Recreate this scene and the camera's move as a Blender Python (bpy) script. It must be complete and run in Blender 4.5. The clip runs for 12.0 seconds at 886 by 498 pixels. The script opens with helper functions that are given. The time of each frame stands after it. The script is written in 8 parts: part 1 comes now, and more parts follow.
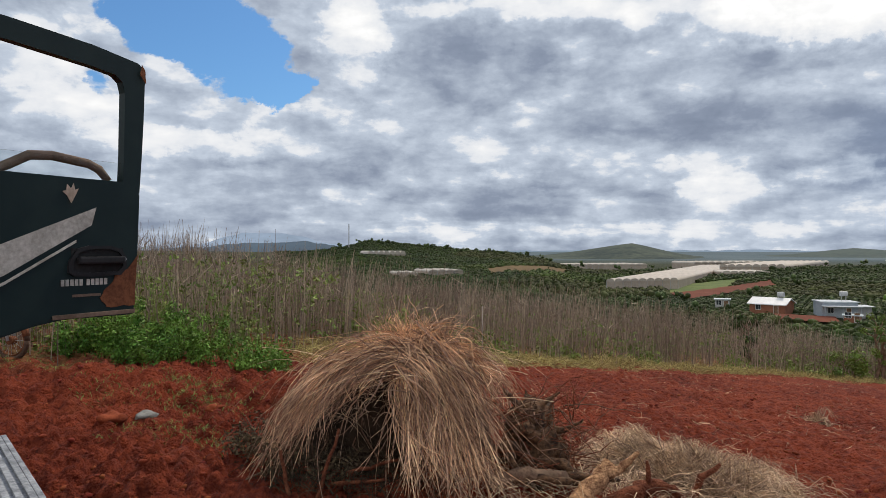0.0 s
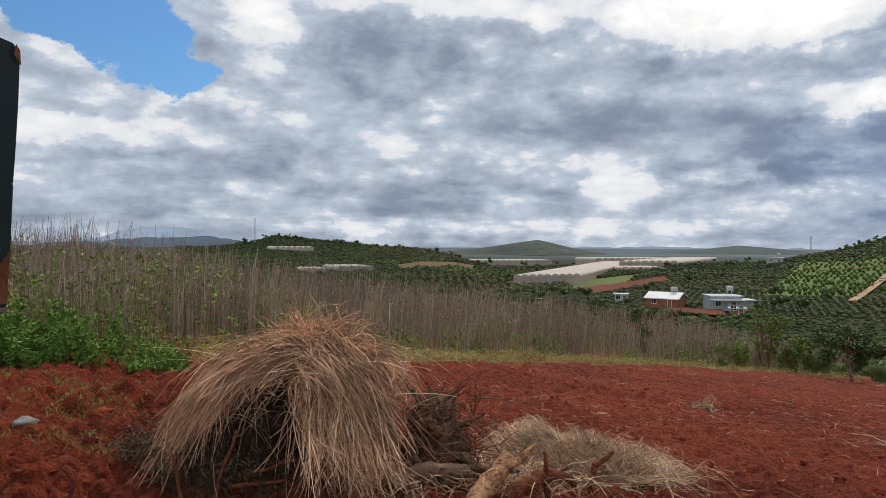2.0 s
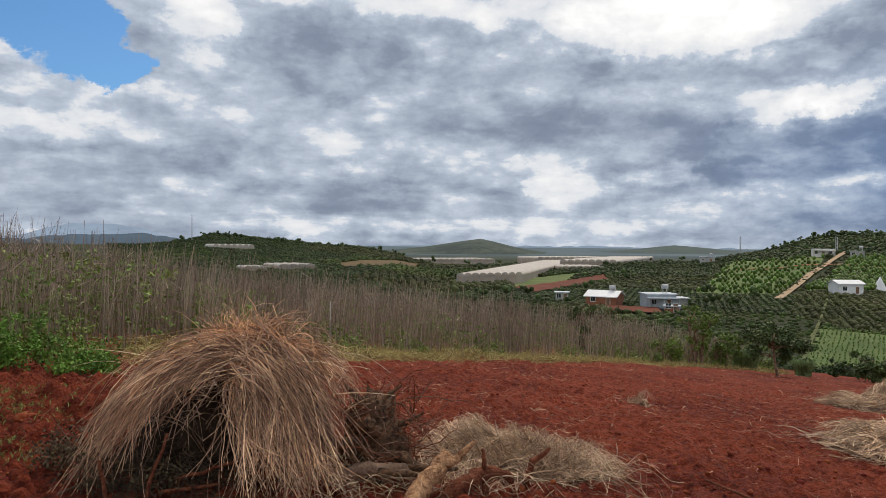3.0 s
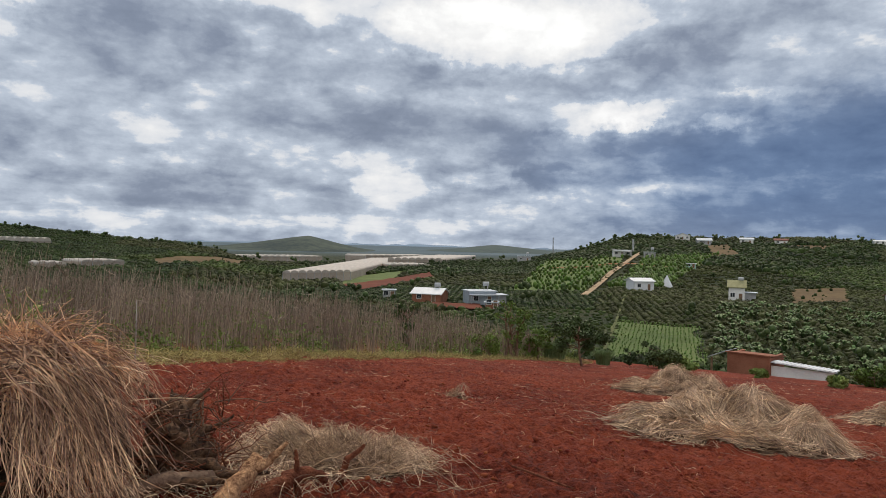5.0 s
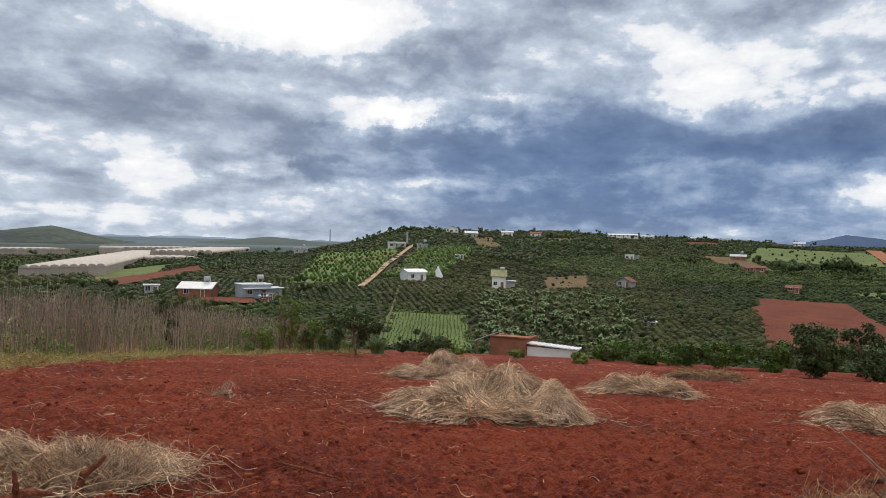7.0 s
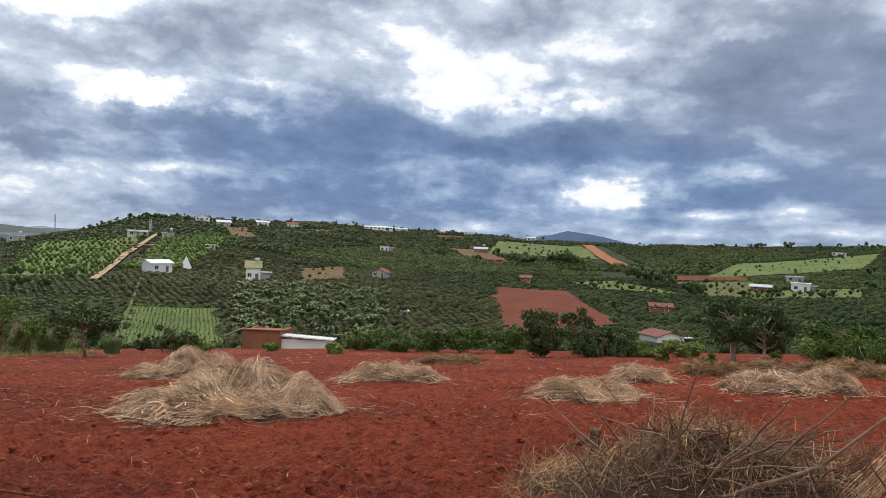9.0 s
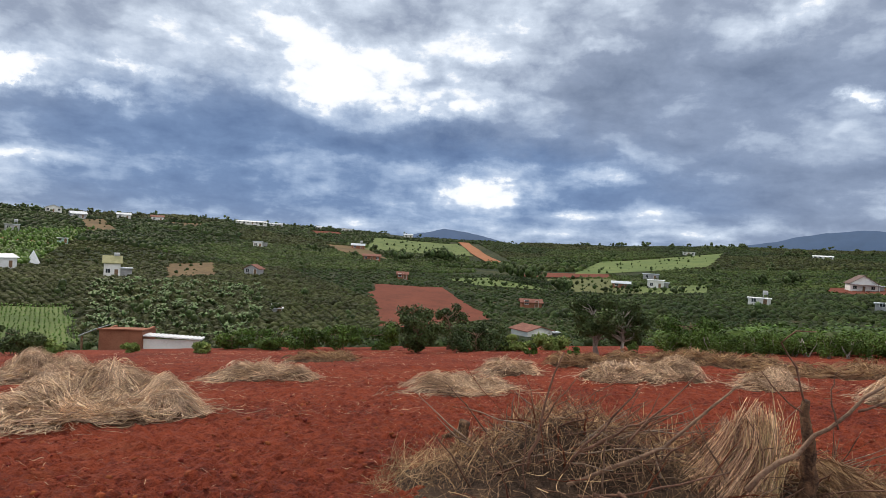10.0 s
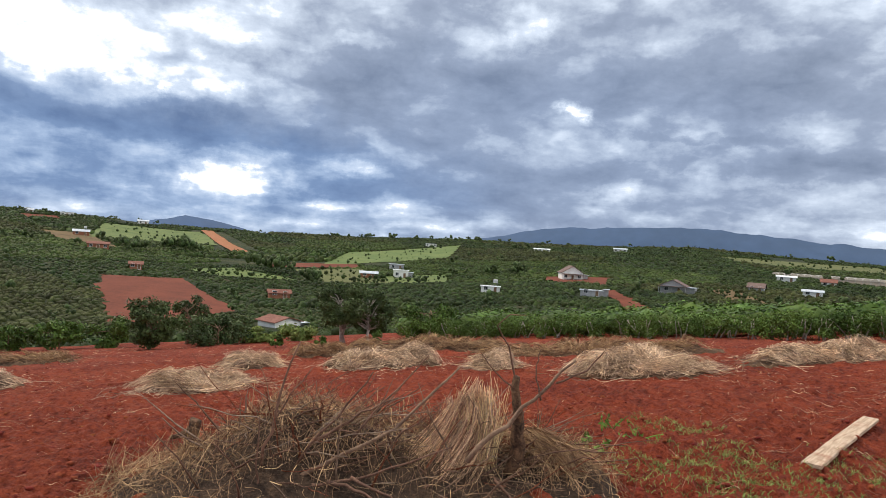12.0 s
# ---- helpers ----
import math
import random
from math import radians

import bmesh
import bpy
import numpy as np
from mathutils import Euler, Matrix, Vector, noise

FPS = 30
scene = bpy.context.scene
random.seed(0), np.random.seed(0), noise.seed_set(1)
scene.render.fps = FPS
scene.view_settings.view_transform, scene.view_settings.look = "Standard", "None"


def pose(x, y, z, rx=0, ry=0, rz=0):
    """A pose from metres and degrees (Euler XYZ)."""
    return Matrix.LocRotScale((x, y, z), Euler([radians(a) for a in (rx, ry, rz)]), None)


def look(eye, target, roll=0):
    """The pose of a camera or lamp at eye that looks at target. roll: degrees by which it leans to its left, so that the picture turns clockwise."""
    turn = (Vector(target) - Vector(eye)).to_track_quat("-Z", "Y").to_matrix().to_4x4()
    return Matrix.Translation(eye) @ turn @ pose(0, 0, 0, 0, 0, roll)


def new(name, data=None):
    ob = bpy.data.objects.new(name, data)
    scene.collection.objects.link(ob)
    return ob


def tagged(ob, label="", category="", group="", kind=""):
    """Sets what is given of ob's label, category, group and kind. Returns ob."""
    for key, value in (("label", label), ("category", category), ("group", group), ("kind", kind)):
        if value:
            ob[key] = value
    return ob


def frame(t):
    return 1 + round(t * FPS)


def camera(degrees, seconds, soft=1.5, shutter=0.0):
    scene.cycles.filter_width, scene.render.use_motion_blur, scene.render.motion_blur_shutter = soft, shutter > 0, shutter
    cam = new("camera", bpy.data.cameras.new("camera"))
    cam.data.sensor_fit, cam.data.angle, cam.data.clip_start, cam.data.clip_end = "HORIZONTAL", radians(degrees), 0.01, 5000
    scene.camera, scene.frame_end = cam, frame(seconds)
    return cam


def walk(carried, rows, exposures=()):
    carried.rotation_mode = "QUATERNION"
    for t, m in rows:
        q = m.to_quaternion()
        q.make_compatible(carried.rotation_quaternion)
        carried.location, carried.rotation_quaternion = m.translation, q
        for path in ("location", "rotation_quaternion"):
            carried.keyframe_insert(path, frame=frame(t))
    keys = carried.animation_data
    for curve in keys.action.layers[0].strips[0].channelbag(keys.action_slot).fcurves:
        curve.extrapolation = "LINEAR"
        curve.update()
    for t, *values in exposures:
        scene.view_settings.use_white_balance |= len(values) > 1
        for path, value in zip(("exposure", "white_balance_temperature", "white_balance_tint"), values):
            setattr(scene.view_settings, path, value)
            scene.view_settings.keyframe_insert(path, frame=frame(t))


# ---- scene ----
# camera: seconds, place from the first eye, yaw, pitch, roll
cam = camera(66.86, 12.0, soft=0.6)
EYE = 1.5
PATH = [
    (0, 0.000, 0.000, -0.000, -0.00, 0.00, -0.00),
    (0.5, 0.011, 0.002, 0.001, -1.59, -0.26, -0.07),
    (1, 0.019, 0.017, -0.002, -3.21, -0.50, -0.10),
    (1.5, 0.030, 0.010, 0.002, -5.46, -0.38, -0.30),
    (2, 0.043, 0.011, 0.000, -7.68, -0.33, -0.26),
    (2.5, 0.057, 0.006, 0.002, -10.12, -0.42, -0.40),
    (3, 0.071, 0.016, -0.000, -12.49, -0.42, -0.51),
    (5, 0.146, 0.005, -0.002, -27.06, -0.39, -1.32),
    (5.5, 0.167, 0.012, -0.007, -31.16, -0.50, -1.33),
    (6, 0.198, 0.015, -0.013, -36.11, -0.60, -1.49),
    (6.5, 0.225, 0.027, -0.020, -40.86, -0.61, -1.59),
    (7, 0.266, 0.046, -0.032, -45.93, -0.61, -1.46),
    (9, 0.308, -0.019, -0.024, -66.43, -0.69, -2.31),
    (9.5, 0.303, -0.039, -0.022, -71.53, -0.40, -2.55),
    (10, 0.303, -0.057, -0.027, -76.87, -0.49, -2.97),
    (10.5, 0.319, -0.074, -0.026, -82.12, -0.70, -3.21),
    (11, 0.331, -0.096, -0.026, -87.55, -0.72, -2.95),
    (11.5, 0.333, -0.117, -0.026, -92.95, -0.47, -3.61),
    (12, 0.327, -0.132, -0.028, -98.02, -0.07, -3.83),
]
walk(cam, [(t, pose(x, y, EYE + z, 90 + pitch, roll, yaw)) for t, x, y, z, yaw, pitch, roll in PATH],
     exposures=[(0.0, -0.22), (3.0, -0.30), (5.5, -0.32), (7.0, -0.16), (9.0, 0.04), (10.0, 0.08), (11.0, 0.18), (12.0, 0.26)])

# ---- sky and light ----
# broken cloud: azimuth, elevation, widths in degrees, strength
BRIGHT_NORTH = [
    (0.0, 12.0, 30.0, 9.0, 0.13),
    (-7.6, 17.2, 2.9, 3.86, 0.5), (12.6, 19.4, 15.9, 1.26, 0.4), (-22.2, 8.3, 5.3, 1.06, 0.38), (-29.2, 10.5, 4.3, 1.74, 0.35),
    (-15.3, 9.5, 2.9, 0.87, 0.3), (10.3, 12.6, 2.9, 0.68, 0.15), (22.0, 5.2, 2.8, 1.16, 0.5), (18.9, 6.8, 1.9, 0.43, 0.25),
    (5.6, 6.2, 2.9, 0.48, 0.22), (-17.9, 4.1, 2.9, 0.68, 0.15), (-31.4, 13.4, 3.4, 2.9, 0.4), (10.3, 1.6, 20.3, 0.6, 0.3),
    (-8.8, 11.8, 2.4, 1.93, 0.25), (30.4, 5.6, 3.4, 0.77, 0.42),
]
BRIGHT_MID = [
    (32.2, 18.0, 9.7, 2.51, 0.85), (23.2, 4.8, 3.4, 1.16, 0.34), (31.3, 6.0, 2.9, 0.77, 0.3), (34.7, 3.6, 6.8, 0.87, 0.3),
    (41.9, 10.7, 3.4, 0.87, 0.6), (48.5, 10.0, 1.9, 0.58, 0.42), (8.7, 12.7, 2.9, 0.58, 0.15), (18.9, 6.7, 1.9, 0.48, 0.2),
    (43.4, 4.7, 2.4, 0.34, 0.25), (63.9, 16.1, 2.9, 1.45, 0.3), (26.9, 8.5, 1.9, 0.58, 0.1), (52.3, 12.4, 2.9, 0.48, 0.15),
]
BRIGHT_EAST = [
    (68.1, 13.6, 6.0, 2.03, 0.38), (63.9, 16.2, 3.1, 0.87, 0.28), (79.5, 16.0, 7.2, 1.45, 0.3), (76.3, 11.4, 2.3, 1.16, 0.48),
    (80.1, 12.4, 2.9, 1.21, 0.3), (40.3, 10.8, 6.3, 1.16, 0.38), (48.4, 10.0, 1.6, 0.63, 0.4), (54.7, 14.8, 5.8, 1.45, 0.2),
    (80.0, 4.6, 3.3, 1.26, 0.5), (89.4, 3.1, 2.4, 0.39, 0.3), (87.8, 1.4, 4.3, 0.34, 0.2), (89.3, 6.0, 2.4, 0.43, 0.25),
    (37.1, 3.3, 6.8, 1.45, 0.3), (45.3, 4.9, 3.9, 0.39, 0.25), (96.4, 1.8, 4.3, 0.43, 0.25),
]
BRIGHT_SOUTH = [
    (68.3, 13.6, 7.2, 2.03, 0.4), (76.9, 12.0, 4.3, 1.55, 0.36), (90.0, 16.3, 2.4, 0.68, 0.25), (103.5, 18.9, 2.0, 1.74, 0.4),
    (108.6, 11.5, 1.2, 0.87, 0.5), (89.0, 2.9, 2.4, 0.43, 0.3), (89.3, 6.1, 2.4, 0.43, 0.25), (111.9, 5.3, 1.9, 0.97, 0.3),
    (124.4, 5.5, 9.7, 1.35, 0.22), (107.3, 8.4, 7.7, 2.17, 0.06), (128.6, 3.5, 4.8, 0.68, 0.3), (98.6, 2.2, 7.7, 0.39, 0.2),
    (80.2, 17.6, 4.3, 0.97, 0.25),
]
DARK_NORTH = [
    (1.7, 14.2, 8.2, 2.9, -0.14), (19.3, 14.5, 7.2, 2.17, -0.13), (17.1, 9.6, 10.6, 1.45, -0.12), (-11.6, 5.8, 7.7, 1.35, -0.2),
    (-4.0, 8.9, 7.2, 1.69, -0.06), (4.6, 3.3, 6.3, 0.68, -0.16), (28.2, 8.7, 5.8, 1.21, -0.12), (-20.9, 2.7, 5.8, 0.87, -0.12),
]
DARK_MID = [
    (6.7, 15.2, 12.6, 2.03, -0.16), (20.3, 10.3, 14.5, 2.03, -0.18), (36.1, 5.8, 2.7, 1.26, -0.32), (55.3, 8.2, 10.6, 2.9, -0.3),
    (59.2, 4.5, 9.7, 1.93, -0.24), (50.1, 15.3, 8.7, 1.93, -0.14), (4.1, 4.5, 8.7, 0.77, -0.18), (47.3, 2.5, 6.8, 1.26, -0.2),
    (23.0, 14.8, 7.7, 1.16, -0.12),
]
DARK_EAST = [
    (92.6, 12.1, 9.2, 2.9, -0.24), (51.8, 8.4, 20.3, 1.45, -0.26), (78.7, 8.2, 15.5, 1.35, -0.3), (58.4, 4.0, 14.5, 1.93, -0.2),
    (70.8, 5.5, 5.3, 1.35, -0.15), (92.9, 4.7, 7.7, 0.82, -0.26), (45.0, 14.6, 11.6, 1.26, -0.08), (71.6, 10.5, 2.9, 0.68, -0.1),
]
DARK_SOUTH = [
    (110.0, 10.0, 30.0, 11.0, -0.20),
    (99.7, 14.3, 8.2, 2.9, -0.28), (120.2, 14.1, 12.1, 3.38, -0.38), (123.8, 8.0, 9.2, 1.55, -0.34), (71.2, 2.8, 5.8, 1.26, -0.15),
    (86.1, 4.1, 2.9, 0.77, -0.15), (90.5, 8.5, 7.2, 1.06, -0.2), (118.9, 10.0, 10.6, 0.58, -0.3),
]
CLEAR = [(-17.0, 15.8, 4.3, 3.4, 1.0), (-22.2, 17.8, 4.3, 2.4, 1.0), (-13.4, 13.0, 2.4, 1.2, 0.7), (-27.3, 12.3, 1.9, 1.0, 0.6)]
RAIN_BLUE = [(60.0, 6.0, 22.0, 6.0, 1.0), (85.0, 4.0, 14.0, 4.0, 0.6), (105.0, 8.0, 24.0, 8.0, 0.35)]


class Nodes:
    """Short hands for building a node tree."""

    def __init__(self, tree):
        self.tree = tree
        tree.nodes.clear()

    def put(self, kind, **values):
        n = self.tree.nodes.new(kind)
        for k, v in values.items():
            setattr(n, k, v)
        return n

    def link(self, a, b):
        self.tree.links.new(a, b)

    def feed(self, socket, v):
        if hasattr(v, "is_output"):
            self.link(v, socket)
        else:
            socket.default_value = v

    def math(self, op, a, b=0.0, c=0.0):
        n = self.put("ShaderNodeMath", operation=op)
        for s, v in zip(n.inputs, (a, b, c)):
            self.feed(s, v)
        return n.outputs[0]

    def noise(self, vec, scale, detail=4.0, rough=0.55, distort=0.0):
        n = self.put("ShaderNodeTexNoise")
        if vec is not None:
            self.link(vec, n.inputs["Vector"])
        n.inputs["Scale"].default_value = scale
        n.inputs["Detail"].default_value = detail
        n.inputs["Roughness"].default_value = rough
        n.inputs["Distortion"].default_value = distort
        return n

    def mix(self, f, a, b, blend="MIX"):
        n = self.put("ShaderNodeMix", data_type="RGBA", blend_type=blend)
        self.feed(n.inputs[0], f)
        for s, v in ((n.inputs[6], a), (n.inputs[7], b)):
            self.feed(s, v if hasattr(v, "is_output") else (*v, 1.0))
        return n.outputs[2]

    def ramp(self, f, stops, ease="LINEAR"):
        n = self.put("ShaderNodeValToRGB")
        n.color_ramp.interpolation = ease
        el = n.color_ramp.elements
        while len(el) < len(stops):
            el.new(0.5)
        for e, (p, c) in zip(el, stops):
            e.position, e.color = p, (*c, 1.0)
        self.link(f, n.inputs[0])
        return n.outputs[0]

    def span(self, v, a, b, c=0.0, d=1.0):
        n = self.put("ShaderNodeMapRange", clamp=True, interpolation_type="SMOOTHSTEP")
        for s, x in zip(n.inputs, (v, a, b, c, d)):
            self.feed(s, x)
        return n.outputs[0]


SUN_AZ, SUN_EL = 36.0, 50.0


def make_sky():
    w = bpy.data.worlds.new("sky")
    scene.world = w
    w.use_nodes = True
    n = Nodes(w.node_tree)
    way = n.put("ShaderNodeTexCoord").outputs["Generated"]
    xyz = n.put("ShaderNodeSeparateXYZ")
    n.link(way, xyz.inputs[0])
    x, y, z = xyz.outputs
    # wind-drawn cloud deck: project the way on a level sheet
    low = n.math("ADD", n.math("MAXIMUM", z, 0.0), 0.22)
    flat = n.put("ShaderNodeCombineXYZ")
    n.link(n.math("DIVIDE", x, low), flat.inputs[0])
    n.link(n.math("DIVIDE", y, low), flat.inputs[1])
    deck = flat.outputs[0]
    # ragged edges: bend azimuth and elevation
    bend = n.noise(deck, 2.2, 5.0, 0.6)
    bxyz = n.put("ShaderNodeSeparateColor")
    n.link(bend.outputs["Color"], bxyz.inputs[0])
    rag = n.noise(way, 20.0, 8.0, 0.66)
    rxyz = n.put("ShaderNodeSeparateColor")
    n.link(rag.outputs["Color"], rxyz.inputs[0])
    az = n.math("MULTIPLY", n.math("ARCTAN2", x, y), 57.2958)
    az = n.math("MULTIPLY_ADD", n.math("SUBTRACT", bxyz.outputs[0], 0.5), 7.0, az)
    az = n.math("MULTIPLY_ADD", n.math("SUBTRACT", rxyz.outputs[0], 0.5), 5.0, az)
    el = n.math("MULTIPLY", n.math("ARCSINE", z), 57.2958)
    fade = n.span(el, 0.0, 12.0, 0.25, 1.0)
    el_b = n.math("MULTIPLY", n.math("MULTIPLY", n.math("SUBTRACT", bxyz.outputs[1], 0.5), 4.0), fade)
    el_r = n.math("MULTIPLY", n.math("MULTIPLY", n.math("SUBTRACT", rxyz.outputs[1], 0.5), 3.2), fade)
    el = n.math("ADD", n.math("ADD", el, el_b), el_r)

    def blobs(rows, pick="ADD", total=None):
        for a, e, sa, se, amp in rows:
            u = n.math("DIVIDE", n.math("SUBTRACT", az, a), sa)
            v = n.math("DIVIDE", n.math("SUBTRACT", el, e), se * 1.05)
            r = n.math("MULTIPLY_ADD", u, u, n.math("MULTIPLY", v, v))
            g = n.math("MULTIPLY", n.math("EXPONENT", n.math("MULTIPLY", n.math("POWER", r, 1.6), -0.7)), amp)
            total = g if total is None else n.math(pick, total, g)
        return total

    # heaped cloud, flattened towards the horizon
    squash = n.put("ShaderNodeMapping")
    squash.inputs["Scale"].default_value = (1.0, 1.0, 2.1)
    n.link(way, squash.inputs[0])
    tilt = n.put("ShaderNodeMix", data_type="VECTOR")
    tilt.inputs[0].default_value = 0.10
    n.link(squash.outputs[0], tilt.inputs[4])
    n.link(n.noise(squash.outputs[0], 8.0, 5.0, 0.6).outputs["Color"], tilt.inputs[5])
    cell = n.put("ShaderNodeTexVoronoi", feature="SMOOTH_F1")
    n.link(tilt.outputs[1], cell.inputs["Vector"])
    cell.inputs["Scale"].default_value, cell.inputs["Smoothness"].default_value = 11.0, 0.35
    cell.inputs["Detail"].default_value, cell.inputs["Roughness"].default_value = 3.0, 0.5
    heap = n.math("SUBTRACT", 0.42, cell.outputs["Distance"])
    fine = n.noise(deck, 3.0, 10.0, 0.60, 0.25).outputs[0]
    broad = n.noise(deck, 1.1, 3.0, 0.5).outputs[0]
    puff = n.noise(squash.outputs[0], 8.0, 10.0, 0.62, 0.1).outputs[0]
    shred = n.noise(way, 26.0, 9.0, 0.68, 0.15).outputs[0]
    val = n.math("MULTIPLY_ADD", n.math("SUBTRACT", fine, 0.5), 0.56, 0.73)
    val = n.math("MULTIPLY_ADD", n.math("SUBTRACT", broad, 0.5), 0.22, val)
    val = n.math("MULTIPLY_ADD", n.math("SUBTRACT", puff, 0.5), 0.56, val)
    val = n.math("MULTIPLY_ADD", n.math("SUBTRACT", shred, 0.5), 0.24, val)
    val = n.math("MULTIPLY_ADD", heap, 0.36, val)
    light = deep = None
    for rows in (BRIGHT_NORTH, BRIGHT_MID, BRIGHT_EAST, BRIGHT_SOUTH):
        light = blobs(rows, "MAXIMUM", light)
    for rows in (DARK_NORTH, DARK_MID, DARK_EAST, DARK_SOUTH):
        deep = blobs(rows, "MINIMUM", deep)
    val = n.math("MULTIPLY_ADD", light, 0.74, val)
    val = n.math("MULTIPLY_ADD", deep, 0.95, val)
    # cloud facing the sun, away from it, is brighter
    toward = n.math("COSINE", n.math("MULTIPLY", n.math("SUBTRACT", n.math("MULTIPLY", n.math("ARCTAN2", x, y), 57.2958), SUN_AZ), 0.0174533))
    val = n.math("ADD", val, n.span(toward, -0.15, -0.9, 0.0, 0.42))
    val = n.math("MULTIPLY", val, 0.8)
    grey = n.ramp(val, [(0, (0.19, 0.235, 0.326)), (0.28, (0.304, 0.36, 0.473)), (0.42, (0.465, 0.535, 0.651)),
                        (0.545, (0.64, 0.72, 0.84)), (0.605, (0.90, 0.93, 0.98)), (0.78, (1.10, 1.10, 1.10)), (1, (1.35, 1.35, 1.33))])
    blue = n.ramp(val, [(0, (0.109, 0.175, 0.326)), (0.28, (0.18, 0.27, 0.452)), (0.42, (0.323, 0.43, 0.619)),
                        (0.545, (0.54, 0.64, 0.80)), (0.605, (0.88, 0.92, 0.98)), (0.75, (1.1, 1.1, 1.12)), (1, (1.3, 1.3, 1.3))])
    cloud = n.mix(n.math("MINIMUM", blobs(RAIN_BLUE), 1.0), grey, blue)
    sky = n.put("ShaderNodeTexSky", sky_type="NISHITA")
    sky.sun_disc = False
    sky.sun_elevation, sky.sun_rotation = radians(SUN_EL), radians(SUN_AZ)
    clear = n.mix(1.0, sky.outputs[0], (0.065, 0.105, 0.14), "MULTIPLY")
    gap = n.math("MULTIPLY_ADD", n.math("SUBTRACT", fine, 0.5), -1.6, blobs(CLEAR))
    cloud = n.mix(n.span(gap, 0.42, 0.62), cloud, clear)
    bg = n.put("ShaderNodeBackground")
    n.link(cloud, bg.inputs[0])
    bg.inputs[1].default_value = 1.0
    n.link(bg.outputs[0], n.put("ShaderNodeOutputWorld").inputs[0])


make_sky()
sun = new("sun", bpy.data.lights.new("sun", "SUN"))
sun.data.energy, sun.data.angle, sun.data.color = 2.75, radians(2.5), (1.0, 0.87, 0.70)
sun.matrix_world = look((0, 0, 60), (-60 * math.sin(radians(SUN_AZ)) / math.tan(radians(SUN_EL)),
                                     -60 * math.cos(radians(SUN_AZ)) / math.tan(radians(SUN_EL)), 0))

# ---- materials ----
def material(name, rough=0.85):
    m = bpy.data.materials.new(name)
    m.use_nodes = True
    n = Nodes(m.node_tree)
    out = n.put("ShaderNodeOutputMaterial")
    b = n.put("ShaderNodeBsdfPrincipled")
    b.inputs["Roughness"].default_value = rough
    b.inputs["Specular IOR Level"].default_value = 0.25
    n.link(b.outputs[0], out.inputs[0])
    return m, n, b


def bumped(n, b, height, strength=0.5, distance=0.02):
    k = n.put("ShaderNodeBump")
    k.inputs["Strength"].default_value, k.inputs["Distance"].default_value = strength, distance
    n.link(height, k.inputs["Height"])
    n.link(k.outputs[0], b.inputs["Normal"])


def place(n):
    return n.put("ShaderNodeNewGeometry").outputs["Position"]


def two_tone(name, a, b_, scale=3.0, rough=0.85, bump=0.3, dist=0.01, fine=40.0, island=0.0, detail=5.0):
    """Two colours mixed by broad and fine grain, with relief."""
    m, n, b = material(name, rough)
    p = place(n)
    broad = n.noise(p, scale, detail, 0.6).outputs[0]
    grain = n.noise(p, fine, 4.0, 0.6).outputs[0]
    f = n.math("MULTIPLY_ADD", grain, 0.5, n.math("MULTIPLY", broad, 0.75))
    f = n.span(f, 0.4, 0.85)
    col = n.mix(f, a, b_)
    if island:
        r = n.put("ShaderNodeNewGeometry").outputs["Random Per Island"]
        hs = n.put("ShaderNodeHueSaturation")
        n.link(n.math("MULTIPLY_ADD", r, 2 * island, 1 - island), hs.inputs["Value"])
        n.link(n.math("MULTIPLY_ADD", r, 0.03, 0.485), hs.inputs["Hue"])
        n.link(col, hs.inputs["Color"])
        col = hs.outputs[0]
    n.link(col, b.inputs["Base Color"])
    if bump:
        bumped(n, b, grain, bump, dist)
    return m


def leafy(name, a, b_, island=0.35, rough=0.6, scale=0.4):
    m = two_tone(name, a, b_, scale, rough, 0.0, fine=6.0, island=island)
    b = next(k for k in m.node_tree.nodes if k.type == "BSDF_PRINCIPLED")
    b.inputs["Specular IOR Level"].default_value = 0.12
    return m


COFFEE = leafy("coffee_leaves", (0.016, 0.030, 0.009), (0.050, 0.070, 0.018), 0.45, 0.65, 0.05)
COFFEE_FRESH = leafy("coffee_leaves_fresh", (0.024, 0.042, 0.010), (0.074, 0.100, 0.024), 0.45, 0.65, 0.05)
COFFEE_DULL = leafy("coffee_leaves_dull", (0.026, 0.034, 0.011), (0.068, 0.075, 0.024), 0.45, 0.7, 0.05)
COFFEE_NEAR = leafy("coffee_leaves_near", (0.032, 0.062, 0.012), (0.12, 0.185, 0.036), 0.5, 0.5, 0.6)
TREE_DARK = leafy("tree_leaves", (0.028, 0.046, 0.017), (0.092, 0.125, 0.042), 0.45, 0.55, 0.5)
TREE_LIGHT = leafy("sapling_leaves", (0.08, 0.14, 0.03), (0.22, 0.27, 0.06), 0.35, 0.6, 0.6)
WEED = leafy("weed_leaves", (0.035, 0.10, 0.014), (0.20, 0.33, 0.06), 0.6, 0.5, 2.2)
WEED_PALE = leafy("weed_leaves_pale", (0.10, 0.16, 0.038), (0.26, 0.30, 0.085), 0.35, 0.65, 1.2)
YOUNG = leafy("crop_leaves", (0.06, 0.12, 0.025), (0.15, 0.23, 0.055), 0.3, 0.6, 0.2)
BANANA = leafy("banana_leaves", (0.05, 0.095, 0.03), (0.14, 0.20, 0.075), 0.35, 0.5, 0.3)
STALK = two_tone("dry_stalks", (0.17, 0.12, 0.092), (0.44, 0.34, 0.265), 0.5, 0.9, 0.0, island=0.45)
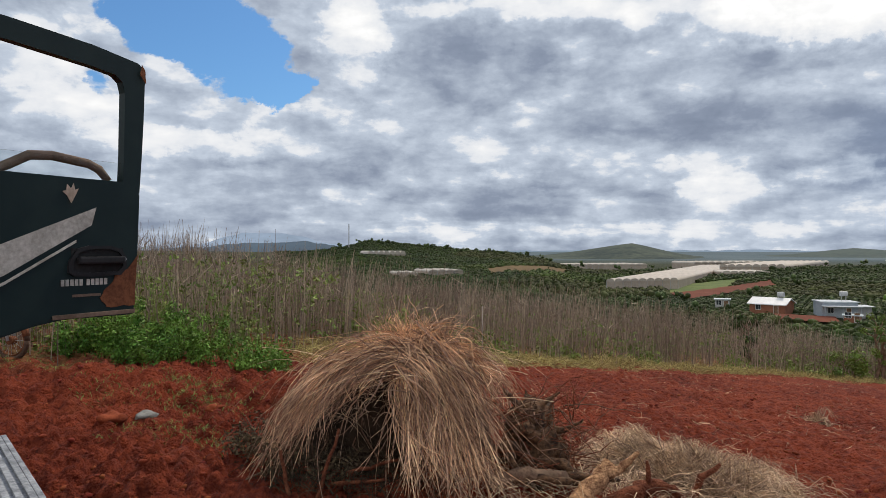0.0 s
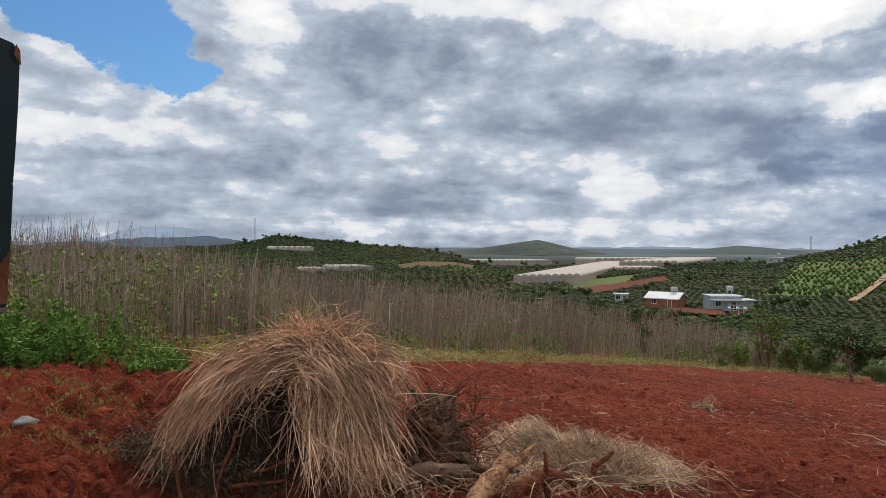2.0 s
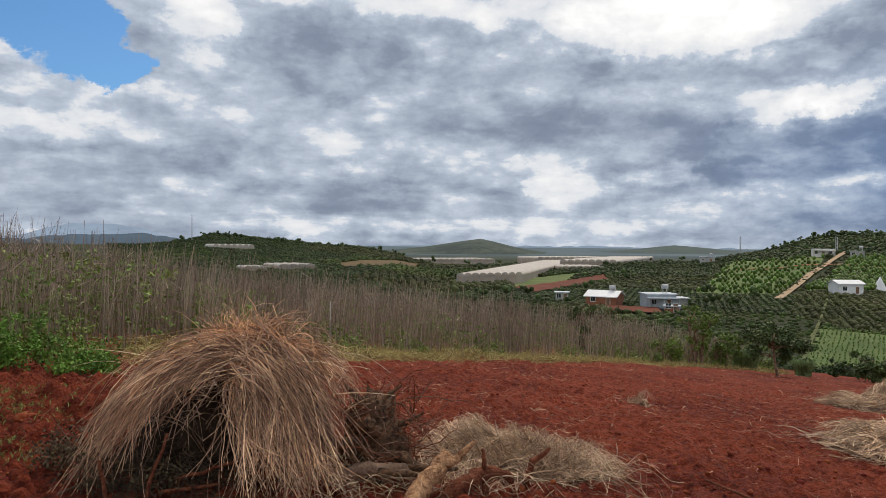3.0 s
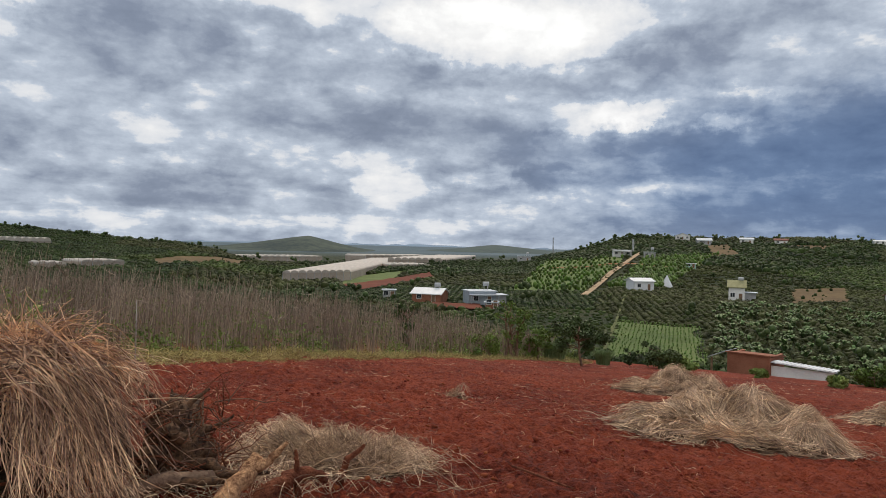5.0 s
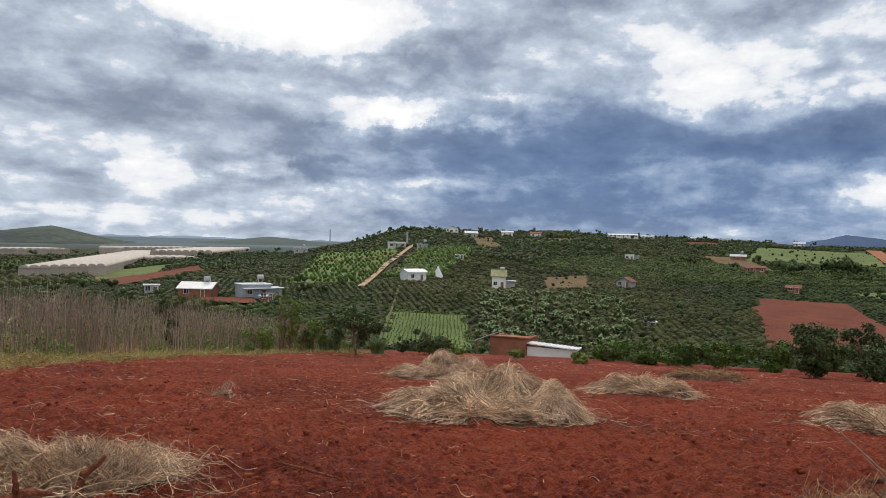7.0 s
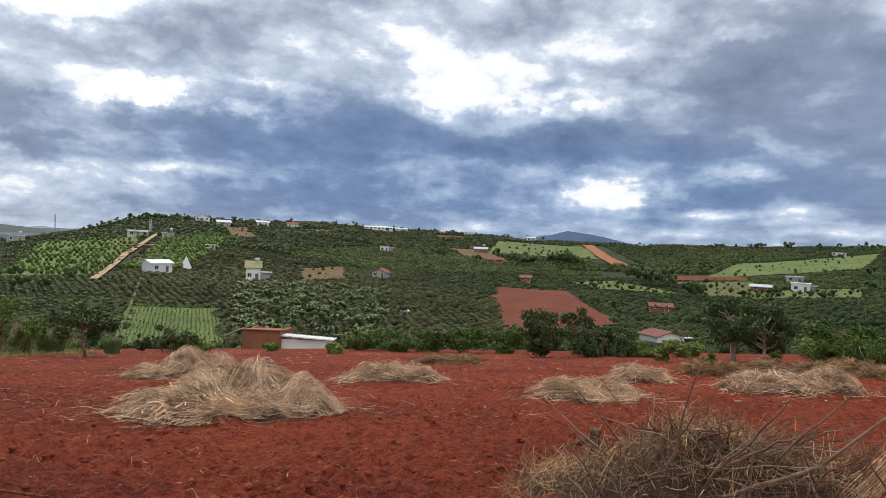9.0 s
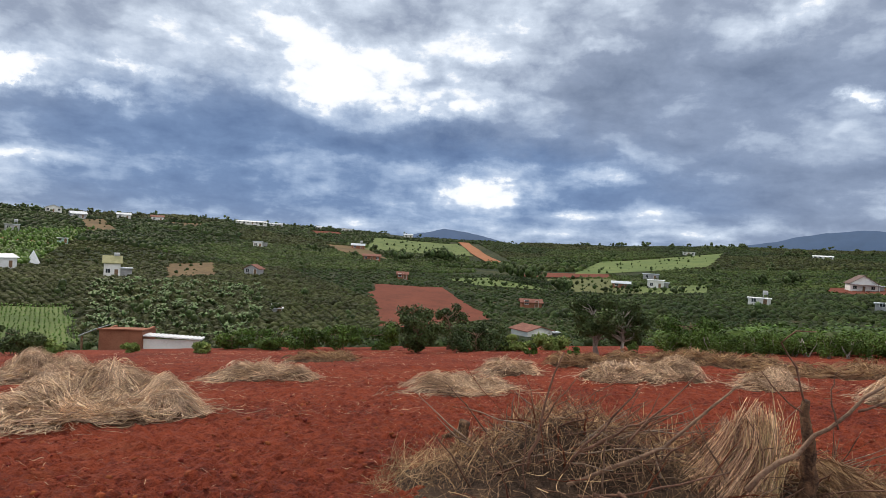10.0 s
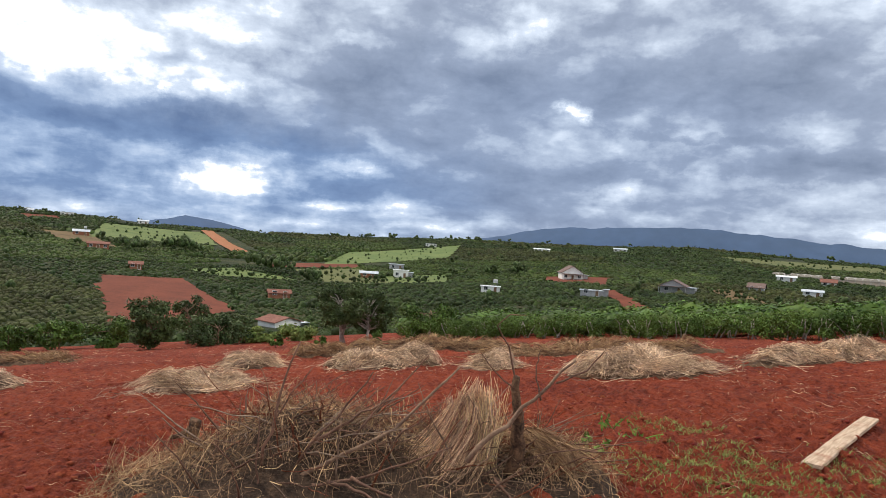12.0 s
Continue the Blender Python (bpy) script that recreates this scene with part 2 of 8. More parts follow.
STRAW = two_tone("straw", (0.27, 0.15, 0.095), (0.88, 0.57, 0.37), 2.5, 0.75, 0.0, island=0.7)
STRAW_PALE = two_tone("pale_straw", (0.24, 0.15, 0.09), (0.86, 0.63, 0.44), 2.5, 0.8, 0.0, island=0.6)
STRAW_BROWN = two_tone("brown_straw", (0.19, 0.105, 0.055), (0.46, 0.29, 0.16), 3.0, 0.85, 0.0, island=0.5)
TWIG = two_tone("twigs", (0.08, 0.044, 0.03), (0.27, 0.155, 0.10), 6.0, 0.85, 0.4, 0.004, 90.0, island=0.25)
BARK = two_tone("bark", (0.11, 0.065, 0.045), (0.32, 0.21, 0.14), 7.0, 0.9, 0.7, 0.012, 55.0)
BARK_PALE = two_tone("pale_bark", (0.22, 0.18, 0.15), (0.5, 0.45, 0.4), 7.0, 0.9, 0.5, 0.006, 60.0)

# ---- ground ----
def hash2(i, j, k):
    h = (i.astype(np.int64) * 374761393 + j.astype(np.int64) * 668265263 + k * 144665) & 0x7FFFFFFF
    h = ((h ^ (h >> 13)) * 1274126177) & 0x7FFFFFFF
    h = ((h ^ (h >> 16)) * 97531) & 0x7FFFFFFF
    return (h & 0xFFFF) / 65535.0


def relief(x, y, size, octaves=3, k=0):
    """Smooth noise, -1 to 1, of that grain size in metres."""
    x, y = np.asarray(x, float), np.asarray(y, float)
    total, amp, weight = 0.0, 1.0, 0.0
    for o in range(octaves):
        u, v = x / size + 31.7 * o, y / size - 17.3 * o
        i, j = np.floor(u), np.floor(v)
        fu, fv = u - i, v - j
        fu, fv = fu * fu * (3 - 2 * fu), fv * fv * (3 - 2 * fv)
        a = hash2(i, j, k + o) * (1 - fu) + hash2(i + 1, j, k + o) * fu
        b = hash2(i, j + 1, k + o) * (1 - fu) + hash2(i + 1, j + 1, k + o) * fu
        total, weight = total + amp * (a * (1 - fv) + b * fv), weight + amp
        amp, size = amp * 0.5, size * 0.5
    return 2 * total / weight - 1


# skyline of the ridge across the valley: azimuth, elevation in degrees
SKY_AZ = [-180, -60, -25, -12, -8.4, -6.3, -3.7, 1.8, 5.6, 8.5, 10.1, 12, 20, 33, 36.4, 39.2, 41, 43.3, 50, 55, 62, 72, 77, 85, 92, 100, 108, 119, 125, 131.5, 160, 180]
SKY_EL = [0.3, 0.2, -0.1, -0.3, 0.05, 0.62, 0.3, -0.22, -0.43, -1.0, -1.55, -1.95, -1.95, -1.4, -0.75, -0.15, 0.55, 0.95, 0.86, 1.0, 0.72, 0.55, 0.2, 0.25, 0.4, 0.75, 0.9, 1.2, 0.95, 0.7, 0.5, 0.3]
# the ridge, the foot of the valley and the brow of the near hill: azimuth, distances, depth under the eye
FORM_AZ = [-180, -60, -25, -5, 12, 30, 36, 42, 50, 62, 75, 85, 95, 110, 130, 160, 180]
RIDGE_D = [500, 480, 480, 480, 420, 420, 440, 470, 500, 540, 640, 700, 680, 620, 560, 520, 500]
FOOT_D = [220, 200, 200, 170, 130, 120, 120, 125, 130, 135, 140, 140, 150, 160, 170, 200, 220]
FOOT_Z = [10, 10, 12, 14, 16.0, 17.0, 18.5, 19.5, 20, 20, 20, 19.5, 18, 15, 12, 10, 10]
BROW_D = [44, 44, 44, 42, 40, 38, 38, 38, 39, 40, 42, 44, 46, 48, 50, 48, 44]
PLAIN_Z = -17.0
FALL, FALL_AZ = 0.138, radians(55)


def field(x, y):
    """The near hill's field, from the eye down."""
    s = x * math.sin(FALL_AZ) + y * math.cos(FALL_AZ)
    return -FALL * np.logaddexp(0, (s - 3.0) / 1.2) * 1.2


def height(x, y):
    """The ground's height in the world, without its clods."""
    x, y = np.asarray(x, float), np.asarray(y, float)
    d = np.hypot(x, y) + 1e-6
    az = np.degrees(np.arctan2(x, y))
    rd, fd = np.interp(az, FORM_AZ, RIDGE_D), np.interp(az, FORM_AZ, FOOT_D)
    fz, bd = -np.interp(az, FORM_AZ, FOOT_Z), np.interp(az, FORM_AZ, BROW_D)
    rz = rd * np.tan(np.radians(np.interp(az, SKY_AZ, SKY_EL)))
    near = field(x, y) - EYE
    nb = field(x / d * bd, y / d * bd) - EYE
    u = np.clip((d - bd) / (fd - bd), 0, 1)
    slope = nb + (fz - nb) * (1 - (1 - u) ** 1.7)
    v = np.clip((d - fd) / (rd - fd), 0, 1)
    slope = np.where(d > fd, fz + (rz - fz) * v ** 1.35, slope)
    w = np.clip((d - rd) / 450.0, 0, 1)
    w = w * w * (3 - 2 * w)
    slope = np.where(d > rd, rz + (PLAIN_Z - rz) * w, slope)
    z = np.where(d < bd, near, slope)
    roll = np.clip((d - bd) / 80, 0, 1) * np.clip((rd - 60 - d) / 80, 0, 1)
    z = z + roll * 0.8 * relief(x, y, 60, 2, 5)
    return z + EYE


def at(az, d, up=0.0):
    """A place on the ground at that azimuth and distance."""
    a = radians(az)
    x, y = d * math.sin(a), d * math.cos(a)
    return Vector((x, y, float(height(x, y)) + up))


def mesh_from(name, verts, faces, smooth=False):
    """A mesh from arrays; the faces have one size."""
    me = bpy.data.meshes.new(name)
    verts, faces = np.asarray(verts, np.float32), np.asarray(faces, np.int32)
    k = faces.shape[1]
    me.vertices.add(len(verts))
    me.vertices.foreach_set("co", verts.ravel())
    me.loops.add(faces.size)
    me.loops.foreach_set("vertex_index", faces.ravel())
    me.polygons.add(len(faces))
    me.polygons.foreach_set("loop_start", np.arange(0, faces.size, k, dtype=np.int32))
    if smooth:
        me.polygons.foreach_set("use_smooth", np.ones(len(faces), bool))
    me.update(calc_edges=True)
    return me


def clods(x, y):
    """Turned soil: lumps and hollows."""
    d = np.hypot(x, y)
    k = np.clip((60 - d) / 25, 0, 1)
    lump, crumb = np.abs(relief(x, y, 0.36, 2, 11)), np.abs(relief(x, y, 0.12, 2, 7))
    z = 0.07 * relief(x, y, 1.6, 2, 3) + 0.09 * (lump - 0.25) * (d < 30) + 0.08 * (crumb - 0.25) * (d < 24) + 0.02 * relief(x, y, 0.05, 1, 8) * (d < 9)
    bank = 0.26 * np.exp(-((y - 7.4 - 0.12 * x) / 0.45) ** 2) * np.clip((x + 7) / 1.5, 0, 1) * np.clip((-0.4 - x) / 0.8, 0, 1) * (0.75 + 0.5 * relief(x, y, 0.7, 2, 13))
    rut = 0.05 * np.sin((x * 0.75 + y * 0.66) * 6.5) * np.clip((-y - 3.2) / 1.2, 0, 1) * np.clip((11 - d) / 2, 0, 1)
    rough = 1 + 0.9 * np.clip((-0.9 - x) / 0.8, 0, 1) * np.clip((y - 2.0) / 1.5, 0, 1) * np.clip((9.5 - y) / 1.0, 0, 1)
    return z * k * rough + bank + rut


def make_ground():
    cols = np.concatenate([np.arange(-180, -48, 6.0), np.arange(-48, 140, 0.3), np.arange(140, 180, 6.0)])
    near = np.concatenate([np.geomspace(0.6, 2.4, 14)[:-1], np.geomspace(2.4, 20, 340), np.geomspace(20.4, 60, 70)])
    rows = np.concatenate([near, np.geomspace(61.5, 800, 110), np.geomspace(840, 4900, 14)])
    a, d = np.meshgrid(np.radians(cols), rows, indexing="ij")
    x, y = d * np.sin(a), d * np.cos(a)
    z = height(x, y) + clods(x, y)
    nc, nr = len(cols), len(rows)
    verts = np.stack([x, y, z], -1).reshape(-1, 3)
    verts = np.vstack([verts, [[0, 0, float(height(0, 0.01))]]])
    i, j = np.meshgrid(np.arange(nc), np.arange(nr - 1), indexing="ij")
    i2 = (i + 1) % nc
    quads = np.stack([i * nr + j, i2 * nr + j, i2 * nr + j + 1, i * nr + j + 1], -1).reshape(-1, 4)
    c = np.arange(nc)
    cap = np.stack([c * nr, np.full(nc, len(verts) - 1), ((c + 1) % nc) * nr, ((c + 1) % nc) * nr], -1)
    quads = quads[:, ::-1]
    me = mesh_from("ground", verts, quads, True)
    bm = bmesh.new()
    bm.from_mesh(me)
    bm.verts.ensure_lookup_table()
    for k in range(nc):
        bm.faces.new((bm.verts[len(verts) - 1], bm.verts[((k + 1) % nc) * nr], bm.verts[k * nr]))
    bm.to_mesh(me)
    bm.free()
    ob = tagged(new("ground", me), "turned red soil of a sloping field, green hillside beyond", "ground", kind="structure")
    # cover on bare soil: far green land, litter and verge, far plain's haze tint
    d1, az1 = np.hypot(verts[:, 0], verts[:, 1]), np.degrees(np.arctan2(verts[:, 0], verts[:, 1]))
    far = np.clip((d1 - np.interp(az1, FORM_AZ, BROW_D) - 2) / 8, 0, 1)
    verge = verge_weight(verts[:, 0], verts[:, 1])
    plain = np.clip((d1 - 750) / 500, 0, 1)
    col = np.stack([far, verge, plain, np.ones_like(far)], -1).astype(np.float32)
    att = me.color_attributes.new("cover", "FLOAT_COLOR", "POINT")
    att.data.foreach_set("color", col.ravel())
    me.materials.append(soil_material())
    return ob


# front edge of the dry stalks: azimuth, distance
EDGE_AZ = [-60, -24, -12, 3, 15, 19, 27, 33, 38]
EDGE_D = [11, 11.5, 12.2, 14.0, 17.5, 19.5, 24.0, 28, 32]


def verge_weight(x, y):
    d, az = np.hypot(x, y), np.degrees(np.arctan2(x, y))
    edge = np.interp(az, EDGE_AZ, EDGE_D)
    k = np.clip((d - edge + 1.7 + 0.9 * relief(x, y, 1.2, 2, 21)) / 1.4, 0, 1) * np.clip((40 - az) / 3, 0, 1)
    return k * np.clip((80 - d) / 20, 0, 1)


def soil_material():
    m, n, b = material("red_soil", 0.95)
    p = place(n)
    cover = n.put("ShaderNodeVertexColor", layer_name="cover").outputs[0]
    cs = n.put("ShaderNodeSeparateColor")
    n.link(cover, cs.inputs[0])
    broad = n.noise(p, 0.35, 5.0, 0.6).outputs[0]
    lump = n.noise(p, 9.0, 6.0, 0.65).outputs[0]
    grain = n.noise(p, 48.0, 5.0, 0.75).outputs[0]
    cell = n.put("ShaderNodeTexVoronoi")
    n.link(p, cell.inputs["Vector"])
    cell.inputs["Scale"].default_value, cell.inputs["Detail"].default_value = 13.0, 2.0
    f = n.math("MULTIPLY_ADD", lump, 0.6, n.math("MULTIPLY", broad, 0.38))
    f = n.math("MULTIPLY_ADD", grain, 0.42, n.math("SUBTRACT", f, 0.115))
    soil = n.ramp(f, [(0.38, (0.055, 0.0095, 0.0055)), (0.52, (0.165, 0.025, 0.0105)), (0.66, (0.31, 0.058, 0.023))])
    dry = n.span(n.noise(p, 1.3, 5.0, 0.7).outputs[0], 0.52, 0.72, 0.0, 0.35)
    soil = n.mix(dry, soil, (0.32, 0.090, 0.037))
    litter = n.ramp(n.noise(p, 5.0, 6.0, 0.7).outputs[0], [(0.3, (0.13, 0.10, 0.035)), (0.45, (0.27, 0.17, 0.066)), (0.58, (0.20, 0.045, 0.02))])
    soil = n.mix(cs.outputs[1], soil, litter)
    land = n.ramp(n.noise(p, 0.03, 6.0, 0.65).outputs[0], [(0.32, (0.016, 0.026, 0.009)), (0.5, (0.027, 0.038, 0.013)), (0.68, (0.058, 0.062, 0.022))])
    land = n.mix(n.span(n.noise(p, 0.25, 4.0, 0.6).outputs[0], 0.55, 0.75, 0, 0.5), land, (0.15, 0.085, 0.04))
    # distance haze painted in: land turns blue-grey on the far plain
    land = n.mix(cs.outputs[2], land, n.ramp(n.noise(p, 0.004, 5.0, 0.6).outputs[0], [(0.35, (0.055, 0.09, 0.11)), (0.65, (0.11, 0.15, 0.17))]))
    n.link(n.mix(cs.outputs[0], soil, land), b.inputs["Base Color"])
    h = n.math("MULTIPLY_ADD", grain, 0.5, lump)
    h = n.math("MULTIPLY_ADD", cell.outputs["Distance"], -0.7, h)
    bumped(n, b, h, 1.0, 0.09)
    return m


make_ground()


def make_hill(name, label, az, d, top, spread_l, spread_r, depth, mat, rough=1.0, k=1):
    """A far hill: its summit's azimuth, distance, elevation and widths in degrees."""
    n_a, n_d = 120, 26
    a = np.linspace(az - 2.6 * spread_l, az + 2.6 * spread_r, n_a)
    r = np.linspace(-1, 1, n_d)
    aa, rr = np.meshgrid(a, r, indexing="ij")
    s = np.where(aa < az, spread_l, spread_r)
    x, y = (d + depth * rr) * np.sin(np.radians(aa)), (d + depth * rr) * np.cos(np.radians(aa))
    peak = d * math.tan(radians(top)) - PLAIN_Z
    bell = 0.6 * np.exp(-0.5 * ((aa - az) / s) ** 2) + 0.4 * np.exp(-np.abs(aa - az) / s)
    z = peak * bell * np.cos(rr * 1.45) + 0.04 * peak * rough * relief(x, y, 160, 3, k)
    edge = np.clip((2.6 - np.abs(aa - az) / s) / 0.5, 0, 1)
    z = PLAIN_Z + EYE - 3 + np.maximum(z * edge, 0)
    i, j = np.meshgrid(np.arange(n_a - 1), np.arange(n_d - 1), indexing="ij")
    f = np.stack([i * n_d + j, i * n_d + j + 1, (i + 1) * n_d + j + 1, (i + 1) * n_d + j], -1).reshape(-1, 4)
    ob = new(name, mesh_from(name, np.stack([x, y, z], -1).reshape(-1, 3), f, True))
    ob.data.materials.append(mat)
    return tagged(ob, label, "hill", kind="structure")


# far hill covers: distance haze is mixed in as blue-grey
HILL_GREEN = two_tone("far_hill_cover", (0.012, 0.027, 0.030), (0.088, 0.108, 0.078), 0.012, 0.95, 0.0, fine=0.10)
HILL_HAZED = two_tone("far_hill_cover_hazed", (0.04, 0.065, 0.068), (0.085, 0.11, 0.095), 0.006, 0.95, 0.0, fine=0.08)


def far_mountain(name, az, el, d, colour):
    """A range so far that it is one tone, haze blue put in as glow: a ridge line with slopes falling towards the
    viewer.
    """
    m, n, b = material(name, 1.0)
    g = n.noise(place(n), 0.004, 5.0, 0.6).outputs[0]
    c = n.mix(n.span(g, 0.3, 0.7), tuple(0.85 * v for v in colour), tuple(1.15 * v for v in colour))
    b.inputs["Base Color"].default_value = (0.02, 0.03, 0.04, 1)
    # distance haze: the slopes emit their blue themselves
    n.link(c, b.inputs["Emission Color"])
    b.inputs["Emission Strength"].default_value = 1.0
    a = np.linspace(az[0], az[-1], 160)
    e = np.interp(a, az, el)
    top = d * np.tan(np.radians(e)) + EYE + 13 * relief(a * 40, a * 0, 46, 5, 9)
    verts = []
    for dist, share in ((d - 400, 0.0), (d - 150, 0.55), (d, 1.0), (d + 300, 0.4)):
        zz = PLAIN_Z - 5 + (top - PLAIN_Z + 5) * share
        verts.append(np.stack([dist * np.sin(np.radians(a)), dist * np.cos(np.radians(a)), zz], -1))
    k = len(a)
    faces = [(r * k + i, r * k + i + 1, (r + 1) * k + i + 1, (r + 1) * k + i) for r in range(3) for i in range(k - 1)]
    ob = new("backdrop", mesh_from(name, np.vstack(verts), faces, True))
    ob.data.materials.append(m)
    return tagged(ob, "distant range under the clouds, its haze blue glowing", "mountains", kind="structure")


make_hill("far_hill", "distant green hill with a tree on its summit", 15.7, 1500, 0.60, 4.2, 2.6, 350, HILL_GREEN, 1.0, 31)
make_hill("far_hill", "low distant wooded hill on the plain", 31.5, 1900, 0.16, 3.0, 3.6, 350, HILL_HAZED, 1.0, 37)
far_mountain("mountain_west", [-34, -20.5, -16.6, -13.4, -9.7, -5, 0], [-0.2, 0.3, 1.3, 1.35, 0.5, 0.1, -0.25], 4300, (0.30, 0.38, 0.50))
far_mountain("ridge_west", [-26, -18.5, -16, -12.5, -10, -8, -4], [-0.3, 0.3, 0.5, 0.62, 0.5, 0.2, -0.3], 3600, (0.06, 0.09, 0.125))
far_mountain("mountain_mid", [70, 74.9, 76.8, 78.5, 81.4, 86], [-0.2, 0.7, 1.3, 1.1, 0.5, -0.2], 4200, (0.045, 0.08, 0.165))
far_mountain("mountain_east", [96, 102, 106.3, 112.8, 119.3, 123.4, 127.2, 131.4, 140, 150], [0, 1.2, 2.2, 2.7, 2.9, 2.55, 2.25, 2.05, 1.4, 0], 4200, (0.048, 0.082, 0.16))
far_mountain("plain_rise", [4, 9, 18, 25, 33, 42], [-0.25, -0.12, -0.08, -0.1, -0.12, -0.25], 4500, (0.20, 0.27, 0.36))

# ---- builders ----
def part(name, me, mat, parent, label=""):
    """One mesh under a thing or a part; me is a mesh or a bmesh."""
    if isinstance(me, bmesh.types.BMesh):
        data = bpy.data.meshes.new(name)
        me.to_mesh(data)
        me.free()
        me = data
    ob = new(name, me)
    if mat is not None and not me.materials:
        me.materials.append(mat)
    ob.parent = parent
    if label:
        ob["label"] = label
    return ob


def thing(name, m, label, category, group="", kind=""):
    """An Empty at the base of a thing."""
    ob = new(name)
    ob.empty_display_size = 0.2
    ob.matrix_world = m
    return tagged(ob, label, category, group, kind)


def box(bm, x0, x1, y0, y1, z0, z1, bevel=0.0):
    v = [bm.verts.new((x, y, z)) for x in (x0, x1) for y in (y0, y1) for z in (z0, z1)]
    fs = [bm.faces.new([v[i] for i in q]) for q in ((0, 1, 3, 2), (4, 6, 7, 5), (0, 4, 5, 1), (2, 3, 7, 6), (0, 2, 6, 4), (1, 5, 7, 3))]
    if bevel:
        es = list({e for f in fs for e in f.edges})
        bmesh.ops.bevel(bm, geom=es, offset=bevel, segments=2, affect="EDGES", profile=0.7)
    return v


def boxed(*dims, bevel=0.0):
    bm = bmesh.new()
    box(bm, *dims, bevel=bevel)
    return bm


def leaf_cloud(rng, centres, radii, count, size, flat=0.75, shell=0.55, quad=True):
    """Leaves round clumps: arrays of corners and faces."""
    centres, radii = np.asarray(centres, float), np.asarray(radii, float)
    pick = rng.choice(len(centres), count, p=radii ** 2 / (radii ** 2).sum())
    v = rng.normal(size=(count, 3))
    v /= np.linalg.norm(v, axis=1)[:, None]
    r = radii[pick] * (shell + (1 - shell) * rng.random(count) ** 0.6) * (1 + 0.25 * rng.normal(size=count) * 0.6)
    p = centres[pick] + v * r[:, None] * np.array([1, 1, flat])
    nrm = v + 0.8 * rng.normal(size=(count, 3)) + np.array([0, 0, 0.5])
    nrm /= np.linalg.norm(nrm, axis=1)[:, None]
    a = np.cross(nrm, rng.normal(size=(count, 3)))
    a /= np.linalg.norm(a, axis=1)[:, None]
    b = np.cross(nrm, a)
    s = size * (0.6 + 0.8 * rng.random(count))[:, None]
    if quad:
        verts = np.stack([p - a * s, p - b * s * 0.45, p + a * s, p + b * s * 0.45], 1).reshape(-1, 3)
        faces = np.arange(count * 4).reshape(-1, 4)
    else:
        verts = np.stack([p - a * s * 0.8, p + b * s * 0.7, p + a * s * 0.8], 1).reshape(-1, 3)
        faces = np.arange(count * 3).reshape(-1, 3)
    return verts, faces


ICO_V = np.array([(0, 0, -1), (0.7236, -0.5257, -0.4472), (-0.2764, -0.8506, -0.4472), (-0.8944, 0, -0.4472), (-0.2764, 0.8506, -0.4472), (0.7236, 0.5257, -0.4472),
                  (0.2764, -0.8506, 0.4472), (-0.7236, -0.5257, 0.4472), (-0.7236, 0.5257, 0.4472), (0.2764, 0.8506, 0.4472), (0.8944, 0, 0.4472), (0, 0, 1)])
ICO_F = np.array([(0, 1, 2), (1, 0, 5), (0, 2, 3), (0, 3, 4), (0, 4, 5), (1, 5, 10), (2, 1, 6), (3, 2, 7), (4, 3, 8), (5, 4, 9),
                  (1, 10, 6), (2, 6, 7), (3, 7, 8), (4, 8, 9), (5, 9, 10), (6, 10, 11), (7, 6, 11), (8, 7, 11), (9, 8, 11), (10, 9, 11)])


def bush_form(rng, leaves, tall=1.0, leaf=0.20):
    """A ragged shrub of unit width: a dark heart and tufts of leaves round it."""
    core = ICO_V * np.array([0.40, 0.40, 0.36 * tall]) * (1 + 0.3 * rng.normal(size=(12, 1)) * 0.5) + np.array([0, 0, 0.40 * tall])
    v, f = leaf_cloud(rng, [(0, 0, 0.45 * tall), (0.16, 0.1, 0.55 * tall), (-0.15, -0.12, 0.5 * tall)], [0.42, 0.3, 0.3], leaves, leaf, 0.9 * tall, 0.6, False)
    return np.vstack([core, v]), np.vstack([ICO_F, f + 12])


def scatter(name, forms, places, sizes, rng, mat, label, category, tilt=0.0):
    """Many like plants joined into one mesh of kind stuff."""
    places, sizes = np.asarray(places, float), np.asarray(sizes, float)
    pick = rng.integers(0, len(forms), len(places))
    vs, fs, base = [], [], 0
    for k, (v, f) in enumerate(forms):
        idx = np.where(pick == k)[0]
        if not len(idx):
            continue
        a = rng.random(len(idx)) * 2 * np.pi
        c, s = np.cos(a)[:, None], np.sin(a)[:, None]
        sz = sizes[idx]
        sz = sz if sz.ndim == 2 else np.stack([sz, sz], -1)
        x = (v[None, :, 0] * c - v[None, :, 1] * s) * sz[:, :1] + places[idx, 0:1]
        y = (v[None, :, 0] * s + v[None, :, 1] * c) * sz[:, :1] + places[idx, 1:2]
        z = v[None, :, 2] * sz[:, 1:] + places[idx, 2:3]
        vs.append(np.stack([x, y, z], -1).reshape(-1, 3))
        fs.append((f[None] + (np.arange(len(idx)) * len(v))[:, None, None] + base).reshape(-1, f.shape[1]))
        base += len(idx) * len(v)
    ob = new(name, mesh_from(name, np.vstack(vs), np.vstack(fs)))
    ob.data.materials.append(mat)
    return tagged(ob, label, category, kind="stuff")


def polar(x, y):
    return np.degrees(np.arctan2(x, y)), np.hypot(x, y)


# ---- plots on the hillside: corners as azimuth and distance ----
def ground_cover(name, a, b, scale, c=None):
    m = two_tone(name, a, b, scale, 0.95, 0.4, 0.15, fine=0.9)
    return m


